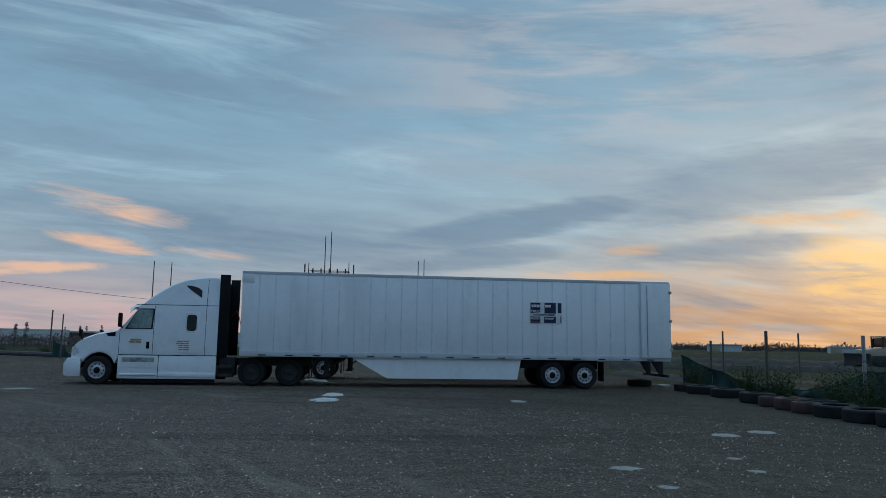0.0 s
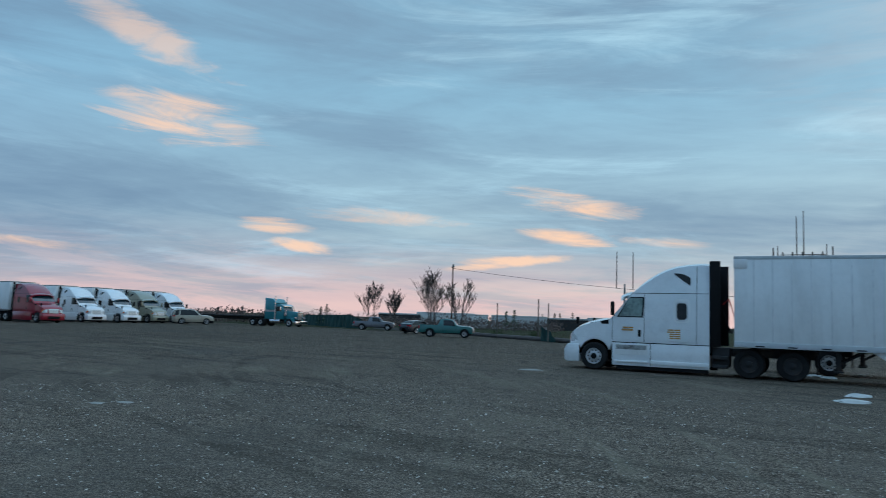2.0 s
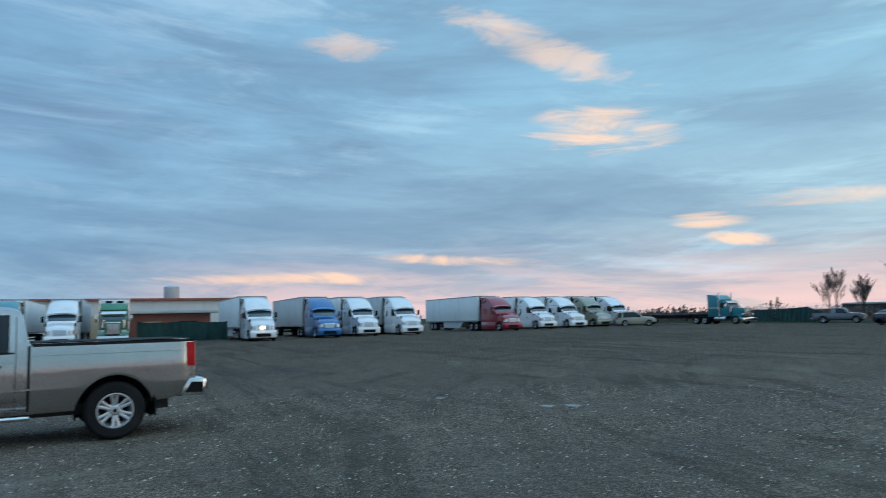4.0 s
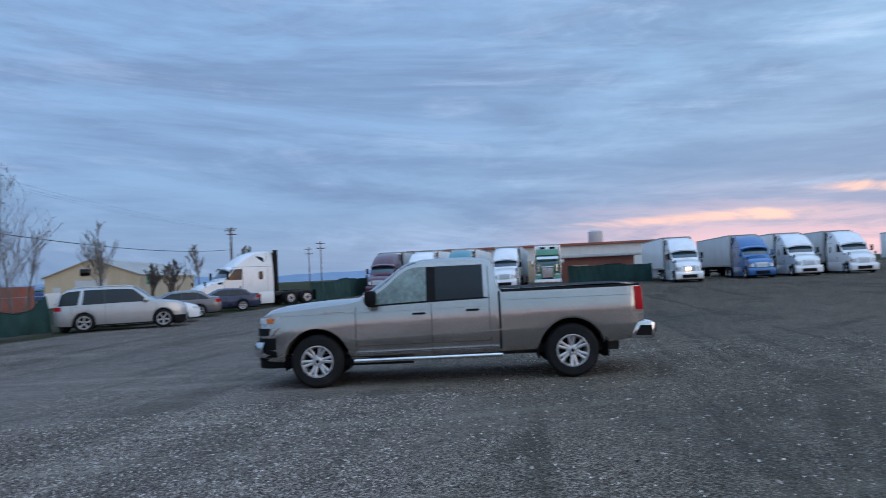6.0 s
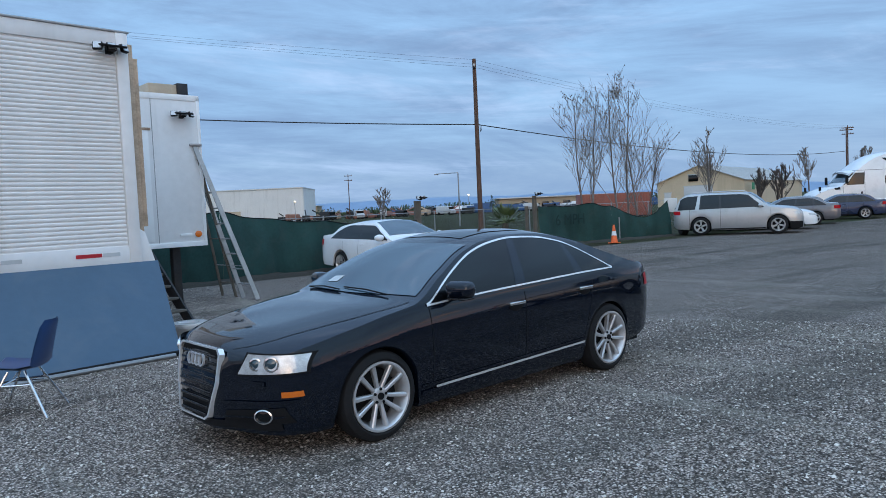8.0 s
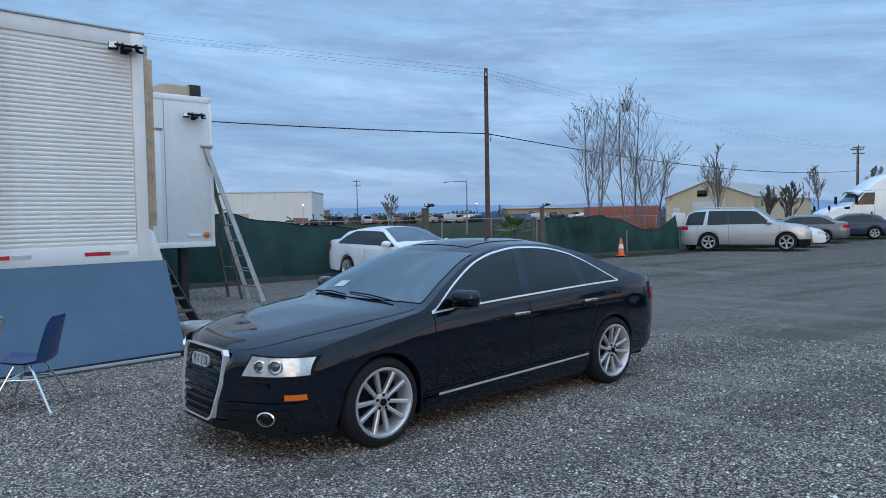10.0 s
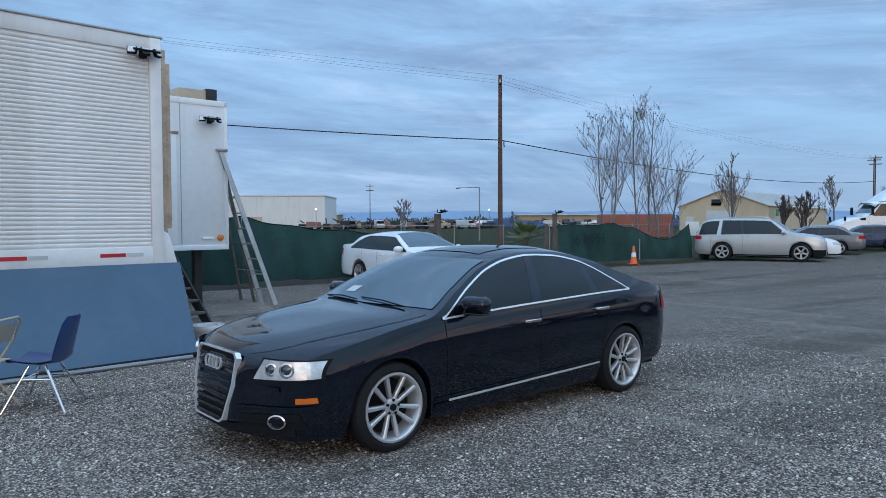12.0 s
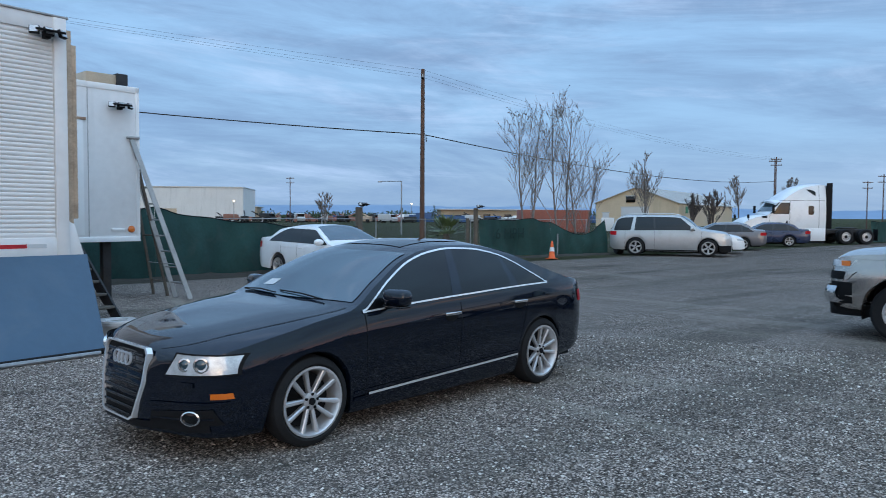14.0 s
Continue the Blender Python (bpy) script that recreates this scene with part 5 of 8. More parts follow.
def old_pickup(m, label, material, L=5.2, lift=0.0):
    v = thing("old_pickup", m, label, "pickup truck", "cars by the fence")
    top = curve((-4.3, 1.08), (-4.26, 1.14), (-2.42, 1.14), (-2.38, 1.3), (-2.30, 1.62), (-2.1, 1.70), (-1.5, 1.71), (-1.15, 1.64), (-0.6, 1.16), (0.2, 1.10), (0.7, 1.0), (0.85, 0.75))
    crown = curve((-4.3, 0.015), (-2.4, 0.02), (-1.3, 0.05), (-0.8, 0.09), (0.85, 0.07))
    width = curve((-4.3, 0.85), (-4.0, 0.92), (0.3, 0.92), (0.7, 0.86), (0.85, 0.74))
    flat = lambda z: curve((-4.3, z), (0.85, z))
    arches = ((0.0, 0.37, 0.44), (-3.2, 0.37, 0.44))
    sh = Shell(-4.3, 0.85, top, crown, width, flat(1.05), flat(0.42), arches, 1.66, 0.64, 0.96, 0.05, 60)
    part("body", sh.mesh(8, 6), material, v)
    wells(v, arches, 0.9, 0.4)
    part("chassis", boxed(-4.1, 0.6, -0.5, 0.5, 0.34, 0.46), STEELBLACK, v)
    part("bed_floor", patch(bmesh.new(), lambda a, q: Vector((-4.24 + 1.78 * a, (2 * q - 1) * 0.82, 1.165)), 3, 3), PLASTIC, v)
    for s in (1, -1):
        part("side_window", sh.pane(-1.95, -0.95, lambda x: 1.09, lambda x: min(sh.edge(x) - 0.05, 1.58), s, 0.006, 8, 3), GLASS, v)
        groove(v, sh, -2.0, 0.5, 1.06, s, 0, 0.012)
        groove(v, sh, -0.75, 0.5, 1.06, s, 0, 0.012)
        mirror(v, -0.95, 0.88, 1.14, s, PLASTIC)
        part("headlight", lamp_patch(sh, 0.5, 0.8, 0.72, 0.86, s, 5, 2, 0.012), LENS, v)
        part("tail_light", sh.pane(-4.28, -4.16, lambda x: 0.78, lambda x: 1.02, s, 0.010, 2, 3), REDLENS, v)
        wheel(v, 0.0, s * 0.79, 0.37, 0.22, 0.23, "five", s < 0)
        wheel(v, -3.2, s * 0.79, 0.37, 0.22, 0.23, "five", s < 0)
    part("windscreen", sh.glass_top(-1.2, -0.68, 0.88, 0.006, 6, 8, -0.08), SHIELD, v)
    part("rear_window", patch(bmesh.new(), lambda a, q: Vector((-2.42 + 0.1 * q, (2 * a - 1) * (0.62 - 0.05 * q), 1.22 + 0.32 * q)), 4, 2), GLASS, v)
    part("front_bumper", patch(bmesh.new(), lambda a, q: sh.front((2 * a - 1) * 0.86, 0.48 + 0.16 * q, 0.06), 12, 2), CHROME, v)
    part("rear_bumper", boxed(-4.45, -4.28, -0.86, 0.86, 0.48, 0.62, 0.02), CHROME, v)
    part("grille", lamp_patch(sh, -0.46, 0.46, 0.70, 0.90, 1, 8, 3, 0.014), PLASTIC, v)
    return v


def aero_tractor(m, label, material, full=False, skirt=None, tandem=(-5.69, -7.03), group="parked lorries", dark_back=True, visor=True, squeeze=1.0):
    """A modern sleeper road tractor with a sloped bonnet and a raised roof."""
    v = thing("road_tractor", m, label, "semi truck", group)
    top = curve((-4.33, 3.86), (-4.28, 3.94), (-3.9, 3.96), (-3.2, 3.90), (-2.6, 3.74), (-2.0, 3.42), (-1.60, 3.10), (-1.36, 2.86), (-1.30, 2.78), (-1.02, 2.46), (-0.68, 2.05), (-0.60, 1.98), (-0.1, 1.90), (0.5, 1.74), (0.85, 1.56), (1.02, 1.34), (1.10, 1.0))
    crown = curve((-4.33, 0.10), (-3.2, 0.14), (-2.0, 0.22), (-1.4, 0.18), (-1.0, 0.16), (-0.7, 0.10), (0.4, 0.14), (1.10, 0.14))
    width = curve((-4.33, 1.22), (-1.6, 1.22), (-1.0, 1.16), (-0.62, 1.10), (-0.45, 1.06), (0.3, 1.08), (0.7, 1.05), (0.95, 0.96), (1.10, 0.80))
    belt = curve((-4.33, 2.7), (-1.4, 2.4), (-0.7, 1.86), (1.10, 1.1))
    low = curve((-4.33, 1.04), (-0.85, 1.04), (-0.70, 0.95), (-0.5, 0.60), (0.55, 0.60), (0.62, 0.88), (1.10, 0.90))
    arches = ((0.0, 0.50, 0.62),)
    n = 110 if full else 60
    sh = Shell(-4.33, 1.10, top, crown, width, belt, low, arches, 3.95, 1.02, 0.985, 0.015, n)
    part("cab", sh.mesh(14, 8), material, v)
    wells(v, arches, 1.10, 0.5)
    sk = skirt or material
    part("bumper", prismed([(0.58, 0.28), (1.10, 0.26), (1.22, 0.34), (1.22, 0.72), (1.10, 0.92), (0.60, 0.92), (0.64, 0.7)], -1.12, 1.12, 0.03), sk, v)
    part("lower_grille", boxed(1.20, 1.235, -0.62, 0.62, 0.38, 0.66, 0.01), PLASTIC, v)
    gr = part("grille", patch(bmesh.new(), lambda u, q: sh.front((2 * u - 1) * (0.46 + 0.06 * q), 0.96 + 0.44 * q, 0.02), 10, 6), PLASTIC if full else BRUSHED, v, "black grille with bars")
    for k in range(5):
        part("grille_bar", patch(bmesh.new(), lambda u, q: sh.front((2 * u - 1) * 0.50, 1.0 + 0.08 * k + 0.022 * q, 0.035), 8, 1), CHROME, v)
    part("windscreen", sh.glass_top(-1.27, -0.74, 0.93, 0.008, 8, 12, -0.08), SHIELD, v)
    if visor:
        bm = bmesh.new()
        for dz in (0.0, -0.07):
            patch(bm, lambda u, q: sh.cap(-1.40, (2 * u - 1) * 0.99, 0.03) + Vector((0.50 * q - 0.16 * q * (2 * u - 1) ** 2, 0, -0.14 * q * q + dz * (0.4 + q))), 14, 4)
        part("sun_visor", bm, material, v, "painted sun visor over the windscreen")
    for s in (1, -1):
        sy = lambda x, z: s * (sh.y(x, z))
        top_of = lambda x: min(sh.edge(x) - 0.08, 2.66)
        part("window_frame", sh.slanted((-1.93, -0.90), (-1.97, -1.26), lambda x: 1.96, lambda x: top_of(x) + 0.04, s, 0.005, 10, 5), GLOSSBLACK, v)
        part("door_window", sh.slanted((-1.87, -0.98), (-1.91, -1.30), lambda x: 2.0, top_of, s, 0.010, 10, 5), DOORGLASS if full else GLASS, v, "clear door window")
        part("sleeper_window", sh.rounded(-3.54, -3.17, 1.92, 2.50, s, 0.014), GLASS, v)
        tear = lambda u, q: (3.58 - 0.42 * u ** 0.9) + (0.02 + 0.36 * u ** 0.8 - 0.12 * u ** 4) * q - 0.04
        part("roof_window", patch(bmesh.new(), lambda u, q: Vector((-3.06 - 0.60 * u, s * (sh.y(-3.06 - 0.60 * u, min(tear(u, q), sh.edge(-3.06 - 0.6 * u) - 0.02)) + 0.012), tear(u, q))), 12, 4), GLASS, v)
        for xg, z0, z1 in ((-0.72, 1.1, 1.95), (-1.97, 1.08, 2.80), (-3.88, 1.08, 3.80)):
            groove(v, sh, xg, z0, z1, s, 0, 0.018)
        part("body_seam", sh.line(-4.3, -1.25, lambda x: 2.84, 0.018, s, 0.004), PLASTIC, v)
        part("door_handle", boxed(-1.85, -1.73, min(s * 1.18, s * 1.235), max(s * 1.18, s * 1.235), 1.27, 1.52, 0.02), PLASTIC, v)
        part("hood_vent", patch(bmesh.new(), lambda u, q: Vector((-0.56 + 0.75 * u, s * (sh.y(-0.56 + 0.75 * u, 1.72) + 0.012 - 0.03 * u), 1.70 - 0.02 * u + (0.16 - 0.12 * u) * q)), 6, 2), PLASTIC, v)
        part("headlight", lamp_patch(sh, 0.62, 1.02, 1.02, 1.36, s, 8, 4, 0.014, -0.02, 0.10), LENS, v)
        part("marker_light", sh.pane(0.72, 0.94, lambda x: 1.05 + 0.5 * (x - 0.72), lambda x: 1.16 + 0.9 * (x - 0.72), s, 0.012, 4, 2), LENS if full else AMBER, v)
        part("side_skirt", boxed(-4.33, -0.74, s * 1.19 - 0.03, s * 1.19 + 0.03, 0.22, 1.05, 0.02), sk, v)
        part("skirt_step", boxed(-2.1, -0.85, s * 1.225 - 0.004, s * 1.225 + 0.004, 0.62, 0.98, 0.0), OLDSHEET if full else sk, v, "scuffed off-white step panel")
        if full:
            # black strip drawn in for the shadow line under the door
            part("skirt_gap", boxed(-4.33, -0.74, s * 1.205 - 0.02, s * 1.205 + 0.02, 1.035, 1.062), PLASTIC, v)
            part("skirt_seam", boxed(-2.22, -2.20, s * 1.222 - 0.003, s * 1.222 + 0.003, 0.24, 1.03), PLASTIC, v)
            part("step_ledge", boxed(-2.12, -0.84, s * 1.24 - 0.03, s * 1.24 + 0.03, 0.34, 0.40, 0.012), SHEET, v)
            part("skirt_ledge", boxed(-4.33, -2.22, s * 1.235 - 0.025, s * 1.235 + 0.025, 0.30, 0.44, 0.015), SHEET, v)
            part("step_scuff", boxed(-2.05, -0.90, s * 1.231 - 0.002, s * 1.231 + 0.002, 0.80, 0.96), SCUFF, v, "scuffed grey upper step")
            part("sleeper_frame", sh.rounded(-3.66, -3.06, 1.80, 2.64, s, 0.006, 0.35), SHEET, v)
            part("window_recess", sh.rounded(-3.59, -3.12, 1.86, 2.56, s, 0.010, 0.4), SEAM, v)
            part("hood_crease", sh.line(-0.55, 0.75, lambda x: 1.30 - 0.10 * (x + 0.55), 0.014, s, 0.004), SEAM, v)
        part("ground_effect", boxed(-4.3, -0.9, s * 1.17 - 0.02, s * 1.17 + 0.02, 0.10, 0.215, 0.0), PLASTIC, v)
        mo = part("door_mirror", boxed(-0.86, -0.74, min(s * 1.30, s * 1.52), max(s * 1.30, s * 1.52), 2.02, 2.52, 0.04), PLASTIC if full or material is WHITE else material, v)
        part("mirror_arm", tubed([(-0.78, s * 1.08, 2.0), (-0.80, s * 1.40, 2.1)], 0.03, 6), PLASTIC, mo)
        hm = part("hood_mirror", boxed(0.62, 0.74, min(s * 1.02, s * 1.16), max(s * 1.02, s * 1.16), 1.66, 1.92, 0.03), PLASTIC, v)
        part("mirror_stalk", tubed([(0.60, s * 0.98, 1.44), (0.68, s * 1.08, 1.70)], 0.018, 6), PLASTIC, hm)
        if dark_back:
            part("cab_extender", boxed(-4.72, -4.335, s * 1.20 - 0.02, s * 1.20 + 0.02, 1.02, 3.98, 0.015), PLASTIC, v, "black cab side extender")
        wheel(v, 0.0, s * 1.03, 0.50, 0.29, 0.30, "disc", s < 0)
        for xt in tandem:
            wheel(v, xt, s * 1.10, 0.50, 0.29, 0.28, "drive" if full else "disc", s < 0)
            wheel(v, xt, s * 0.78, 0.50, 0.29, 0.28, "drive", s < 0)
        part("mud_flap", boxed(tandem[1] - 0.72, tandem[1] - 0.70, min(s * 0.72, s * 1.25), max(s * 0.72, s * 1.25), 0.25, 1.0), PLASTIC, v)
    part("chassis", boxed(tandem[1] - 0.75, 0.7, -0.45, 0.45, 0.70, 0.98, 0.02), STEELBLACK, v)
    part("back_wall", boxed(-4.36, -4.33, -1.15, 1.15, 1.05, 3.8, 0.0), PLASTIC, v)
    for xt in tandem:
        part("axle", tubed([(xt, -1.1, 0.5), (xt, 1.1, 0.5)], 0.09, 8), STEELBLACK, v)
        part("axle_housing", boxed(xt - 0.2, xt + 0.2, -0.2, 0.2, 0.32, 0.68, 0.06), STEELBLACK, v)
    part("fifth_wheel", boxed(-6.8, -5.9, -0.5, 0.5, 1.0, 1.10, 0.03), STEELBLACK, v)
    if full:
        part("fuel_step", boxed(-4.95, -4.42, 0.75, 1.18, 0.30, 0.42, 0.01), STEELBLACK, v)
        part("fuel_step", boxed(-4.95, -4.42, 0.75, 1.18, 0.60, 0.72, 0.01), STEELBLACK, v)
        part("battery_box", boxed(-5.0, -4.40, 0.45, 1.0, 0.35, 1.0, 0.02), STEELBLACK, v)
        part("air_line", tubed([(-4.7, 0.55, 2.3), (-5.0, 0.6, 1.5), (-5.3, 0.4, 1.6), (-5.42, 0.3, 2.0)], 0.025, 6), PLASTIC, v)
        part("air_line", tubed([(-4.7, 0.45, 2.5), (-4.95, 0.75, 2.7), (-5.2, 0.5, 1.8), (-5.42, 0.2, 2.2)], 0.02, 6), REDLENS, v)
        part("door_lettering", bars(bmesh.new(), -1.55, 1.46, 0.50, 0.17, 2, 1.222, 0.8, 5), ORANGETEXT, v, "orange lettering on the door")
        part("sleeper_lettering", bars(bmesh.new(), -3.30, 1.22, 0.52, 0.36, 5, 1.228, 0.7, 6), ORANGETEXT, v, "small orange lettering on the sleeper")
        part("locker_door", sh.rounded(-3.66, -2.82, 1.14, 1.58, 1, 0.005, 0.3), SEAM, v)
        part("locker_panel", sh.rounded(-3.645, -2.835, 1.155, 1.565, 1, 0.008, 0.3), material, v)
    if squeeze != 1.0:
        for o in v.children_recursive:
            if o.name.split(".")[0] not in ("wheel", "rim", "hub", "axle", "axle_housing", "mud_flap", "chassis", "fifth_wheel"):
                o.data.transform(Matrix.Diagonal((squeeze, 1, 1, 1)))
    return v


def classic_tractor(m, label, material, stripe=None, tandem=(-4.6, -5.95), group="parked lorries"):
    """A square-nosed road tractor with a long bonnet, chrome grille and stacks."""
    v = thing("classic_tractor", m, label, "semi truck", group)
    part("bonnet", prismed([(-1.0, 1.05), (0.62, 1.05), (0.66, 1.0), (0.95, 1.0), (0.95, 1.85), (0.85, 1.95), (-1.0, 2.08)], -0.62, 0.62, 0.05), material, v)
    part("cab", prismed([(-2.35, 0.95), (-1.0, 0.95), (-1.0, 2.05), (-1.28, 2.80), (-1.45, 2.92), (-2.35, 2.95)], -1.05, 1.05, 0.05), material, v)
    part("sleeper", prismed([(-4.05, 0.95), (-2.36, 0.95), (-2.36, 2.95), (-2.2, 3.05), (-2.75, 3.60), (-4.05, 3.72)], -1.15, 1.15, 0.06), material, v)
    part("windscreen", patch(bmesh.new(), lambda u, q: Vector((-0.985 - 0.27 * q, (2 * u - 1) * 0.92, 2.12 + 0.56 * q)), 4, 2), SHIELD, v)
    part("sun_visor", prismed([(-1.30, 2.74), (-0.95, 2.62), (-0.95, 2.66), (-1.30, 2.86)], -1.0, 1.0), CHROME, v)
    part("grille", boxed(0.95, 0.99, -0.46, 0.46, 0.98, 1.80, 0.01), BRUSHED, v)
    gs = part("grille_surround", prismed([(0.93, 0.92), (1.01, 0.92), (1.01, 0.98), (0.93, 0.98)], -0.56, 0.56), CHROME, v)
    part("grille_shell", prismed([(0.93, 1.80), (1.02, 1.80), (1.02, 1.92), (0.93, 1.94)], -0.56, 0.56, 0.01), CHROME, v)
    for k in range(9):
        part("grille_bar", boxed(0.985, 1.005, -0.42 + k * 0.105 - 0.012, -0.42 + k * 0.105 + 0.012, 0.99, 1.80), CHROME, v)
    part("bumper", prismed([(0.95, 0.36), (1.22, 0.34), (1.25, 0.40), (1.25, 0.78), (0.95, 0.80)], -1.22, 1.22, 0.03), CHROME, v, "wide chrome bumper")
    for s in (1, -1):
        part("fender", patch(bmesh.new(), lambda u, q: Vector((0.66 * math.cos(math.pi * (0.02 + 1.02 * u)), s * (0.60 + 0.58 * q), 0.52 + 0.66 * math.sin(math.pi * (0.02 + 1.02 * u)) ** 0.8 if 0 < (0.02 + 1.02 * u) < 1 else 0.50)), 16, 3), material, v)
        part("fender_cap", patch(bmesh.new(), lambda u, q: Vector((0.67 * math.cos(math.pi * u), s * 1.185, 0.52 + 0.67 * math.sin(math.pi * u) * (0.82 + 0.18 * q))), 16, 1), material, v)
        part("headlight", boxed(0.86, 0.98, min(s * 0.66, s * 1.06), max(s * 0.66, s * 1.06), 1.05, 1.28, 0.03), CHROME, v)
        part("headlight_lens", boxed(0.975, 0.985, min(s * 0.69, s * 1.03), max(s * 0.69, s * 1.03), 1.08, 1.25), LENS, v)
        part("door_window", boxed(-2.15, -1.36, min(s * 1.045, s * 1.058), max(s * 1.045, s * 1.058), 2.02, 2.62), GLASS, v)
        part("exhaust_stack", tubed([(-2.28, s * 1.16, 0.9), (-2.28, s * 1.16, 3.95)], 0.075, 10), CHROME, v)
        part("fuel_tank", lathe(bmesh.new(), [(0.25, -0.8), (0.30, -0.75), (0.30, 0.75), (0.25, 0.8)], 16, Matrix.Translation((-2.3, s * 0.92, 0.68)) @ pose(0, 0, 0, 0, 0, 90)), CHROME, v)
        part("air_cleaner", tubed([(-0.85, s * 0.80, 1.45), (-0.85, s * 0.80, 2.15)], 0.16, 10), CHROME, v)
        part("door_mirror", boxed(-1.2, -1.12, min(s * 1.32, s * 1.50), max(s * 1.32, s * 1.50), 1.95, 2.55, 0.02), CHROME, v)
        wheel(v, 0.0, s * 1.0, 0.50, 0.29, 0.30, "disc", s < 0)
        for xt in tandem:
            wheel(v, xt, s * 1.10, 0.50, 0.29, 0.28, "disc", s < 0)
            wheel(v, xt, s * 0.78, 0.50, 0.29, 0.28, "drive", s < 0)
    part("chassis", boxed(tandem[1] - 0.8, 0.9, -0.45, 0.45, 0.70, 0.96, 0.02), STEELBLACK, v)
    if stripe:
        for s in (1, -1):
            part("stripe", boxed(-4.0, -2.4, s * 1.156 - 0.003, s * 1.156 + 0.003, 1.9, 2.15), stripe, v)
    return v


def words(text, m, size, mat, parent):
    """Raised words in the built-in font, as a part."""
    cu = bpy.data.curves.new("words", "FONT")
    cu.body, cu.size, cu.extrude, cu.align_x, cu.offset = text, size, 0.002, "LEFT", 0.004
    tmp = new("words", cu)
    me = bpy.data.meshes.new_from_object(tmp.evaluated_get(bpy.context.evaluated_depsgraph_get()))
    bpy.data.objects.remove(tmp)
    me.materials.append(mat)
    return share("printed_words", me, parent, m, "white words %s" % text)


def box_trailer(m, label, material, L=16.15, full=False, reefer=False, skirt=True, wheels_at=-12.9, ribs=True, group="parked lorries", door_mat=None):
    """A van semi-trailer; origin under its front wall, x forward, so the body runs to -L."""
    v = thing("box_trailer", m, label, "trailer", group)
    H, W = 4.10, 1.29
    part("box", boxed(-L, 0, -W, W, 1.16, H, 0.03), material, v)
    part("roof_cap", boxed(-L - 0.01, 0.01, -W - 0.012, W + 0.012, H - 0.10, H + 0.012, 0.01), BRUSHED if not full else GREYSHEET, v)
    for s in (1, -1):
        part("bottom_rail", boxed(-L, 0, s * W - 0.015, s * W + 0.022, 1.06, 1.24, 0.006), GREYSHEET if full else BRUSHED, v)
        if full:
            n = 26
            for k in range(n):
                x = -0.62 - k * (L - 1.85) / (n - 1)
                part("side_post", boxed(x - 0.022, x + 0.022, s * W - 0.004, s * W + 0.014, 1.24, H - 0.10, 0.006), SEAM, v)
            for k in range(16):
                x = -0.8 - k * (L - 1.6) / 15
                part("marker_tape", boxed(x - 0.14, x + 0.14, s * (W + 0.024) - 0.002, s * (W + 0.024) + 0.002, 1.09, 1.13), STEELBLACK, v)
        if skirt:
            part("side_skirt", prismed([(-4.0, 1.06), (-10.3, 1.06), (-10.15, 0.32), (-5.3, 0.32), (-4.6, 0.70)], s * 1.20 - 0.012, s * 1.20 + 0.012), SHEET if full else GREYSHEET, v)
        for k, dx in enumerate((0.0, -1.25)):
            wheel(v, wheels_at + dx, s * 1.14, 0.50, 0.29, 0.28, "disc", s < 0)
            wheel(v, wheels_at + dx, s * 0.82, 0.50, 0.29, 0.28, "drive", s < 0)
        part("landing_leg", boxed(-3.15, -3.0, s * 0.75 - 0.07, s * 0.75 + 0.07, 0.42, 1.1, 0.01), STEELBLACK, v)
        part("landing_foot", boxed(-3.22, -2.93, s * 0.75 - 0.13, s * 0.75 + 0.13, 0.36, 0.42, 0.01), STEELBLACK, v)
        part("landing_brace", tubed([(-3.08, s * 0.75, 0.62), (-3.9, s * 0.6, 1.08)], 0.035, 6), STEELBLACK, v)
        part("mud_flap", boxed(wheels_at - 2.0, wheels_at - 1.98, min(s * 0.62, s * 1.25), max(s * 0.62, s * 1.25), 0.28, 1.0), PLASTIC, v)
    part("slider_rail", boxed(wheels_at - 2.0, wheels_at + 1.3, -0.55, 0.55, 0.72, 1.06, 0.02), STEELBLACK, v)
    for dx in (0.0, -1.25):
        part("axle", tubed([(wheels_at + dx, -1.1, 0.5), (wheels_at + dx, 1.1, 0.5)], 0.08, 8), STEELBLACK, v)
    if full:
        for s in (1, -1):
            part("swung_door" if s > 0 else "rear_door", boxed(-L - 0.0, -L + 1.18, s * (W + 0.075) - 0.025, s * (W + 0.075) + 0.025, 1.20, H - 0.06, 0.01) if s > 0 else boxed(-L - 0.06, -L - 0.01, -1.25, -0.01, 1.2, H - 0.1, 0.01), material, v, "trailer door swung back flat against the side" if s > 0 else "")
        for zz in (1.5, 2.6, 3.7):
            part("door_hinge", boxed(-L - 0.05, -L + 0.06, W + 0.02, W + 0.13, zz - 0.05, zz + 0.05, 0.01), BRUSHED, v)
        part("door_bar", tubed([(-L + 0.95, W + 0.125, 1.25), (-L + 0.95, W + 0.125, H - 0.15)], 0.016, 6), BRUSHED, v)
        for s in (0.6, -0.6):
            part("bumper_guard_leg", prismed([(-L + 0.02, 0.50), (-L + 0.14, 0.50), (-L + 0.5, 1.06), (-L + 0.02, 1.06)], s - 0.05, s + 0.05), STEELBLACK, v)
        part("rear_guard", boxed(-L + 0.0, -L + 0.12, -1.15, 1.15, 0.45, 0.56, 0.01), STEELBLACK, v)
        st = part("sticker", boxed(-11.85, -10.62, W + 0.018, W + 0.022, 2.42, 3.22), WHITEPRINT, v, "torn dark blue and white advertising sticker")
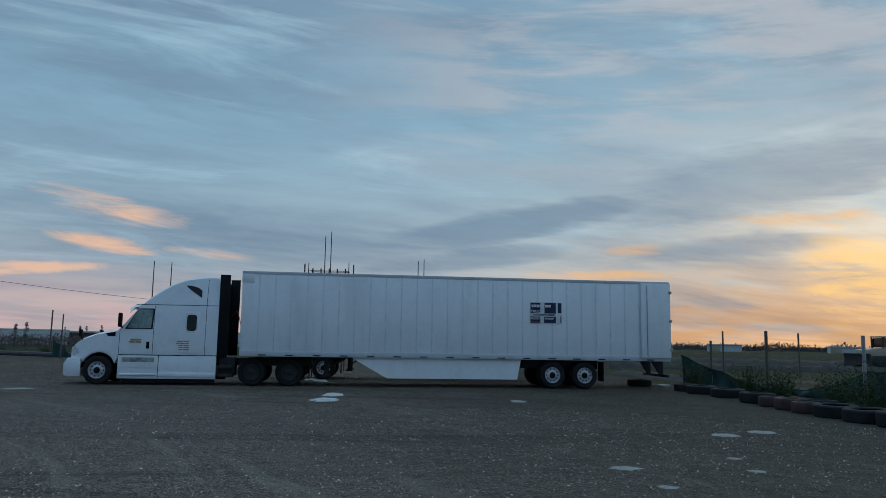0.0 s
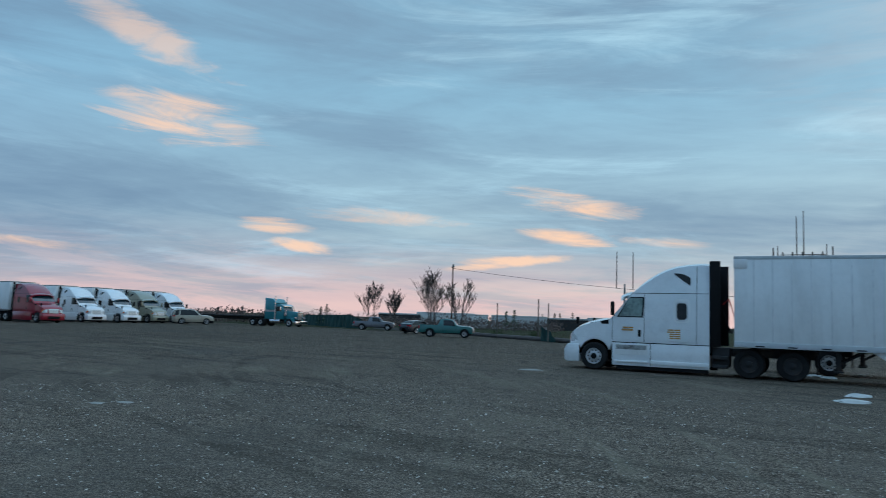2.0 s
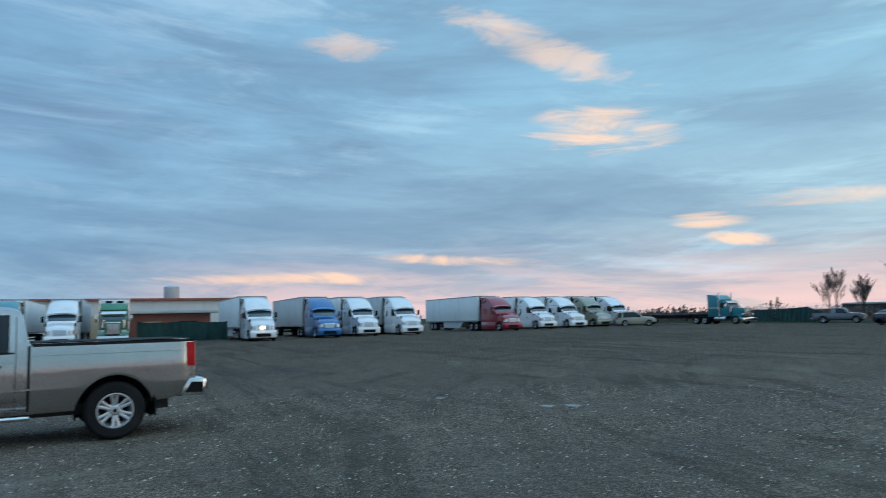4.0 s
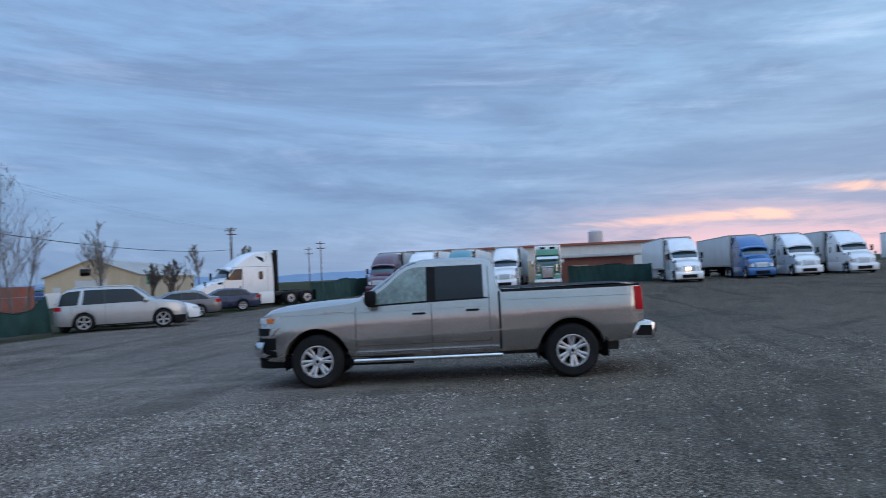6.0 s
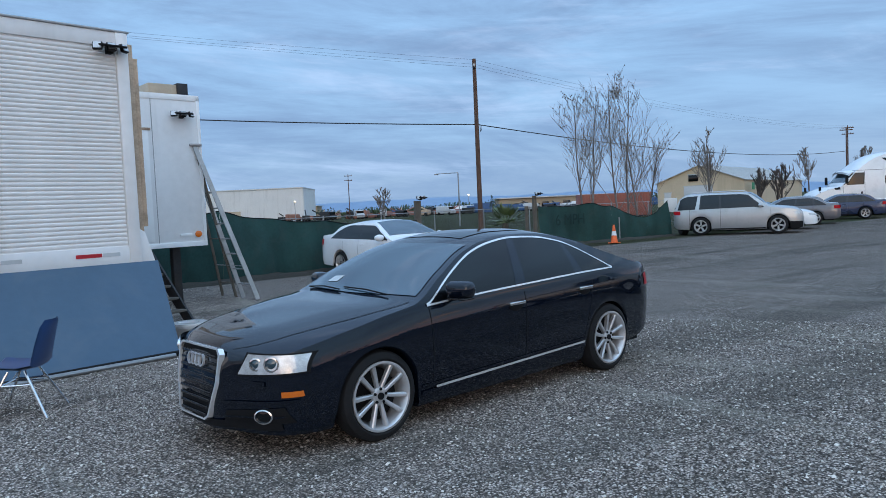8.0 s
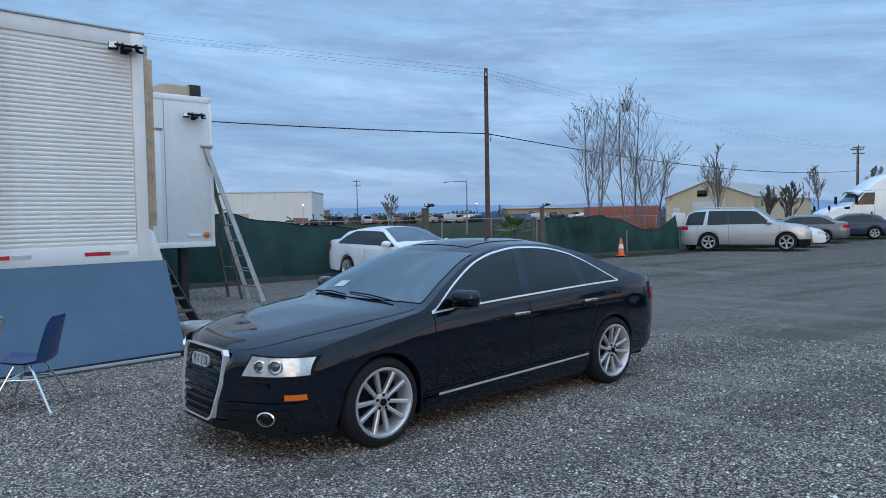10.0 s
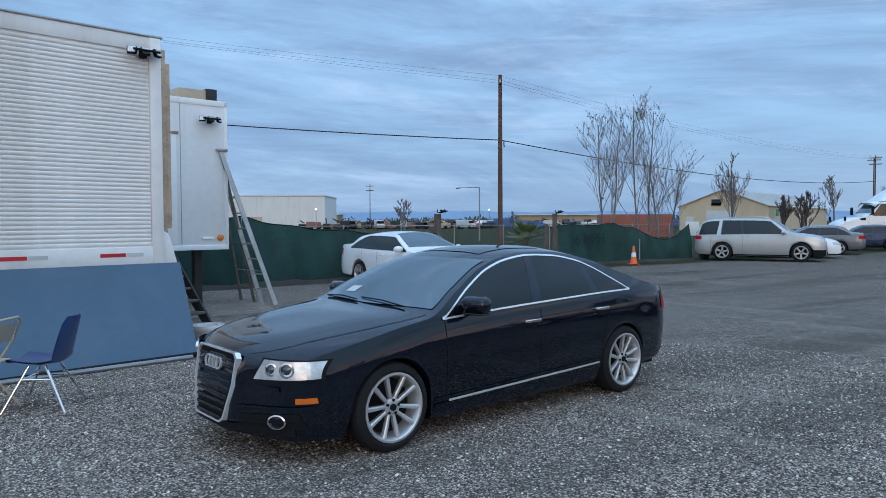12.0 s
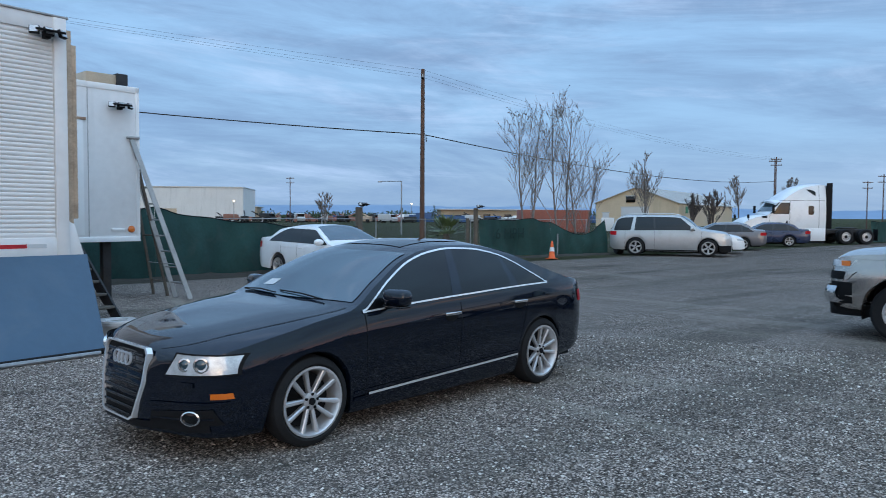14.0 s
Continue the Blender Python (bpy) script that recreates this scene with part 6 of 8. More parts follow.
        for x0, x1, z0, z1 in ((-11.62, -11.18, 2.80, 3.20), (-11.02, -10.64, 2.80, 3.20), (-11.84, -11.70, 2.82, 3.20), (-11.62, -11.16, 2.44, 2.68), (-11.02, -10.64, 2.44, 2.68), (-11.84, -11.80, 2.46, 2.70)):
            part("printed_block", boxed(x0, x1, W + 0.022, W + 0.026, z0, z1), NAVY, st)
        part("printed_bars", bars(bmesh.new(), -11.60, 2.71, 0.90, 0.07, 2, W + 0.024, 0.9, 9), NAVY, st)
        part("pale_bars", bars(bmesh.new(), -10.99, 3.00, 0.32, 0.15, 1, W + 0.028, 0.9, 10), WHITEPRINT, st)
        part("pale_bars", bars(bmesh.new(), -11.42, 3.00, 0.22, 0.15, 1, W + 0.028, 0.9, 11), WHITEPRINT, st)
        words("TRUCK", pose(-10.65, W + 0.028, 2.83, 90, 0, 180), 0.135, WHITEPRINT, st)
        words("TRUCK PA", pose(-10.65, W + 0.028, 2.575, 90, 0, 180), 0.095, WHITEPRINT, st)
        words("AVAILAB", pose(-11.18, W + 0.028, 2.575, 90, 0, 180), 0.095, WHITEPRINT, st)
        part("printed_strip", boxed(-11.0, -10.66, W + 0.022, W + 0.028, 2.46, 2.50), REDPRINT, st)
        part("front_corner", boxed(-0.42, 0.012, W - 0.01, W + 0.014, 3.70, H - 0.08, 0.004), OLDSHEET, v, "scuffed front corner plate")
    elif reefer:
        part("cooling_unit", boxed(0.0, 0.45, -0.95, 0.95, 2.2, 3.95, 0.06), SHEET, v)
        for s in (1, -1):
            part("cooling_grille", boxed(0.445, 0.47, min(s * 0.20, s * 0.75), max(s * 0.20, s * 0.75), 3.45, 3.88, 0.01), PLASTIC, v)
    return v

# ---- ground ----
bm = bmesh.new()
bmesh.ops.create_grid(bm, x_segments=8, y_segments=8, size=4200)
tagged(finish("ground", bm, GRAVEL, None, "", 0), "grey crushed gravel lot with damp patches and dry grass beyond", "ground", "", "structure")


def at(x, y, rz=0.0, z=0.0):
    return pose(x, y, z, 0, 0, rz)


# ---- the white lorry ----
aero_tractor(at(-11.85, 25.35, 185), "white sleeper road tractor with scuffed side skirt, hitched to a trailer", WHITE, True, tandem=(-5.32, -6.65), squeeze=0.94)
box_trailer(at(-6.95, 25.55, 185), "white dry van trailer with a torn sticker and open rear door", SHEET, 16.15, True, wheels_at=-11.5)
# a second trailer parked out of sight behind it shows its wheels under the first
box_trailer(at(-6.5, 30.6, 182), "white trailer parked behind the near one", SHEET, 13.5, False, False, False, -0.75)

# ---- parked cars ----
black_sedan(at(-5.12, -7.05, 6.3))
pewter_pickup(at(-14.48, -5.05, -82.3))
plain_car(at(-31.95, -18.15, 119), "suv_car", "silver SUV with roof rails parked by the fence", SILVER, 5.1, 3.02, 0.98, 1.80, 1.16, 0.95, -0.32, -1.12, 1.2, style="suv", r=0.385)
plain_car(at(-12.74, -16.18, 94.7), "white_sedan", "white sedan parked beside the green fence screen", WHITE, 4.9, 2.83, 0.93, 1.45, 0.98, deck=1.12)
plain_car(at(-35.0, -19.1, 119), "white_coupe", "white coupe with dark grille parked behind the SUV", WHITE, 4.78, 2.72, 0.95, 1.38, 0.98)
plain_car(at(-38.1, -22.9, -61), "grey_sedan", "dark grey sedan seen from its rear quarter", GREYPAINT)
plain_car(at(-45.0, -23.6, -61), "blue_sedan", "dark blue sedan seen from its rear quarter", BLUECAR)
aero_tractor(at(-49.5, -25.0, -40), "white bobtail road tractor parked behind the cars", WHITE)

# ---- the far row of lorries ----
ROW = [
    ("white", WHITE, -66.3, 9.8, SHEET), ("blue", BLUE, -69.6, 16.5, GREYSHEET), ("white", WHITE, -71.0, 20.8, SHEET), ("white", WHITE, -71.6, 25.6, GREYSHEET),
    ("red", RED, -73.2, 38.1, SHEET), ("white", WHITE, -77.5, 45.3, SHEET), ("white", WHITE, -78.0, 50.0, SHEET), ("khaki", KHAKI, -79, 54.6, GREYSHEET), ("white", WHITE, -80.5, 59.5, SHEET),
    ("white", WHITE, -68.5, -6.0, GREYSHEET), ("teal", TEAL, -68.5, -10.4, SHEET), ("white", WHITE, -67.6, -14.0, SHEET), ("maroon", MAROON, -66.7, -17.4, GREYSHEET),
]
for word, mt, x, y, sheet in ROW:
    far = aero_tractor(at(x - 1.2, y, 0), "%s sleeper road tractor in the far row" % word, mt, False)
    box_trailer(at(x - 6.4, y, 0), "pale van trailer coupled to the %s tractor" % word, sheet, 16.15, False, word in ("teal", "maroon"), word in ("red", "white"))
classic_tractor(at(-70.8, -2.1, 0), "green square-nosed road tractor with chrome grille", GREEN, WHITEPRINT)
box_trailer(at(-75.4, -2.1, 0), "white refrigerated trailer behind the green tractor", SHEET, 16.15, False, True)
lamp = solid("lorry_lamp", boxed(-66.28, -66.2, 9.5, 9.9, 1.05, 1.30, 0.02), LAMPGLOW, "lit amber-white lamp on the grille of a white tractor", "lamp")

classic_tractor(at(-69.8, 68.0, 6), "teal square-nosed road tractor with chrome stacks and a flatbed", TEAL, BRUSHED)


def flatbed(m):
    v = thing("flatbed_trailer", m, "low black flatbed trailer coupled to the teal tractor", "trailer")
    part("deck", boxed(-14.5, 0, -1.25, 1.25, 1.15, 1.32, 0.02), STEELBLACK, v)
    part("beam", prismed([(-14.3, 0.85), (-3.2, 0.75), (-2.6, 1.0), (0, 1.0), (0, 1.15), (-14.3, 1.15)], -0.5, 0.5), STEELBLACK, v)
    for s in (1, -1):
        for x in (-11.0, -12.3):
            wheel(v, x, s * 1.1, 0.48, 0.28, 0.28, "disc", s < 0)
        part("landing_leg", boxed(-3.6, -3.45, s * 0.6 - 0.06, s * 0.6 + 0.06, 0.4, 1.0), STEELBLACK, v)


flatbed(at(-74.2, 67.5, 6))
plain_car(at(-77.0, 59.6, 60), "tan_suv", "tan SUV parked among the lorries with its tail lights on", TAN, 5.0, 2.95, 0.95, 1.85, 1.15, 0.95, -0.6, -1.5, 1.2, style="suv", r=0.37)
old_pickup(at(-36.6, 56.3, 27), "teal green pickup parked by the far fence", GREENCAR)
plain_car(at(-46.5, 64.9, 80), "dark_sedan", "dark sedan parked by the far fence", DARKCAR, 4.7, 2.7, 0.9, 1.44, 0.96)
old_pickup(at(-57.0, 71.5, 30), "grey small pickup parked by the far fence", GREYPAINT)


# ---- the old trailers used as sheds ----
def corrugated_shed():
    v = thing("corrugated_shed_trailer", at(-4.98, -12.16, 11), "old white horizontally ribbed trailer with rusty corner post", "trailer")
    L, z0, z1 = 14.0, 1.12, 4.24
    part("body", boxed(0.03, L, -2.55, -0.02, z0, z1 - 0.02), OLDSHEET, v)
    n, pitch = 46, (z1 - 0.22 - (z0 + 0.26)) / 46
    me = None
    for k in range(n):
        z = z0 + 0.26 + k * pitch
        if me is None:
            bm = bmesh.new()
            prof = [(0.0, 0.0), (0.016, pitch * 0.22), (0.020, pitch * 0.5), (0.016, pitch * 0.78), (0.0, pitch * 0.97)]
            a = [bm.verts.new((0.14, y, zz)) for y, zz in prof]
            b = [bm.verts.new((L, y, zz)) for y, zz in prof]
            for j in range(4):
                bm.faces.new((a[j], b[j], b[j + 1], a[j + 1]))
            me = part("rib", bm, OLDSHEET, v).data
            v.children[-1].matrix_basis = Matrix.Translation((0, -0.02, z))
        else:
            share("rib", me, v, Matrix.Translation((0, -0.02, z)))
    part("top_rail", boxed(0.0, L, -0.03, 0.012, z1 - 0.2, z1, 0.01), OLDSHEET, v)
    part("roof_lip", boxed(-0.06, L, -2.56, 0.03, z1, z1 + 0.03, 0.008), BRUSHED, v)
    part("bottom_rail", boxed(0.0, L, -0.03, 0.014, z0 - 0.02, z0 + 0.25, 0.01), OLDSHEET, v)
    part("corner_post", boxed(-0.03, 0.13, -0.10, 0.03, z0, z1, 0.012), OLDSHEET, v)
    part("rusty_door_edge", boxed(-0.13, -0.03, -0.24, -0.06, z0 + 0.28, z1 - 0.12, 0.012), RUST, v, "rust-streaked door edge")
    part("door_track", boxed(-0.20, -0.13, -0.16, -0.08, z0 + 0.5, z1 - 0.3, 0.01), RUST, v)
    part("corner_casting", prismed([(-0.26, z0 - 0.06), (0.0, z0 - 0.06), (0.0, z0 + 0.5), (-0.12, z0 + 0.42)], -0.16, -0.02, 0.01), OLDSHEET, v)
    for x in (0.50, 1.70, 2.90, 4.10, 5.30, 6.50):
        t = part("reflector_strip", boxed(x, x + 0.33, 0.014, 0.018, z0 + 0.12, z0 + 0.17), REDTAPE, v)
        part("white_strip", boxed(x - 0.24, x - 0.01, 0.014, 0.018, z0 + 0.12, z0 + 0.17), GREYSHEET, t)
    part("patched_panel", boxed(2.2, 2.5, 0.001, 0.006, z0 + 0.68, z0 + 1.3), WHITEPRINT, v)
    part("undercarriage", boxed(2.0, 9.0, -1.9, -0.6, 0.55, 1.1, 0.03), STEELBLACK, v)
    for x in (1.1, 11.5):
        for y in (-0.5, -2.1):
            part("support_leg", boxed(x - 0.09, x + 0.09, y - 0.09, y + 0.09, 0.0, 1.12, 0.01), STEELBLACK, v)
    for x in (7.5, 8.8):
        for y in (-0.25, -2.3):
            wheel(v, x, y, 0.5, 0.29, 0.28, "drive", y < -1)
    return v


def flood_light(m, label):
    """A small solar flood light with three heads."""
    v = thing("flood_light", m, label, "security light", "solar flood lights")
    part("bracket", boxed(-0.04, 0.04, 0.0, 0.10, -0.05, 0.05, 0.008), PLASTIC, v)
    part("solar_panel", boxed(-0.17, 0.17, 0.02, 0.22, 0.06, 0.09, 0.008, pose(0, 0, 0, -14)), PLASTIC, v)
    for k, (x, rz) in enumerate(((-0.12, -30), (0.0, 0), (0.12, 30))):
        hd = part("lamp_head", boxed(-0.062, 0.062, 0.08, 0.13, -0.06, 0.05, 0.012, pose(x, 0.02, 0, 18, 0, -rz)), PLASTIC, v)
        part("lamp_glass", boxed(-0.05, 0.05, 0.128, 0.136, -0.048, 0.038, 0.0, pose(x, 0.02, 0, 18, 0, -rz)), LENS, hd)


corrugated_shed()
flood_light(at(-4.75, -12.10, 11, 3.98), "solar flood light on the corner of the ribbed shed")


def smooth_shed():
    v = thing("smooth_shed_trailer", at(-7.24, -16.3, 8), "white smooth-sided trailer shed with a seamed side door", "trailer")
    z0, z1, L = 1.18, 4.13, 13.0
    part("body", boxed(0, L, -2.5, 0, z0, z1, 0.02), OLDSHEET, v)
    part("edge_frame", boxed(-0.012, 0.06, -0.06, 0.012, z0, z1, 0.006), SHEET, v)
    part("top_frame", boxed(-0.012, L, -0.05, 0.012, z1 - 0.10, z1 + 0.015, 0.006), SHEET, v)
    part("bottom_frame", boxed(-0.012, L, -0.05, 0.014, z0 - 0.03, z0 + 0.07, 0.006), SHEET, v)
    part("panel_seam", boxed(0.96, 0.972, -0.004, 0.006, z0 + 0.07, z1 - 0.1), BRUSHED, v)
    part("door_panel", boxed(1.05, 1.9, -0.004, 0.012, z0 + 0.1, 3.42, 0.004), SHEET, v)
    part("door_header", boxed(1.0, 1.95, 0.0, 0.02, 3.42, 3.47, 0.004), RUST, v)
    part("marker_lamp", lathe(bmesh.new(), [(0.065, 0.0), (0.065, 0.025), (0.03, 0.035)], 16, Matrix.Translation((0.17, 0.0, z0 + 0.21))), AMBER, v, "round amber marker lamp")
    part("handle", boxed(0.3, 0.55, 0.0, 0.02, z0 + 0.18, z0 + 0.23, 0.006), SHEET, v)
    part("roof_vent", boxed(0.2, 0.9, -0.8, -0.2, z1 + 0.015, z1 + 0.24, 0.01), BEIGE, v)
    part("vent_box", boxed(0.12, 0.34, -0.6, -0.16, z1 + 0.02, z1 + 0.27, 0.01), STEELBLACK, v)
    for x in (0.5, 11.0):
        for y in (-0.4, -2.1):
            part("support_leg", boxed(x - 0.08, x + 0.08, y - 0.08, y + 0.08, 0.0, z0, 0.01), STEELBLACK, v)


smooth_shed()
flood_light(at(-6.85, -16.22, 8, 3.72), "solar flood light on the smooth shed")


def blue_board():
    """A large painted sheet that leans on the shed, with a pipe at its foot."""
    v = thing("blue_board", at(-5.10, -10.93, 10), "large blue painted plywood board leaning on the shed", "board")
    t = math.atan2(1.10, 1.16)
    top = Vector((-0.29, -1.14, 1.13))
    bm = bmesh.new()
    def corner(x, q, d):
        return Vector((x + top.x * q * (1 if x < 1 else 0), top.y * q, 0.03 + (top.z - 0.03) * q)) + Vector((0, 0.70, 0.72)) * d
    for x0, x1, nm in ((-0.02, 2.42, "panel"), (2.43, 4.9, "panel")):
        bm = bmesh.new()
        vs = [bm.verts.new(corner(x, q, d)) for x in (x0, x1) for q in (0, 1) for d in (0.0, 0.018)]
        for f in ((0, 1, 3, 2), (4, 6, 7, 5), (0, 4, 5, 1), (2, 3, 7, 6), (0, 2, 6, 4), (1, 5, 7, 3)):
            bm.faces.new([vs[k] for k in f])
        bmesh.ops.recalc_face_normals(bm, faces=bm.faces)
        part(nm, bm, BOARD, v)
    tagged(solid("black_pipe", tubed([(-5.25, -10.86, 0.035), (-4.2, -10.68, 0.035), (-2.6, -10.38, 0.035), (0.6, -9.8, 0.035)], 0.035, 8), PLASTIC, "dark pipe lying along the foot of the blue board", "pipe"))
    tagged(solid("grey_pipe", tubed([(-5.0, -10.74, 0.03), (-3.6, -10.52, 0.03), (0.4, -9.8, 0.03)], 0.028, 8), GALV, "grey conduit lying along the foot of the blue board", "pipe"))


blue_board()


def shell_chair(m):
    v = thing("shell_chair", m, "blue moulded plastic chair with chrome legs on gravel", "chair")
    sect = [(0.24, 0.445, 0.19), (0.22, 0.465, 0.215), (0.10, 0.445, 0.235), (-0.05, 0.43, 0.24), (-0.17, 0.45, 0.235), (-0.225, 0.53, 0.225), (-0.26, 0.66, 0.215), (-0.30, 0.80, 0.19), (-0.325, 0.86, 0.13)]
    bm = bmesh.new()
    rows = []
    for k, (x, z, w) in enumerate(sect):
        lip = 0.03 if k < 5 else 0.02
        rows.append([(x + (0.05 * abs(2 * j / 8 - 1) ** 2 if k >= 5 else 0), (2 * j / 8 - 1) * w, z + (lip * abs(2 * j / 8 - 1) ** 2.5 if k < 5 else 0)) for j in range(9)])
    for dz in (0.0, -0.012):
        g = [[bm.verts.new((x + dz * 0.5, y, z + dz)) for x, y, z in r] for r in rows]
        for a, b in zip(g, g[1:]):
            for j in range(8):
                bm.faces.new((a[j], a[j + 1], b[j + 1], b[j]))
    part("seat_shell", bm, BLUEPLASTIC, v)
    for s in (1, -1):
        part("front_leg", tubed([(0.06, s * 0.14, 0.42), (0.26, s * 0.25, 0.012)], 0.011, 8), CHROME, v)
        part("rear_leg", tubed([(-0.08, s * 0.14, 0.42), (-0.28, s * 0.25, 0.012)], 0.011, 8), CHROME, v)
        part("side_brace", tubed([(0.12, s * 0.17, 0.30), (-0.14, s * 0.17, 0.30)], 0.008, 6), CHROME, v)
        part("book_rack", tubed([(0.10, s * 0.14, 0.36), (0.14, s * 0.10, 0.29), (-0.14, s * 0.10, 0.29), (-0.12, s * 0.14, 0.36)], 0.006, 6), CHROME, v)
    part("cross_brace", tubed([(0.12, -0.17, 0.30), (0.12, 0.17, 0.30)], 0.008, 6), CHROME, v)


def folding_chair(m):
    v = thing("folding_chair", m, "beige metal folding chair standing beside the blue chair", "chair")
    part("seat", boxed(-0.19, 0.20, -0.20, 0.20, 0.425, 0.445, 0.009), BEIGE, v)
    part("backrest", patch(bmesh.new(), lambda a, q: Vector((-0.24 - 0.04 * q + 0.035 * (2 * a - 1) ** 2, (2 * a - 1) * 0.19, 0.62 + 0.17 * q)), 8, 3), BEIGE, v)
    part("back_frame", tubed([(0.22, -0.22, 0.01), (-0.20, -0.22, 0.62), (-0.28, -0.20, 0.80), (-0.29, -0.15, 0.835), (-0.29, 0.15, 0.835), (-0.28, 0.20, 0.80), (-0.20, 0.22, 0.62), (0.22, 0.22, 0.01)], 0.012, 8), BEIGE, v)
    for s in (1, -1):
        part("rear_leg", tubed([(-0.26, s * 0.19, 0.01), (0.14, s * 0.19, 0.43)], 0.011, 8), BEIGE, v)
    part("crossbar", tubed([(-0.18, -0.19, 0.10), (-0.18, 0.19, 0.10)], 0.009, 6), BEIGE, v)
    part("crossbar", tubed([(0.16, -0.22, 0.11), (0.16, 0.22, 0.11)], 0.009, 6), BEIGE, v)


shell_chair(at(-3.22, -9.10, -28))
folding_chair(at(-2.72, -9.35, -35))


def white_tub(m):
    v = thing("plastic_tub", m, "white plastic tub standing beside the board", "tub")
    part("tub_wall", lathe(bmesh.new(), [(0.17, 0.0), (0.21, 0.18), (0.24, 0.18), (0.24, 0.21), (0.20, 0.21), (0.18, 0.08), (0.15, 0.06)], 20, pose(0, 0, 0, 90)), WHITEPRINT, v)
    part("seat_ring", lathe(bmesh.new(), [(0.25, 0.21), (0.25, 0.24), (0.15, 0.24), (0.15, 0.21)], 20, pose(0, 0, 0, 90), True), WHITE, v)


white_tub(at(-5.55, -12.0, 0))


def timber_stair():
    v = thing("timber_stair", at(-5.80, -13.72, -58), "narrow grey stair with open treads behind the shed", "stair")
    for s in (1, -1):
        part("stringer", prismed([(-0.10, 0.0), (0.10, 0.0), (0.98, 1.25), (0.80, 1.30)], s * 0.36 - 0.02, s * 0.36 + 0.02), STEELBLACK, v)
    for k in range(6):
        part("tread", boxed(0.02 + 0.15 * k, 0.24 + 0.15 * k, -0.34, 0.34, 0.16 + 0.2 * k, 0.20 + 0.2 * k, 0.006), POSTWOOD, v)


timber_stair()


def step_ladder():
    v = thing("step_ladder", at(0, 0, 0), "tall aluminium and timber step ladder standing by the shed", "ladder")
    f1, f2, t1, t2 = Vector((-8.03, -15.75, 0)), Vector((-7.93, -16.30, 0)), Vector((-7.10, -16.27, 3.15)), Vector((-7.10, -16.57, 3.15))
    b1, b2 = Vector((-7.88, -16.60, 0)), Vector((-7.78, -17.15, 0))
    def rail(a, b, w, d):
        bm = bmesh.new()
        n = (b - a).normalized()
        u = n.cross(Vector((0, 1, 0))).normalized()
        q = n.cross(u)
        vs = [bm.verts.new(p + u * sx * w + q * sy * d) for p in (a, b) for sx, sy in ((-1, -1), (1, -1), (1, 1), (-1, 1))]
        for f in ((0, 1, 2, 3), (7, 6, 5, 4), (0, 4, 5, 1), (1, 5, 6, 2), (2, 6, 7, 3), (3, 7, 4, 0)):
            bm.faces.new([vs[k] for k in f])
        bmesh.ops.recalc_face_normals(bm, faces=bm.faces)
        return bm
    part("rail", rail(f1, t1, 0.045, 0.016), BRUSHED, v)
    part("rail", rail(f2, t2, 0.045, 0.016), BRUSHED, v)
    part("rear_leg", rail(b1, t1, 0.025, 0.02), POSTWOOD, v)
    part("rear_leg", rail(b2, t2, 0.025, 0.02), POSTWOOD, v)
    for k in range(1, 10):
        q = k / 10
        part("rung", tubed([f1.lerp(t1, q), f2.lerp(t2, q)], 0.018, 6), BRUSHED, v)
    for k in (1, 4, 7):
        part("rear_bar", tubed([b1.lerp(t1, k / 10), b2.lerp(t2, k / 10)], 0.014, 6), POSTWOOD, v)
    part("top_cap", boxed(-0.14, 0.10, -0.2, 0.2, 0, 0.05, 0.01, pose(-7.10, -16.42, 3.14)), BRUSHED, v)
    for k, (a, b) in enumerate(((f1, b1), (f2, b2))):
        part("spreader", tubed([a.lerp(t1, 0.22), b.lerp(t1, 0.22)], 0.010, 6), BRUSHED, v)


step_ladder()


# ---- fences ----
def cloth_run(name, pts, h, label, sag=0.12, seed=1, foot=0.05):
    """A run of screen cloth hung between posts: it bellies, sags between them, and is doubled for thickness."""
    rnd = random.Random(seed)
    bm = bmesh.new()
    length = sum((Vector(b) - Vector(a)).length for a, b in zip(pts, pts[1:]))
    n = max(int(length * 6), 12)
    seg = [0.0]
    for a, b in zip(pts, pts[1:]):
        seg.append(seg[-1] + (Vector(b) - Vector(a)).length)
    ph = [rnd.uniform(0, 6.28) for _ in range(6)]
    def spot(u, q):
        d = u * length
        k = max(j for j in range(len(seg) - 1) if seg[j] <= d + 1e-9)
        f = (d - seg[k]) / (seg[k + 1] - seg[k])
        a, b = Vector(pts[k]), Vector(pts[k + 1])
        p = a.lerp(b, f)
        side = Vector((-(b - a).y, (b - a).x, 0)).normalized()
        hh = (h[k] + (h[k + 1] - h[k]) * f) - sag * 4 * f * (1 - f)
        fold = 0.07 * math.sin(d * 1.9 + ph[0] + 1.2 * q) + 0.06 * math.sin(d * 4.3 + ph[1] - 2 * q) + 0.03 * math.sin(d * 9 + ph[2] + q * 4) + 0.05 * math.sin(3 * q + d * 0.7 + ph[3])
        return Vector((p.x, p.y, 0)) + side * fold + Vector((0, 0, foot + (hh - foot) * q + 0.02 * math.sin(d * 3.7 + ph[4]) * q))
    bm.free()
    v = thing(name, Matrix(), label, "fence screen", "fence screens")
    for k in range(len(seg) - 1):
        u0, u1 = seg[k] / length, seg[k + 1] / length
        part("cloth_panel", patch(bmesh.new(), lambda a, q: spot(u0 + (u1 - u0) * a * 0.9999, q), max(int((seg[k + 1] - seg[k]) * 7), 6), 10), SCREEN, v, smooth=60)
    part("top_hem", tubed([spot(k / n * 0.9999, 1.0) for k in range(n + 1)], 0.014, 5), PLASTIC, v)
    return v


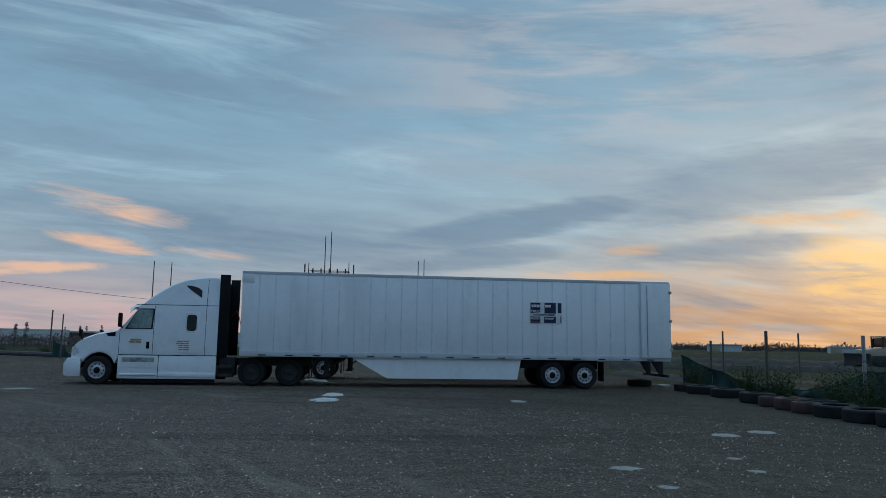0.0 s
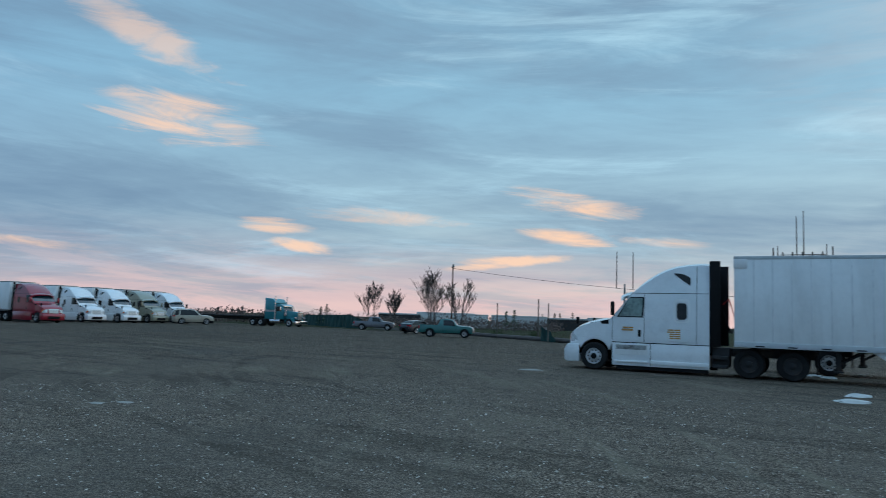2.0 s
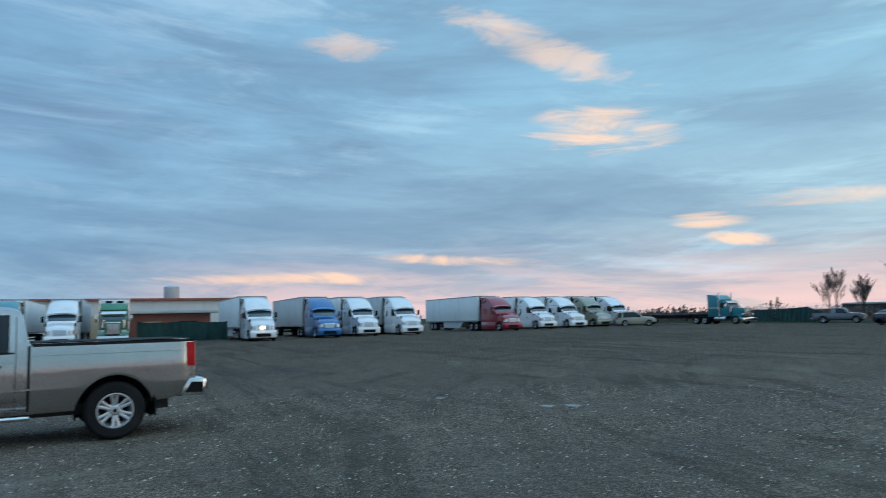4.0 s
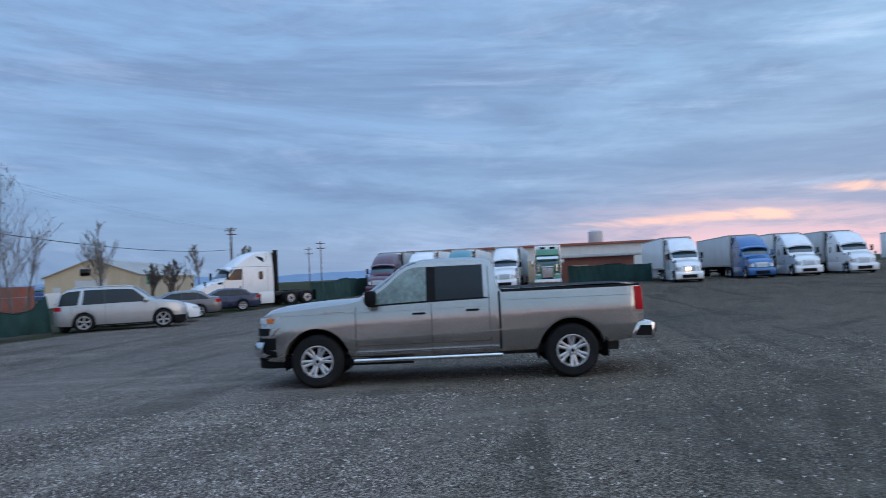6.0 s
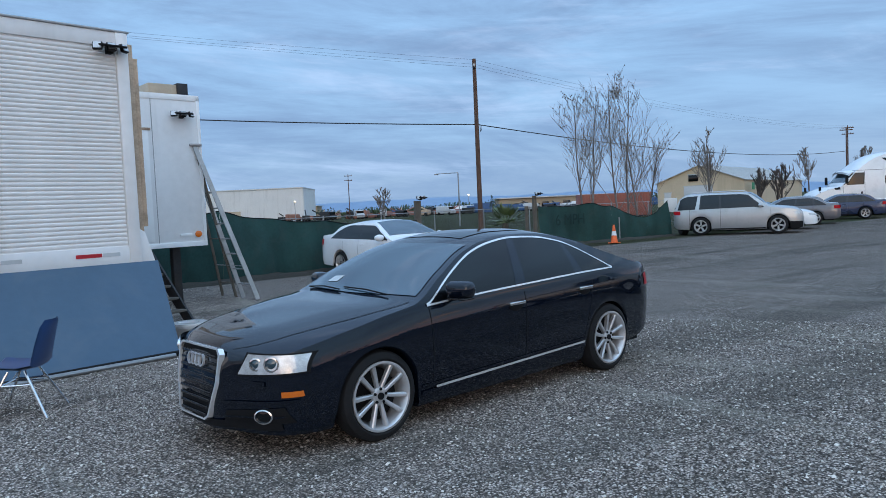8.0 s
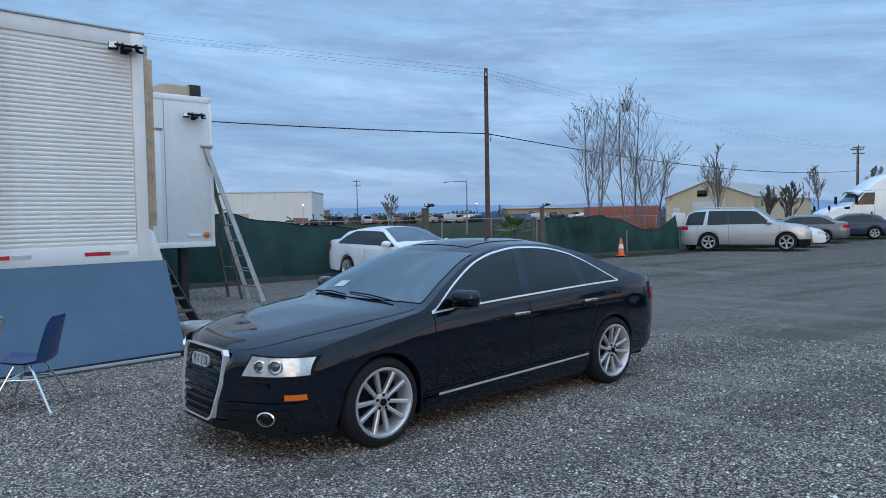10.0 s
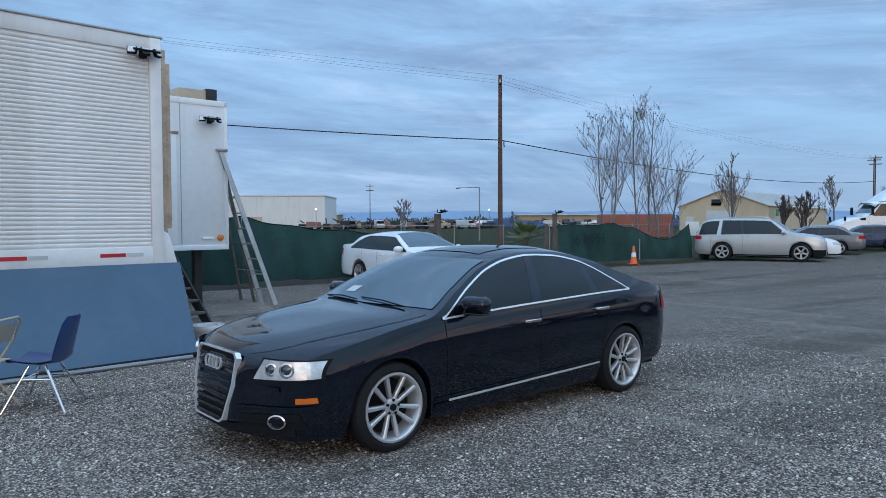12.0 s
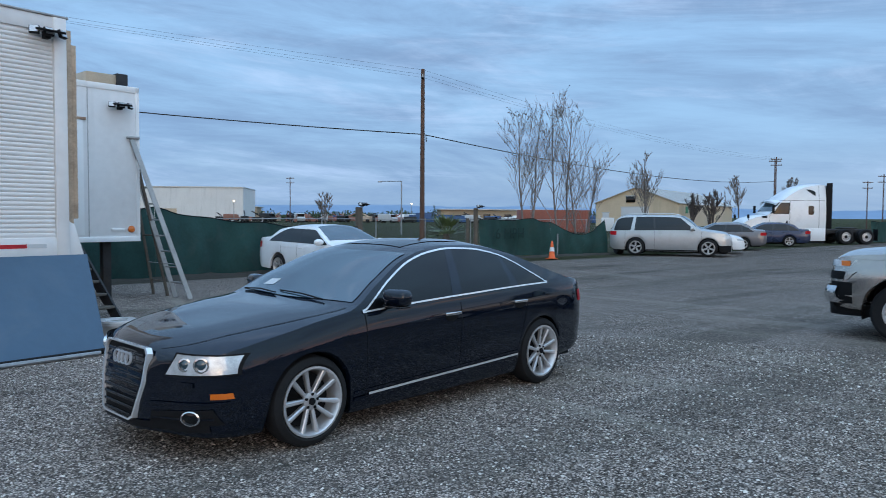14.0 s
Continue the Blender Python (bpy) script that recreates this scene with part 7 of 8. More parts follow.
cloth_run("fence_screen", [(-1.0, -20.2), (-5.5, -20.3), (-8.9, -20.5), (-12.2, -20.9), (-15.6, -21.2)], [1.6, 1.62, 1.85, 1.45, 1.30], "dark green cloth screen with folds along the fence", 0.08, 3)
cloth_run("fence_screen", [(-22.3, -22.55), (-25.3, -22.5), (-26.4, -22.4), (-28.2, -22.1), (-29.6, -21.9)], [1.58, 1.60, 1.45, 0.85, 1.55], "dark green cloth screen sagging off its posts", 0.06, 5)


def fence_post(x, y, h, r=0.05, mat=POSTWOOD, label="weathered wooden fence post"):
    return solid("fence_post", tubed([(x, y, 0), (x, y, h)], r, 8), mat, label, "fence post", "fence posts")


for x, y, h, r in ((-1.0, -20.35, 1.6, 0.03), (-5.5, -20.45, 1.6, 0.03), (-8.9, -20.65, 1.85, 0.03), (-12.2, -21.05, 1.5, 0.03)):
    fence_post(x, y, h, r, GALV, "galvanised fence post behind the screen")
for x, y, h, r in ((-15.75, -21.3, 1.95, 0.12), (-22.15, -22.6, 2.0, 0.09), (-21.85, -22.75, 1.6, 0.07)):
    fence_post(x, y, h, r)
fence_post(-26.4, -22.0, 0.95, 0.03, GALV, "short galvanised fence post")
flood_light(at(-15.75, -21.2, 20, 2.02), "solar flood light on a wooden gate post")
flood_light(at(-22.15, -22.5, 20, 2.05), "solar flood light on a wooden gate post")


def chain_link(name, a, b, h, label, step=0.16):
    """Posts, rails and a diamond mesh of thin wire."""
    v = thing(name, Matrix(), label, "fence")
    a, b = Vector((*a, 0)), Vector((*b, 0))
    L = (b - a).length
    d = (b - a) / L
    bm = bmesh.new()
    n = int((L + h) / step)
    for k in range(n):
        for sgn in (1, -1):
            s0, s1 = k * step - h, k * step
            za, zb = 0.0, h
            if s0 < 0:
                za, s0 = -s0, 0.0
            if s1 > L:
                zb, s1 = h - (s1 - L), L
            if s1 - s0 < 0.05:
                continue
            p, q = (a + d * s0, a + d * s1) if sgn > 0 else (a + d * (L - s0), a + d * (L - s1))
            tube(bm, [p + Vector((0, 0, za)), q + Vector((0, 0, zb))], 0.0022, 3, None, False)
    part("mesh", bm, GALV, v)
    for k in range(int(L / 3) + 1):
        p = a + d * min(k * 3.0, L)
        part("post", tubed([p, p + Vector((0, 0, h + 0.05))], 0.03, 8), GALV, v)
    part("top_rail", tubed([a + Vector((0, 0, h)), b + Vector((0, 0, h))], 0.02, 6), GALV, v)


chain_link("chain_link_fence", (-15.0, -33.0), (-42.0, -30.0), 1.5, "old chain link fence along the road verge", 0.22)


def dirt_berm(name, pts, w, h, label, seed):
    rnd = random.Random(seed)
    bm = bmesh.new()
    rows = []
    for k in range(len(pts) - 1):
        a, b = Vector((*pts[k], 0)), Vector((*pts[k + 1], 0))
        d = (b - a).normalized()
        s = Vector((-d.y, d.x, 0))
        n = max(int((b - a).length / 0.35), 2)
        for j in range(n + (k == len(pts) - 2)):
            p = a.lerp(b, j / n)
            rows.append([bm.verts.new(p + s * (q * w) + Vector((0, 0, max(-0.02, h * (1 - q * q) * rnd.uniform(0.5, 1.2) - 0.02)))) for q in (-1, -0.6, -0.2, 0.2, 0.6, 1)])
    for a, b in zip(rows, rows[1:]):
        for j in range(5):
            bm.faces.new((a[j], a[j + 1], b[j + 1], b[j]))
    return solid(name, bm, DIRT, label, "dirt", kind="stuff")


dirt_berm("dirt_strip", [(-1, -19.9), (-8.9, -20.1), (-15.5, -20.8)], 0.45, 0.14, "low strip of bare dark dirt along the fence foot", 4)
dirt_berm("dirt_strip", [(-22.0, -22.2), (-29.5, -21.7)], 0.4, 0.10, "low strip of bare dirt at the screen's foot", 5)


def traffic_cone(m):
    v = thing("traffic_cone", m, "faded orange traffic cone with a pale band by the fence", "traffic cone")
    part("base", boxed(-0.19, 0.19, -0.19, 0.19, 0, 0.035, 0.01), CONE, v)
    part("cone", lathe(bmesh.new(), [(0.14, 0.03), (0.032, 0.72), (0.018, 0.72)], 18, pose(0, 0, 0, 90)), CONE, v)
    part("band", lathe(bmesh.new(), [(0.103, 0.30), (0.076, 0.47)], 18, pose(0, 0, 0, 90)), REFLECT, v)


traffic_cone(pose(-24.24, -20.43, 0.015, 3, -7, 20))

# ---- poles and cables ----
def utility_pole(x, y, h, label, arms=1, r=0.14, width=1.6, lean=0.0, turn=40):
    v = thing("utility_pole", at(x, y, turn), label, "utility pole", "utility poles")
    part("pole", tubed([(0, 0, 0), (lean * 0.5, 0, h * 0.5), (lean, 0, h)], r, 10, r * 0.72), WOODPOLE, v)
    for k in range(arms):
        z = h - 0.35 - 0.9 * k
        part("crossarm", boxed(lean - 0.06, lean + 0.06, -width / 2, width / 2, z - 0.06, z + 0.06, 0.01), WOODPOLE, v)
        for s in (-0.9, -0.45, 0.45, 0.9):
            part("insulator", tubed([(lean, s * width / 2, z + 0.06), (lean, s * width / 2, z + 0.22)], 0.035, 6), PALEROCK, v)
    return v


P2 = (-32.9, -39.4)
v = utility_pole(P2[0], P2[1], 11.4, "tall brown wooden utility pole by the road", 0, 0.17, 1, 0.0, 50)
part("top_bracket", boxed(-0.3, 0.3, -0.08, 0.08, 10.75, 10.87, 0.02), STEELBLACK, v)
for s in (-0.28, 0.28):
    part("insulator", tubed([(s, 0, 10.85), (s, 0, 11.05)], 0.05, 6), PALEROCK, v)
part("cable_loop", tubed([(0, 0.2, 7.1), (0.1, 0.25, 6.6), (0.3, 0.3, 6.7), (0.35, 0.3, 7.0)], 0.02, 6), CLOUDWIRE, v)


def cable(a, b, sag, label="black overhead cable", r=0.022, n=16):
    a, b = Vector(a), Vector(b)
    pts = [a.lerp(b, k / n) - Vector((0, 0, sag * 4 * (k / n) * (1 - k / n))) for k in range(n + 1)]
    return solid("overhead_cable", tubed(pts, r, 5), CLOUDWIRE, label, "cable", "overhead cables")


cable((25, -62, 11.6), (P2[0], P2[1], 7.1), 0.9, "thick black communication cable on the poles", 0.035)
cable((P2[0], P2[1], 7.1), (-119, -55.9, 7.6), 1.2, "thick black communication cable on the poles", 0.035)
for k, dz in enumerate((10.85, 11.05, 11.35)):
    cable((22, -70 - k, dz + 8.0), (P2[0], P2[1], dz), 0.5, "thin overhead power line", 0.006)
    cable((P2[0], P2[1], dz), (-119, -55.9, dz + 0.1), 1.0, "thin overhead power line", 0.006)
for x, y, h, arms in ((-119.2, -55.9, 11.5, 1), (-113, -53, 11.0, 2), (-134, -47.5, 8.0, 2), (-127, -42.8, 8.6, 2), (-72.2, -130, 9.2, 2), (-45.9, 68.7, 8.0, 1), (-104, -49, 10.0, 1)):
    utility_pole(x, y, h, "wooden utility pole with crossarms in the distance", arms, 0.10)
v = utility_pole(-49.0, 73.5, 2.0, "short pole stub by the far fence", 0, 0.09)
cable((-45.9, 68.7, 7.5), (18, 112, 7.5), 2.2, "thin overhead line by the far fence", 0.02)


def street_light():
    v = thing("street_light", at(-41.3, -52.8, -120), "slim grey street light with a straight arm", "street light")
    part("mast", tubed([(0, 0, 0), (0, 0, 4.75)], 0.07, 8, 0.05), GALV, v)
    part("arm", tubed([(0, 0, 4.72), (0, 1.95, 4.68)], 0.04, 6), GALV, v)
    part("lamp_head", boxed(-0.1, 0.1, 1.75, 2.1, 4.58, 4.68, 0.02), GALV, v)


street_light()


# ---- trees ----
def bare_tree(x, y, h, label, seed, stems=1, spread=0.45, r=0.10, depth=5, mat=BARK, balls=0, thin=0.006):
    """Leaders that taper to the top, with rising side branches, sub-branches and twigs."""
    rnd = random.Random(seed)
    v = thing("bare_tree", at(x, y, 0), label, "tree", "bare trees")
    trunk, limbs = bmesh.new(), bmesh.new()
    tips = []

    def shoot(p, d, length, r0, level):
        pts, q, dd = [p], p.copy(), d.copy()
        n = 6 if level == 0 else 4
        for k in range(n):
            dd = (dd + Vector((rnd.uniform(-1, 1), rnd.uniform(-1, 1), 0.25 if level else 0.0)) * (0.06 if level == 0 else 0.13)).normalized()
            q = q + dd * length / n
            pts.append(q.copy())
        tube(trunk if level == 0 else limbs, pts, max(r0, thin), (8, 5, 3, 3)[level], max(r0 * 0.25, thin * 0.7), level < 2)
        if level == 3:
            tips.append(q)
            return
        count = (int(9 + 6 * h / 8), 7, 4)[level]
        for k in range(count):
            f = rnd.uniform(0.10, 0.97) if level == 0 else rnd.uniform(0.25, 0.95)
            a = f * n
            b = pts[int(a)].lerp(pts[min(int(a) + 1, n)], a - int(a))
            ang = rnd.uniform(0, 6.28)
            side = Vector((math.cos(ang), math.sin(ang), rnd.uniform(0.0, 0.3)))
            nd = (dd * 1.0 + side * rnd.uniform(0.5, 1.0) * spread * 1.7 + Vector((0, 0, 0.30))).normalized()
            ln = length * (0.52 * (1.05 - f) + 0.10) if level == 0 else length * rnd.uniform(0.28, 0.5)
            shoot(b, nd, ln, max(r0 * (1 - 0.75 * f) * 0.42, thin), level + 1)

    for s in range(stems):
        a = 6.28 * s / stems + seed
        lean = Vector((math.cos(a) * 0.10, math.sin(a) * 0.10, 1)) if stems > 1 else Vector((0, 0, 1))
        shoot(Vector((math.cos(a) * 0.25 * (stems > 1), math.sin(a) * 0.25 * (stems > 1), 0)), lean.normalized(), h * rnd.uniform(0.85, 1.0), r, 0)
    part("trunk", trunk, mat, v)
    part("crown", limbs, mat, v, "bare crown of fine grey twigs")
    if balls:
        bm = bmesh.new()
        for t in rnd.sample(tips, min(balls, len(tips))):
            bmesh.ops.create_icosphere(bm, subdivisions=1, radius=0.034, matrix=Matrix.Translation(t - Vector((0, 0, 0.06))))
        tagged(part("seed_cluster", bm, DARKBARK, v), kind="stuff")
    return v


bare_tree(-31.4, -28.4, 7.9, "tall bare sycamore with seed balls behind the screen", 3, 2, 0.58, 0.06, 5, BARK, 110)
bare_tree(-33.0, -27.3, 8.2, "tall bare sycamore with seed balls behind the screen", 8, 2, 0.58, 0.06, 5, BARK, 110)
bare_tree(-35.3, -27.9, 5.2, "small bare tree behind the screen", 12, 2, 0.5, 0.07, 5, BARK, 20)
bare_tree(-65.3, -43.9, 8.4, "bare tree in front of the tan barn", 21, 1, 0.5, 0.10, 5, BARK, 0, 0.02)
bare_tree(-80.7, -45.4, 4.6, "low pruned bare tree near the barn", 25, 2, 0.6, 0.16, 4, DARKBARK, 0, 0.03)
bare_tree(-78.5, -46.5, 4.2, "low pruned bare tree near the barn", 26, 2, 0.6, 0.16, 4, DARKBARK, 0, 0.03)
bare_tree(-93.8, -48.8, 7.6, "bare tree beside the barn", 31, 1, 0.55, 0.09, 5, BARK, 0, 0.025)
bare_tree(-97, -44, 6.6, "bare tree beside the barn", 33, 1, 0.55, 0.09, 5, BARK, 0, 0.025)
bare_tree(-104, -43, 6.0, "bare tree beside the barn", 34, 1, 0.55, 0.09, 5, BARK, 0, 0.025)
bare_tree(-62.6, 75.2, 6.0, "bare tree by the far fence", 41, 2, 0.5, 0.06, 5, DARKBARK, 0, 0.02)
bare_tree(-60.2, 77.0, 5.8, "bare tree by the far fence", 43, 2, 0.5, 0.06, 5, DARKBARK, 0, 0.02)
bare_tree(-46.9, 66.0, 7.0, "spreading bare tree behind the dark sedan", 45, 3, 0.6, 0.07, 5, DARKBARK, 0, 0.016)
bare_tree(-44.2, 67.5, 6.0, "spreading bare tree beside the far pole", 47, 2, 0.45, 0.09, 5, DARKBARK, 0, 0.016)
bare_tree(-47, -75, 4.6, "small leafless tree across the road", 51, 1, 0.5, 0.10, 5, BARK, 0, 0.03)
bare_tree(34, 40, 5.0, "leafless sapling by the earth mover", 53, 1, 0.4, 0.06, 4, DARKBARK, 0, 0.02)


def conifer(x, y, h, label, seed, mat=LEAF):
    rnd = random.Random(seed)
    v = thing("conifer_tree", at(x, y, 0), label, "tree", "far trees")
    part("trunk", tubed([(0, 0, 0), (0, 0, h)], 0.03 * h, 6, 0.02), DARKBARK, v)
    bm = bmesh.new()
    for k in range(170):
        q = rnd.random() ** 0.8
        z = h * (0.12 + 0.88 * q)
        a = rnd.uniform(0, 6.28)
        rr = h * 0.20 * (1 - q) * rnd.uniform(0.5, 1.15) + 0.05
        c = Vector((math.cos(a) * rr, math.sin(a) * rr, z))
        s = h * rnd.uniform(0.025, 0.06)
        vs = [bm.verts.new(c + Vector((rnd.uniform(-1, 1), rnd.uniform(-1, 1), rnd.uniform(-0.6, 0.6))) * s) for _ in range(4)]
        for f in ((0, 1, 2), (0, 2, 3), (0, 3, 1), (1, 3, 2)):
            bm.faces.new([vs[j] for j in f])
    part("crown", bm, mat, v)


for k, (x, y, h) in enumerate(((-92, 192, 5.6), (-88.5, 193, 6.2), (-86, 191, 6.0), (-83, 193, 6.5), (-79, 195, 4.5), (-58, 105, 4.6), (-57, 106, 4.9), (-75, 80, 4.6), (-77, 81, 4.0), (-105, -125, 5.5))):
    conifer(x, y, h * 0.72, "dark conifer on the skyline", 60 + k)


def thicket(name, a, b, h, depth, label, seed, n=1400, mat=BRUSH, fat=1.0):
    """A far belt of brush or tree tops: many thin upright blades and clumps, uneven on top."""
    rnd = random.Random(seed)
    bm = bmesh.new()
    A, B = Vector((*a, 0)), Vector((*b, 0))
    d = (B - A).normalized()
    s = Vector((-d.y, d.x, 0))
    for _ in range(n * 4):
        u = rnd.random()
        p = A.lerp(B, u) + s * rnd.uniform(-depth, depth)
        top = h * (0.55 + 0.45 * noise.noise(p * 0.09 + Vector((seed, 0, 0)))) * rnd.uniform(0.5, 1.1)
        z = rnd.uniform(0, 1) ** 0.7 * top
        w = rnd.uniform(0.08, 0.30) * fat
        vs = [bm.verts.new(p + Vector((rnd.uniform(-w, w), rnd.uniform(-w, w), max(0, z + rnd.uniform(-w, w) * 1.8)))) for _ in range(4)]
        for f in ((0, 1, 2), (0, 2, 3), (0, 3, 1)):
            bm.faces.new([vs[j] for j in f])
    return solid(name, bm, mat, label, "brush", kind="stuff", smooth=0)


thicket("far_brush", (-150, 95), (-55, 120), 3.6, 6, "brown leafless brush behind the far fence", 1, 5000, BRUSH, 0.6)
thicket("far_brush", (-118, 60), (-90, 90), 3.4, 4, "brown leafless brush behind the lorries", 2, 900)
thicket("far_trees", (20, 300), (260, 250), 4.4, 8, "dark tree belt on the horizon", 3, 3000, DARKBARK, 1.5)
thicket("far_trees", (-140, 260), (10, 300), 3.8, 8, "dark tree belt on the horizon", 4, 2000, DARKBARK, 1.5)
thicket("far_trees", (-90, -300), (-330, -190), 5.5, 8, "dark tree belt beyond the junk yard", 5, 2000, LEAF, 2.0)


def weed_clump(x, y, h, w, seed):
    rnd = random.Random(seed)
    bm = bmesh.new()
    for _ in range(260):
        a, rr = rnd.uniform(0, 6.28), w * rnd.random() ** 0.6
        base = Vector((math.cos(a) * rr * 0.45, math.sin(a) * rr * 0.45, 0))
        tip = Vector((math.cos(a) * rr + rnd.uniform(-0.1, 0.1), math.sin(a) * rr + rnd.uniform(-0.1, 0.1), h * rnd.uniform(0.35, 1.0)))
        side = Vector((-math.sin(a), math.cos(a), 0)) * 0.005
        bm.faces.new([bm.verts.new(p) for p in (base - side, base + side, tip)])
        for _ in range(9):
            q = base.lerp(tip, rnd.uniform(0.25, 1.0))
            e = Vector((rnd.uniform(-1, 1), rnd.uniform(-1, 1), rnd.uniform(-0.2, 1))) * rnd.uniform(0.03, 0.07)
            f = Vector((rnd.uniform(-1, 1), rnd.uniform(-1, 1), rnd.uniform(-1, 1))) * 0.016
            bm.faces.new([bm.verts.new(p) for p in (q, q + e * 0.6 + f, q + e * 1.3, q + e * 0.6 - f)])
    return solid("weed_clump", bm, WEED, "wild green and yellow weed clump behind the tyres", "weed", "weeds", m=at(x, y, rnd.uniform(0, 360)), smooth=0)


for k, (x, y, h, w) in enumerate(((10.5, 26.4, 1.1, 0.6), (11.2, 23.4, 1.1, 0.7), (10.8, 20.4, 1.15, 0.7), (11.1, 17.8, 1.15, 0.7), (11.0, 16.2, 1.45, 0.75), (11.2, 14.6, 1.2, 0.7), (-31.0, 59.5, 0.9, 0.6), (-36.5, 62.5, 0.9, 0.6), (-22.5, -24.0, 0.5, 0.5), (-13.0, -21.4, 0.5, 0.3))):
    weed_clump(x, y, h, w, 80 + k)


# ---- the east side: tyres, posts, slumped screen ----
def old_tyre(x, y, rz, mat, z=0.0, tilt=0.0, r=0.50, w=0.26, label="worn black tyre lying flat at the lot's edge"):
    bm = lathe(bmesh.new(), [(r * 0.58, -w * 0.42), (r * 0.62, -w * 0.5), (r * 0.93, -w * 0.5), (r * 0.99, -w * 0.4), (r, -w * 0.2), (r, w * 0.2), (r * 0.99, w * 0.4), (r * 0.93, w * 0.5), (r * 0.62, w * 0.5), (r * 0.58, w * 0.42), (r * 0.80, w * 0.3), (r * 0.86, 0), (r * 0.80, -w * 0.3)], 28, pose(0, 0, 0, 90), True)
    return solid("tyre_edging", bm, mat, label, "tyre", "edge tyres", m=pose(x, y, z + w / 2, tilt, 0, rz))


old_tyre(8.75, 28.0, 0, RUBBER)
for x, y, r, w, mt in ((9.55, 24.9, 0.45, 0.26, RUBBER), (9.6, 23.6, 0.52, 0.28, RUBBER), (9.85, 22.0, 0.55, 0.28, RUBBER), (9.8, 19.8, 0.52, 0.30, RUBBER), (9.62, 18.55, 0.36, 0.28, REDRUBBER), (9.62, 17.55, 0.40, 0.30, REDRUBBER), (10.2, 17.2, 0.50, 0.30, RUBBER), (9.55, 16.6, 0.36, 0.28, REDRUBBER), (9.75, 15.6, 0.52, 0.30, RUBBER), (9.85, 14.5, 0.54, 0.30, RUBBER), (9.95, 13.4, 0.54, 0.32, RUBBER), (10.0, 12.2, 0.54, 0.32, RUBBER), (10.0, 11.1, 0.54, 0.32, RUBBER)):
    old_tyre(x, y, random.uniform(0, 360), mt, 0, random.uniform(-2, 2), r, w, "faded reddish tyre lying flat at the lot's edge" if mt is REDRUBBER else "worn black tyre lying flat at the lot's edge")
old_tyre(-29.9, -21.35, 60, RUBBER, 0.30, 82, 0.42, 0.24, "worn tyre leaning at the end of the screen")
solid("white_rag", boxed(-0.25, 0.25, -0.15, 0.15, 0, 0.08, 0.03), PALEROCK, "white scrap lying beside a tyre", "debris", m=at(9.6, 27.6, 30))
for x, y, h, r, mt in ((12.15, 23.9, 2.25, 0.06, POSTWOOD), (12.6, 18.9, 2.05, 0.055, GALV), (16.4, 37.5, 2.5, 0.05, POSTWOOD), (20.6, 37.4, 2.45, 0.05, POSTWOOD), (12.0, 28.5, 1.9, 0.05, POSTWOOD), (12.8, 13.5, 2.0, 0.055, GALV), (-30.6, 59.3, 3.8, 0.06, POSTWOOD), (-32.5, 54.9, 3.2, 0.05, POSTWOOD), (-27.0, 53.6, 3.3, 0.05, POSTWOOD)):
    fence_post(x, y, h, r, mt, "leaning weathered post of a broken fence" if mt is POSTWOOD else "galvanised post of a broken fence")
cloth_run("fence_screen", [(10.4, 27.6), (11.2, 26.6), (12.1, 24.0), (12.3, 21.0), (12.6, 18.9), (12.75, 15.5), (12.8, 13.5), (12.9, 10.5)], [1.30, 0.8, 0.25, 0.35, 1.0, 1.25, 1.45, 1.5], "torn dark green cloth screen slumped between posts", 0.05, 9)
cloth_run("fence_screen", [(-83, 84), (-66, 75), (-62.5, 73)], [1.7, 1.9, 1.3], "dark green cloth screen by the far pickup", 0.1, 11)
cloth_run("fence_screen", [(-29, 56.5), (-27.5, 55.2), (-26.8, 54.6)], [1.5, 0.9, 0.3], "dark green cloth screen fallen from its post", 0.1, 12)
cloth_run("fence_screen", [(-75.5, -0.2), (-76, 4), (-76.5, 8)], [1.9, 1.9, 1.8], "dark green cloth screen between the lorries", 0.1, 13)
cloth_run("fence_screen", [(-58, -20.5), (-66, -20.2), (-74, -19.5)], [1.5, 1.8, 1.8], "dark green cloth screen behind the bobtail tractor", 0.15, 14)
# low kerbs and berms of the far edge
solid("log_kerb", tubed([(-25, 55.0, 0.18), (-34, 60.4, 0.18), (-42, 65.8, 0.18)], 0.2, 8), DARKBARK, "dark log laid along the far edge of the lot", "log")
dirt_berm("dirt_strip", [(-10, 50), (-25, 57), (-42, 68), (-64, 79)], 1.4, 0.35, "low dark earth bank along the far edge", 21)
dirt_berm("dirt_strip", [(11.5, 40), (13.5, 25), (13.8, 8)], 0.8, 0.25, "low weedy earth bank behind the tyres", 22)
dirt_berm("dirt_strip", [(14, 52), (60, 40)], 1.2, 0.5, "low earth bank across the field", 23)
dirt_berm("dirt_strip", [(14, 75), (90, 60)], 2.0, 0.5, "low earth bank across the field", 24)

# white cement lumps on the gravel near the lorry
for x, y, s in ((-3.05, 18.6, 0.42), (-3.03, 20.5, 0.36), (-4.37, 28.1, 0.36), (-4.9, 28.9, 0.30), (-3.4, 31.0, 0.3)):
    bm = bmesh.new()
    bmesh.ops.create_icosphere(bm, subdivisions=3, radius=1.0)
    for q in bm.verts:
        f = 1 + 0.3 * noise.noise(q.co * 1.7 + Vector((x, y, 0)))
        q.co = Vector((q.co.x * s * f, q.co.y * s * 0.8 * f, max(-0.02, q.co.z * 0.075 * f)))
    solid("cement_lump", bm, PALEROCK, "flat white cement lump on the gravel", "debris", "cement lumps", m=at(x, y, random.uniform(0, 90)))


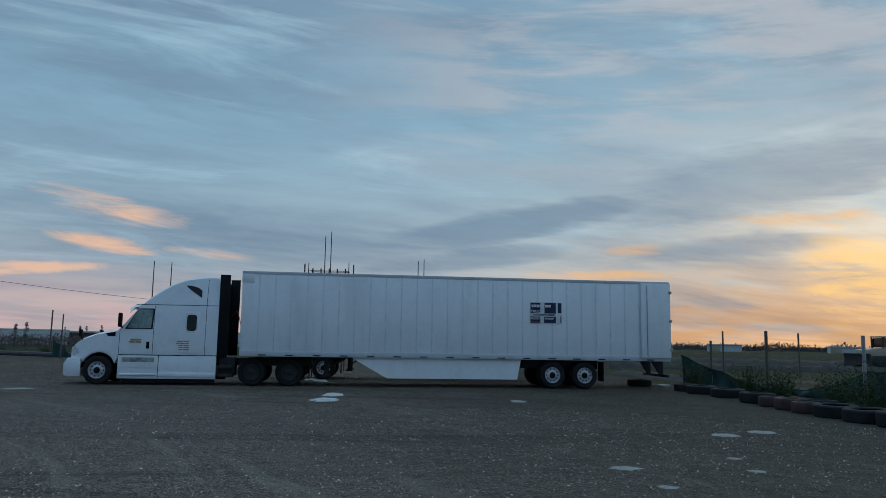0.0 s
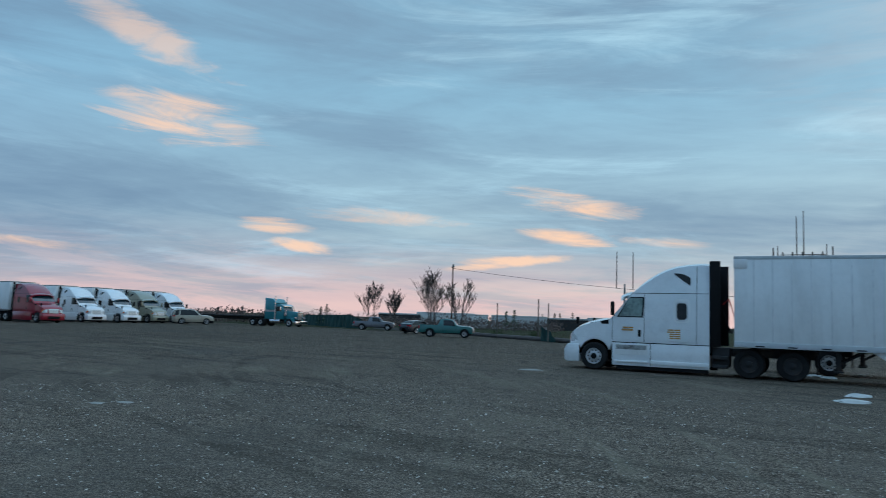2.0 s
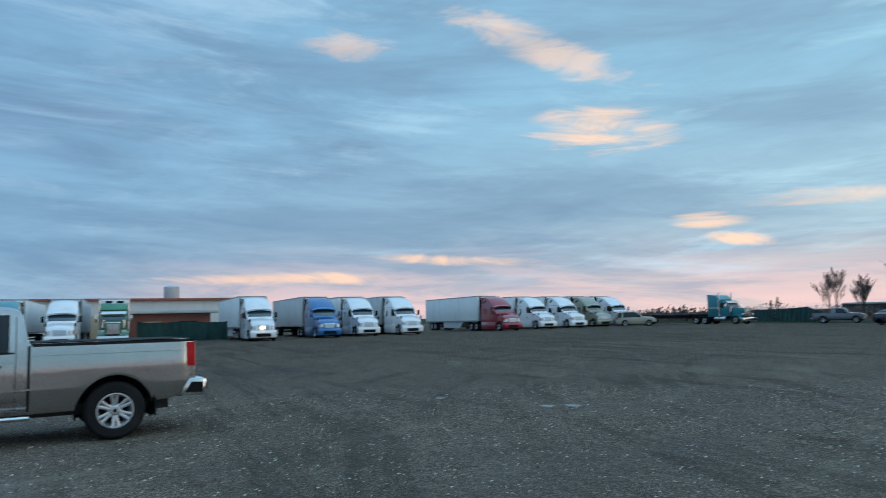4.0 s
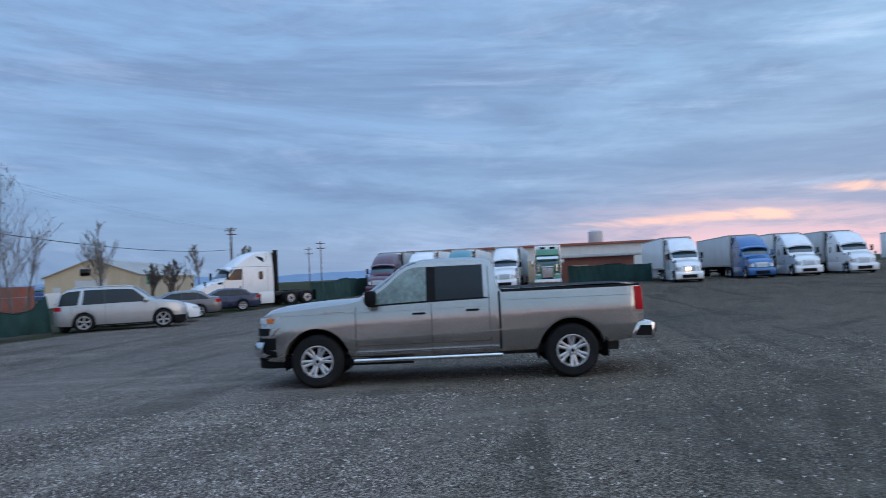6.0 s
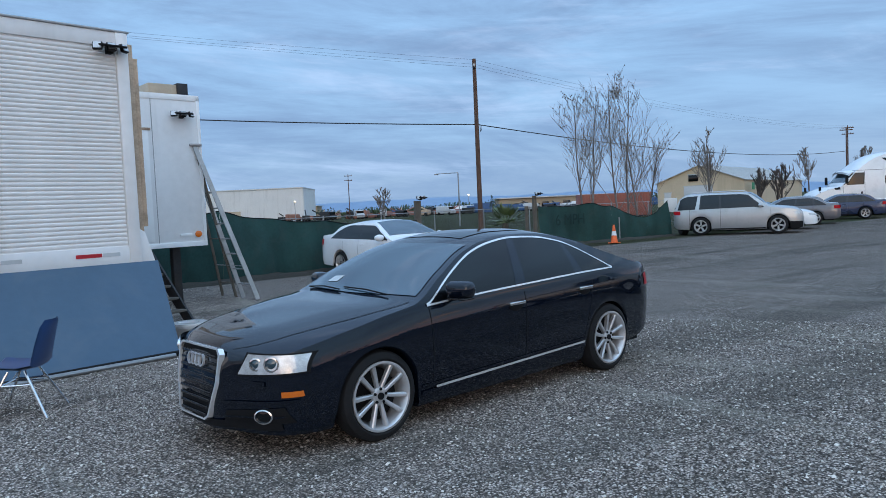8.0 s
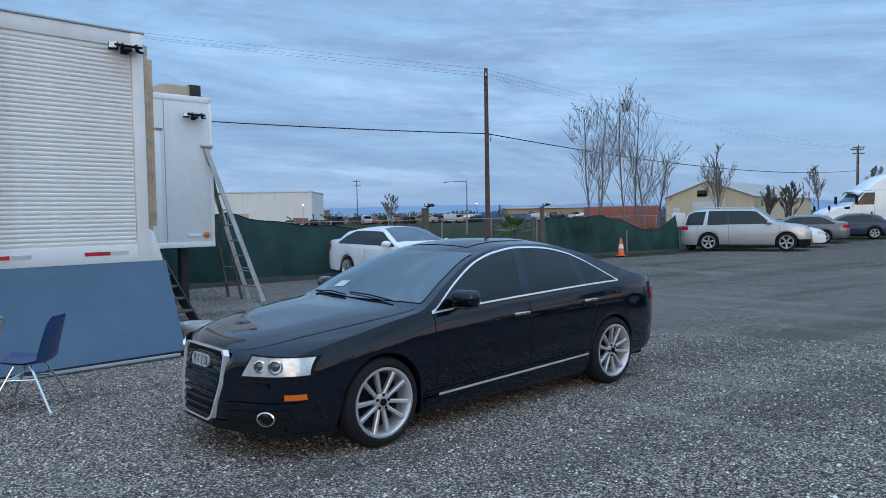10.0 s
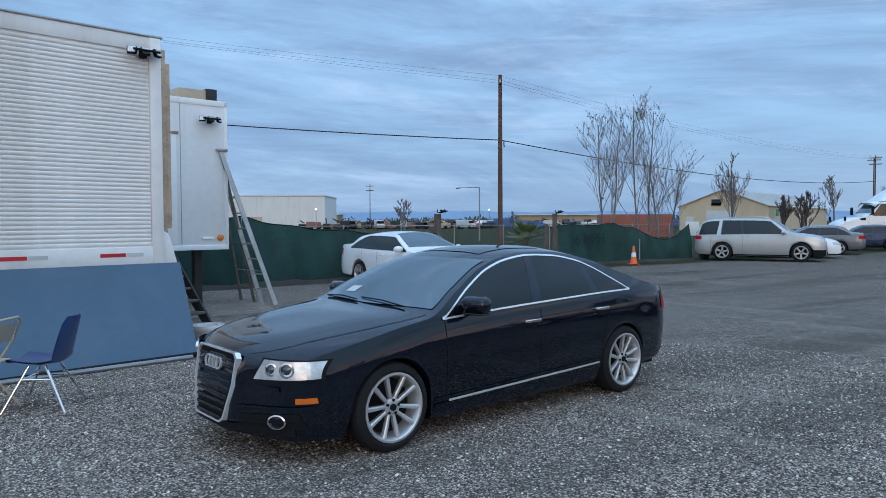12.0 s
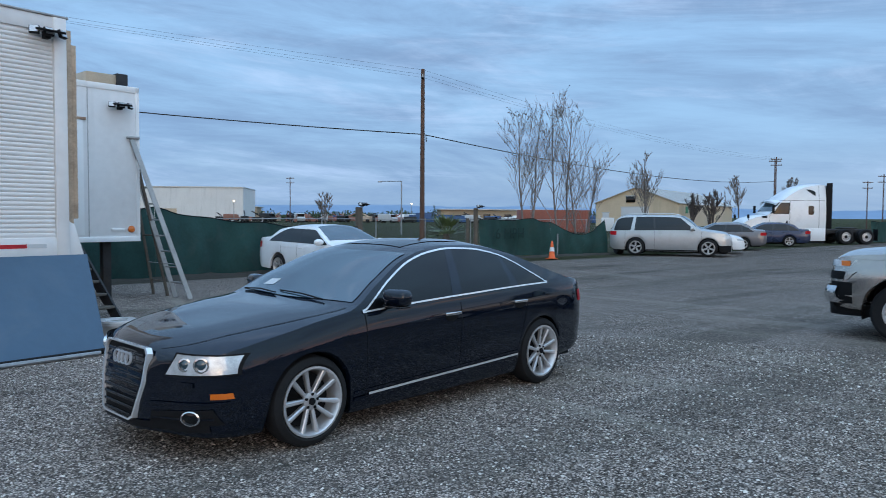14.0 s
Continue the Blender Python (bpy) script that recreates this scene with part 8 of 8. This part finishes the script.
# dried pale slurry spilt thin on the gravel
for x, y, w, d in ((2.31, 8.0, 0.22, 0.16), (2.45, 6.7, 0.13, 0.10), (4.25, 8.95, 0.11, 0.12), (4.07, 7.85, 0.12, 0.10), (6.28, 12.3, 0.30, 0.25), (5.34, 11.75, 0.26, 0.25), (2.45, 19.1, 0.22, 0.5), (-13.9, 6.0, 0.16, 0.12), (-13.1, 21.7, 0.45, 0.4), (-16.2, 4.9, 0.14, 0.10), (-13.7, 6.4, 0.20, 0.12)):
    bm = bmesh.new()
    rim = [bm.verts.new((w * math.cos(a) * (1 + 0.45 * noise.noise(Vector((x + 2 * math.cos(a), y + 2 * math.sin(a), 0)))), d * math.sin(a) * (1 + 0.45 * noise.noise(Vector((x, y + 2 * math.cos(a), 2 * math.sin(a))))), 0.004)) for a in [6.283 * k / 22 for k in range(22)]]
    mid = bm.verts.new((0, 0, 0.014))
    for a, b in zip(rim, rim[1:] + rim[:1]):
        bm.faces.new((a, b, mid))
    solid("slurry_patch", bm, PALESLURRY, "thin pale patch of dried slurry on the gravel", "debris", "slurry patches", m=at(x, y, 0))


# ---- towers behind the trailer ----
def tower(x, y, h, whips, label, wide=5.0):
    v = thing("antenna_tower", at(x, y, 0), label, "tower", "antenna towers")
    part("mast", tubed([(0, 0, 0), (0, 0, h)], 0.30, 10, 0.2), GALV, v)
    if wide:
        for s in (1, -1):
            part("platform_rail", tubed([(-wide, s * 1.2, h), (wide, s * 1.2, h)], 0.10, 6), STEELBLACK, v)
            part("platform_rail", tubed([(-wide * 0.8, s * 1.2, h + 1.0), (wide * 0.8, s * 1.2, h + 1.0)], 0.07, 6), STEELBLACK, v)
        for k in range(7):
            xx = -wide + 2 * wide * k / 6
            part("antenna_panel", boxed(xx - 0.12, xx + 0.12, -1.35, -1.1, h - 0.5, h + (2.4 if k in (0, 6) else 1.5), 0.02), STEELBLACK, v)
            part("platform_strut", tubed([(xx, -1.2, h), (xx, 1.2, h)], 0.06, 6), STEELBLACK, v)
    for dx, top in whips:
        part("whip_antenna", tubed([(dx, 0, h - 1), (dx, 0, top)], 0.12, 6, 0.08), STEELBLACK, v)


tower(-18.4, 148.2, 14.8, ((0.1, 24.2), (-1.1, 23.2), (-4.4, 17.6), (3.9, 17.8)), "far antenna tower with a platform and whip antennas")
tower(-53.0, 149.3, 10.4, ((1.8, 17.2), (-1.8, 17.4)), "far antenna tower with whip antennas", 0)
tower(0.5, 147.1, 12.0, ((-0.6, 18.2), (0.6, 18.6)), "far antenna tower with two whip antennas", 0)


# ---- buildings ----
def shed_building(x, y, rz, w, d, h, peak, wall, roof, label, openings=(), posts=0):
    """A gabled metal building; its gable faces local -y, with doors and windows as (x, z, width, height, kind)."""
    v = thing("metal_building", at(x, y, rz), label, "building", "far buildings")
    bm = bmesh.new()
    a = [bm.verts.new(p) for p in ((-w / 2, 0, 0), (w / 2, 0, 0), (w / 2, 0, h), (0, 0, peak), (-w / 2, 0, h))]
    b = [bm.verts.new((q.co.x, d, q.co.z)) for q in a]
    bm.faces.new(a)
    bm.faces.new(b[::-1])
    for k in (0, 1, 4):
        bm.faces.new((a[k], b[k], b[(k + 1) % 5], a[(k + 1) % 5]))
    bmesh.ops.recalc_face_normals(bm, faces=bm.faces)
    part("wall", bm, wall, v, smooth=0)
    for s in (1, -1):
        bm = bmesh.new()
        o = 0.35
        sl = (peak - h) / (w / 2)
        vs = [bm.verts.new(p) for p in ((0, -o, peak + 0.12), (0, d + o, peak + 0.12), (s * (w / 2 + o), d + o, h - sl * o + 0.12), (s * (w / 2 + o), -o, h - sl * o + 0.12), (0, -o, peak), (0, d + o, peak), (s * (w / 2 + o), d + o, h - sl * o), (s * (w / 2 + o), -o, h - sl * o))]
        for f in ((0, 1, 2, 3), (7, 6, 5, 4), (0, 3, 7, 4), (1, 5, 6, 2), (2, 6, 7, 3)):
            bm.faces.new([vs[k] for k in f])
        bmesh.ops.recalc_face_normals(bm, faces=bm.faces)
        part("roof", bm, roof, v, smooth=0)
        for k in range(int(d / 1.6)):
            yy = 0.8 + k * 1.6
            part("roof_seam", prismed([(s * 0.05, peak + 0.12), (s * (w / 2 + 0.3), h - sl * 0.3 + 0.12), (s * (w / 2 + 0.3), h - sl * 0.3 + 0.17), (s * 0.05, peak + 0.17)], yy - 0.04, yy + 0.04), roof, v, smooth=0)
    for xx, z, ww, hh, kind in openings:
        fr = part("door" if kind == "door" else "window", boxed(xx - ww / 2, xx + ww / 2, -0.12, 0.05, z, z + hh, 0.02), WALLGREY if kind == "door" else GLASS, v)
        part("frame", boxed(xx - ww / 2 - 0.15, xx + ww / 2 + 0.15, -0.10, -0.02, z + hh, z + hh + 0.18), ROOFMETAL, fr)
    return v


shed_building(-113, -78.0, 107, 15, 46, 4.2, 7.0, BARN, ROOFMETAL, "tan gabled metal barn with a pale roof", ((-1.0, 4.3, 1.7, 1.1, "window"), (-0.2, 0, 5.0, 3.4, "door"), (-5.6, 0, 1.2, 2.4, "door")))
solid("green_sign", boxed(-0.8, 0.8, -0.05, 0.05, 2.4, 3.6, 0.02), GREENSIGN, "green sign on the barn's side wall", "sign", m=at(-117.5, -70.6, 197))
solid("notice_sign", boxed(-0.55, 0.55, -0.03, 0.03, 0.9, 1.65, 0.01), WALLWHITE, "white notice board on short posts by the gate", "sign", m=at(-35.5, -26.2, 0))
for s in (-0.4, 0.4):
    fence_post(-35.5 + s, -26.25, 0.95, 0.04)


def container(m, mat, label, L=6.1, H=2.6, W=2.44):
    v = thing("shipping_container", m, label, "container", "containers")
    part("box", boxed(-L / 2, L / 2, -W / 2, W / 2, 0.1, H, 0.02), mat, v)
    n = int(L / 0.28)
    for s in (1, -1):
        for k in range(n):
            x = -L / 2 + 0.2 + k * (L - 0.4) / (n - 1)
            part("side_rib", boxed(x - 0.06, x + 0.06, s * W / 2 - 0.01, s * W / 2 + 0.025, 0.25, H - 0.12, 0.0), mat, v, smooth=0)
    part("base", boxed(-L / 2, L / 2, -W / 2, W / 2, 0, 0.1), STEELBLACK, v)


container(at(-59.0, -50.6, -34), REDBOX, "red oxide shipping container across the road", 7.0, 2.35)


def slab(name, m, w, d, h, wall, label, lip=0.3, doors=(), roof=None):
    v = thing(name, m, label, "building", "far buildings")
    part("wall", boxed(-w / 2, w / 2, 0, d, 0, h), wall, v, smooth=0)
    part("roof", boxed(-w / 2 - lip, w / 2 + lip, -lip, d + lip, h, h + 0.35, 0.03), roof or ROOFMETAL, v)
    for x, z, ww, hh in doors:
        part("door" if z < 0.1 else "window", boxed(x - ww / 2, x + ww / 2, -0.10, 0.05, z, z + hh, 0.02), GLASS if z > 0.1 else BEIGE, v)
    return v


slab("white_warehouse", at(-69.5, -173.5, 146), 24, 20, 8.0, WALLWHITE, "large white flat-roofed warehouse", 0.1, ((-5.2, 0, 3.2, 3.0),))
slab("low_building", at(-146, -148, 146), 30, 12, 3.3, TANWALL, "long low tan building across the field", 0.6, ((-8, 1.0, 2, 1.2), (-2, 1.0, 2, 1.2), (4, 1.0, 2, 1.2)))
slab("tan_building", at(-127, -280, 146), 20, 15, 4.6, TANWALL, "tan stepped building far across the field", 0.8, ((-5, 1.2, 2.5, 1.2), (0, 1.2, 2.5, 1.2), (5, 1.2, 2.5, 1.2)))
slab("tan_building", at(-124, -282, 146), 12, 10, 6.0, TANWALL, "upper storey of the tan stepped building", 0.8)
slab("white_warehouse", at(-108.5, -3.5, 97), 38, 30, 4.9, WALLWHITE, "long white warehouse behind the lorries", 0.4, ((-12, 0, 3, 3), (-2, 0, 3, 3), (10, 0, 3, 3)), BRICKRED)
slab("brick_building", at(-92, 3.5, 97), 9, 5, 2.9, BRICKRED, "low red brick building behind the screen", 0.8, ((-2, 0, 2, 2), (2, 0.8, 2, 1.2)))
solid("roof_tank", lathe(bmesh.new(), [(1.0, 0), (1.1, 0.2), (1.1, 2.0), (0.8, 2.2)], 20, pose(-117.9, 4.9, 5.2, 90)), GREYSHEET, "grey metal tank on the warehouse roof", "tank")
for x, y, rz, w, h, mt in ((-85, 135, 35, 12, 2.6, WALLWHITE), (-74, 142, 38, 12, 2.6, WALLGREY), (-66, 150, 38, 10, 2.4, STEELBLACK), (-56, 156, 40, 14, 2.7, WALLWHITE), (-96, 146, 32, 14, 2.9, WALLWHITE), (-104, 138, 32, 10, 2.4, STEELBLACK), (-40, 158, 40, 12, 2.7, WALLGREY)):
    slab("storage_box", at(x, y, rz), w, 2.6, h, mt, "pale storage box standing at the far field edge", 0.02)
for x, y, w, h, mt in ((64, 230, 9, 1.9, WALLGREY), (80, 232, 6, 1.8, TANWALL), (98, 226, 10, 2.0, WALLGREY), (131, 215, 8, 1.8, WALLGREY), (150, 205, 7, 2.0, TANWALL), (176, 190, 7, 1.8, WALLGREY)):
    slab("far_shed", at(x, y, -20), w, 8, h, mt, "pale low shed on the horizon of the field", 0.3, ((-3, 0, 3, 2.4),))


def earth_mover(m):
    v = thing("earth_mover", m, "yellow-cabbed tracked earth mover in the field", "machine")
    for s in (1, -1):
        part("track", prismed([(-2.2, 0.0), (2.2, 0.0), (2.5, 0.5), (1.9, 1.0), (-1.9, 1.0), (-2.5, 0.5)], s * 0.95 - 0.28, s * 0.95 + 0.28, 0.05), STEELBLACK, v)
    part("body", prismed([(-2.0, 0.8), (2.4, 0.8), (2.4, 1.55), (0.6, 1.75), (-2.0, 1.75)], -0.7, 0.7, 0.05), BEIGE, v)
    part("cab_roof", boxed(-1.2, 0.5, -0.75, 0.75, 2.75, 2.88, 0.03), BEIGE, v)
    for x in (-1.1, 0.4):
        for y in (-0.68, 0.68):
            part("cab_post", boxed(x - 0.05, x + 0.05, y - 0.05, y + 0.05, 1.7, 2.76), STEELBLACK, v)
    part("cab_glass", boxed(-1.0, 0.3, -0.6, 0.6, 1.8, 2.7), GLASS, v)
    part("exhaust", tubed([(1.2, 0.3, 1.7), (1.2, 0.3, 2.6)], 0.06, 8), STEELBLACK, v)
    part("blade", prismed([(2.6, 0.1), (2.85, 0.1), (2.75, 0.7), (2.9, 1.2), (2.65, 1.2)], -1.6, 1.6), STEELBLACK, v)


earth_mover(at(44.5, 66.8, 190))


# ---- junk yard across the road ----
def scrap(m, mat, kind, rnd):
    """A parked van, lorry body or machine, far off."""
    v = thing("scrap_vehicle", m, {"van": "old van body parked in the far junk yard", "bin": "blue container standing in the far junk yard", "lift": "orange machine with a raised arm in the junk yard"}[kind], "vehicle", "junk yard")
    if kind == "van":
        part("body", prismed([(-2.6, 0.4), (2.2, 0.4), (2.4, 1.1), (1.6, 1.3), (1.1, 2.1), (-2.6, 2.2)], -0.9, 0.9, 0.08), mat, v)
        for x in (-1.7, 1.5):
            part("wheel", lathe(bmesh.new(), [(0.2, -1.0), (0.36, -0.95), (0.36, 0.95), (0.2, 1.0)], 12, Matrix.Translation((x, 0, 0.36))), RUBBER, v)
        part("windscreen", boxed(1.2, 1.5, -0.8, 0.8, 1.35, 2.0, 0.0, pose(0.1, 0, 0, 0, 0, 0)), GLASS, v)
    elif kind == "bin":
        part("box", boxed(-2.2, 2.2, -1.1, 1.1, 0.2, 2.4, 0.05), mat, v)
        part("lid", boxed(-2.25, 2.25, -1.15, 1.15, 2.4, 2.55, 0.03), mat, v)
    else:
        part("base", boxed(-1.6, 1.6, -0.9, 0.9, 0.3, 1.5, 0.08), mat, v)
        part("arm", tubed([(-1.0, 0, 1.4), (1.8, 0, rnd.uniform(2.2, 3.2))], 0.16, 6), mat, v)
        part("wheel", lathe(bmesh.new(), [(0.3, -1.0), (0.45, -0.95), (0.45, 0.95), (0.3, 1.0)], 12, Matrix.Translation((-0.9, 0, 0.45))), RUBBER, v)


rnd = random.Random(5)
for k in range(100):
    f = k / 99
    x, y = -74 - 80 * f + rnd.uniform(-4, 4), -160 + 30 * f + rnd.uniform(-16, 16)
    if f < 0.35:
        kind, mt = rnd.choice((("lift", ORANGE), ("van", ORANGE), ("lift", BRICKRED), ("van", STEELBLACK), ("lift", RUST), ("van", GREYSHEET), ("lift", STEELBLACK)))
    else:
        kind, mt = rnd.choice((("bin", BLUETARP), ("van", BLUETARP), ("van", WHITE), ("van", GREYSHEET), ("lift", STEELBLACK), ("van", STEELBLACK), ("lift", BRICKRED)))
    scrap(at(x, y, rnd.uniform(0, 360)) @ Matrix.Scale(rnd.uniform(0.5, 0.95), 4), mt, kind, rnd)
for x, y in ((-92, -205), (-74, -160), (-118, -150)):
    solid("yard_lamp", boxed(-0.14, 0.14, -0.14, 0.14, 4.6, 4.82, 0.04), LAMPGLOW, "lit yard lamp on its mast", "lamp", "yard lamps", m=at(x, y, 0))
    solid("lamp_mast", tubed([(x, y, 0), (x, y, 4.6)], 0.08, 6), GALV, "steel mast carrying a yard lamp", "lamp mast", "lamp masts")


def palm(x, y):
    rnd = random.Random(9)
    v = thing("dwarf_palm", at(x, y, 0), "low fan palm growing on the verge", "palm")
    part("trunk", tubed([(0, 0, 0), (0, 0, 0.75)], 0.20, 10, 0.16), POSTWOOD, v)
    for k in range(40):
        a, e = rnd.uniform(0, 6.28), rnd.uniform(-0.1, 1.3)
        d = Vector((math.cos(a) * math.cos(e), math.sin(a) * math.cos(e), math.sin(e)))
        s = Vector((-math.sin(a), math.cos(a), 0))
        base = Vector((0, 0, 0.72))
        bm = bmesh.new()
        stem = base + d * 0.5
        for j in range(9):
            q = (j - 4) / 4
            tip = stem + (d + s * q * 1.1 + Vector((0, 0, -0.12 * abs(q)))).normalized() * rnd.uniform(0.6, 0.85)
            w = Vector((0, 0, 1)).cross((tip - stem)).normalized() * 0.035
            m1 = stem.lerp(tip, 0.5)
            bm.faces.new([bm.verts.new(p) for p in (stem, m1 + w, tip, m1 - w)])
        tube(bm, [base, stem], 0.015, 4)
        part("frond", bm, PALMLEAF, v, smooth=0)


palm(-27.4, -30.5)

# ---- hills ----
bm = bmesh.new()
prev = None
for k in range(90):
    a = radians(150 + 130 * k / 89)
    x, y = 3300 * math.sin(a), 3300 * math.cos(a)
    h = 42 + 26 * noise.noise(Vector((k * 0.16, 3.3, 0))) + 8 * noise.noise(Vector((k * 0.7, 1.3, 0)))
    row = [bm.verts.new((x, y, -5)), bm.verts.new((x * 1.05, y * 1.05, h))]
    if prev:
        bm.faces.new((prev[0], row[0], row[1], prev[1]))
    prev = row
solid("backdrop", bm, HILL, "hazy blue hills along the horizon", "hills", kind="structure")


# ---- writing on the screen: the speed notice sprayed on the cloth ----
def lettering(text, m, size, mat, parent_name, label):
    cu = bpy.data.curves.new(parent_name, "FONT")
    cu.body, cu.size, cu.extrude, cu.align_x = text, size, 0.004, "LEFT"
    tmp = new(parent_name, cu)
    me = bpy.data.meshes.new_from_object(tmp.evaluated_get(bpy.context.evaluated_depsgraph_get()))
    bpy.data.objects.remove(tmp)
    me.materials.append(mat)
    ob = new(parent_name, me)
    ob.matrix_world = m
    return tagged(ob, label, "writing")


SPRAY = surface("dark_spray_paint", (0.006, 0.030, 0.028), 0.9)
lettering("6 MPH", pose(-22.95, -22.29, 0.78, 90, 0, 181), 0.62, SPRAY, "sprayed_writing", "dark sprayed words 6 MPH on the green screen")

# ---- loose stones of the gravel ----
STONES = bpy.data.materials.new("loose_stone")
STONES.use_nodes = True
T = Tree(STONES.node_tree)
g = T.node("ShaderNodeNewGeometry")
p = T.node("ShaderNodeBsdfPrincipled")
T.put(p.inputs["Base Color"], T.ramp(g.outputs["Random Per Island"], [(0.0, (0.04, 0.033, 0.028)), (0.45, (0.19, 0.155, 0.13)), (0.75, (0.40, 0.35, 0.305)), (1.0, (0.85, 0.79, 0.71))]))
p.inputs["Roughness"].default_value = 0.85
o = T.node("ShaderNodeOutputMaterial")
T.put(o.inputs[0], p.outputs[0])


def loose_stones(count, x0, x1, y0, y1, centre, near, far, small, large, seed, label):
    """Many small angular stones strewn between two distances from a centre, as one mesh."""
    rnd = np.random.RandomState(seed)
    xs, ys = rnd.uniform(x0, x1, count), rnd.uniform(y0, y1, count)
    away = np.hypot(xs - centre[0], ys - centre[1])
    keep = (away > near) & (away < far)
    xs, ys = xs[keep], ys[keep]
    n = len(xs)
    size = rnd.uniform(small, large, n) * np.where(rnd.rand(n) < 0.05, 1.5, 1.0)
    octa = np.array([(1, 0, 0), (-1, 0, 0), (0, 1, 0), (0, -1, 0), (0, 0, 1), (0, 0, -1)], float)
    tri = np.array([(0, 2, 4), (2, 1, 4), (1, 3, 4), (3, 0, 4), (2, 0, 5), (1, 2, 5), (3, 1, 5), (0, 3, 5)])
    verts = octa[None] * rnd.uniform(0.6, 1.3, (n, 6, 1)) * size[:, None, None]
    ang = rnd.uniform(0, 6.28, n)
    c, q = np.cos(ang)[:, None], np.sin(ang)[:, None]
    vx, vy = verts[..., 0] * c - verts[..., 1] * q, verts[..., 0] * q + verts[..., 1] * c
    tilt = rnd.uniform(-0.6, 0.6, (n, 1))
    verts = np.stack([vx + xs[:, None], vy + ys[:, None] + tilt * verts[..., 2], verts[..., 2] * 0.6 + tilt * vx * 0.6 + size[:, None] * 0.25], -1).reshape(-1, 3)
    faces = (tri[None] + (np.arange(n) * 6)[:, None, None]).reshape(-1, 3)
    me = bpy.data.meshes.new("loose_gravel")
    me.from_pydata(verts.tolist(), [], faces.tolist())
    me.materials.append(STONES)
    tagged(new("loose_gravel", me), label, "gravel", "", "stuff")


loose_stones(110000, -13.5, 1.5, -12.5, -2.6, (-2.5, -1.6), 1.2, 10.5, 0.005, 0.013, 7, "loose grey crushed stones on the gravel lot")
loose_stones(42000, -20.0, 10.0, -2.5, 18.0, (-1.5, -1.0), 2.0, 18.0, 0.005, 0.016, 11, "pale loose stones strewn over packed earth")
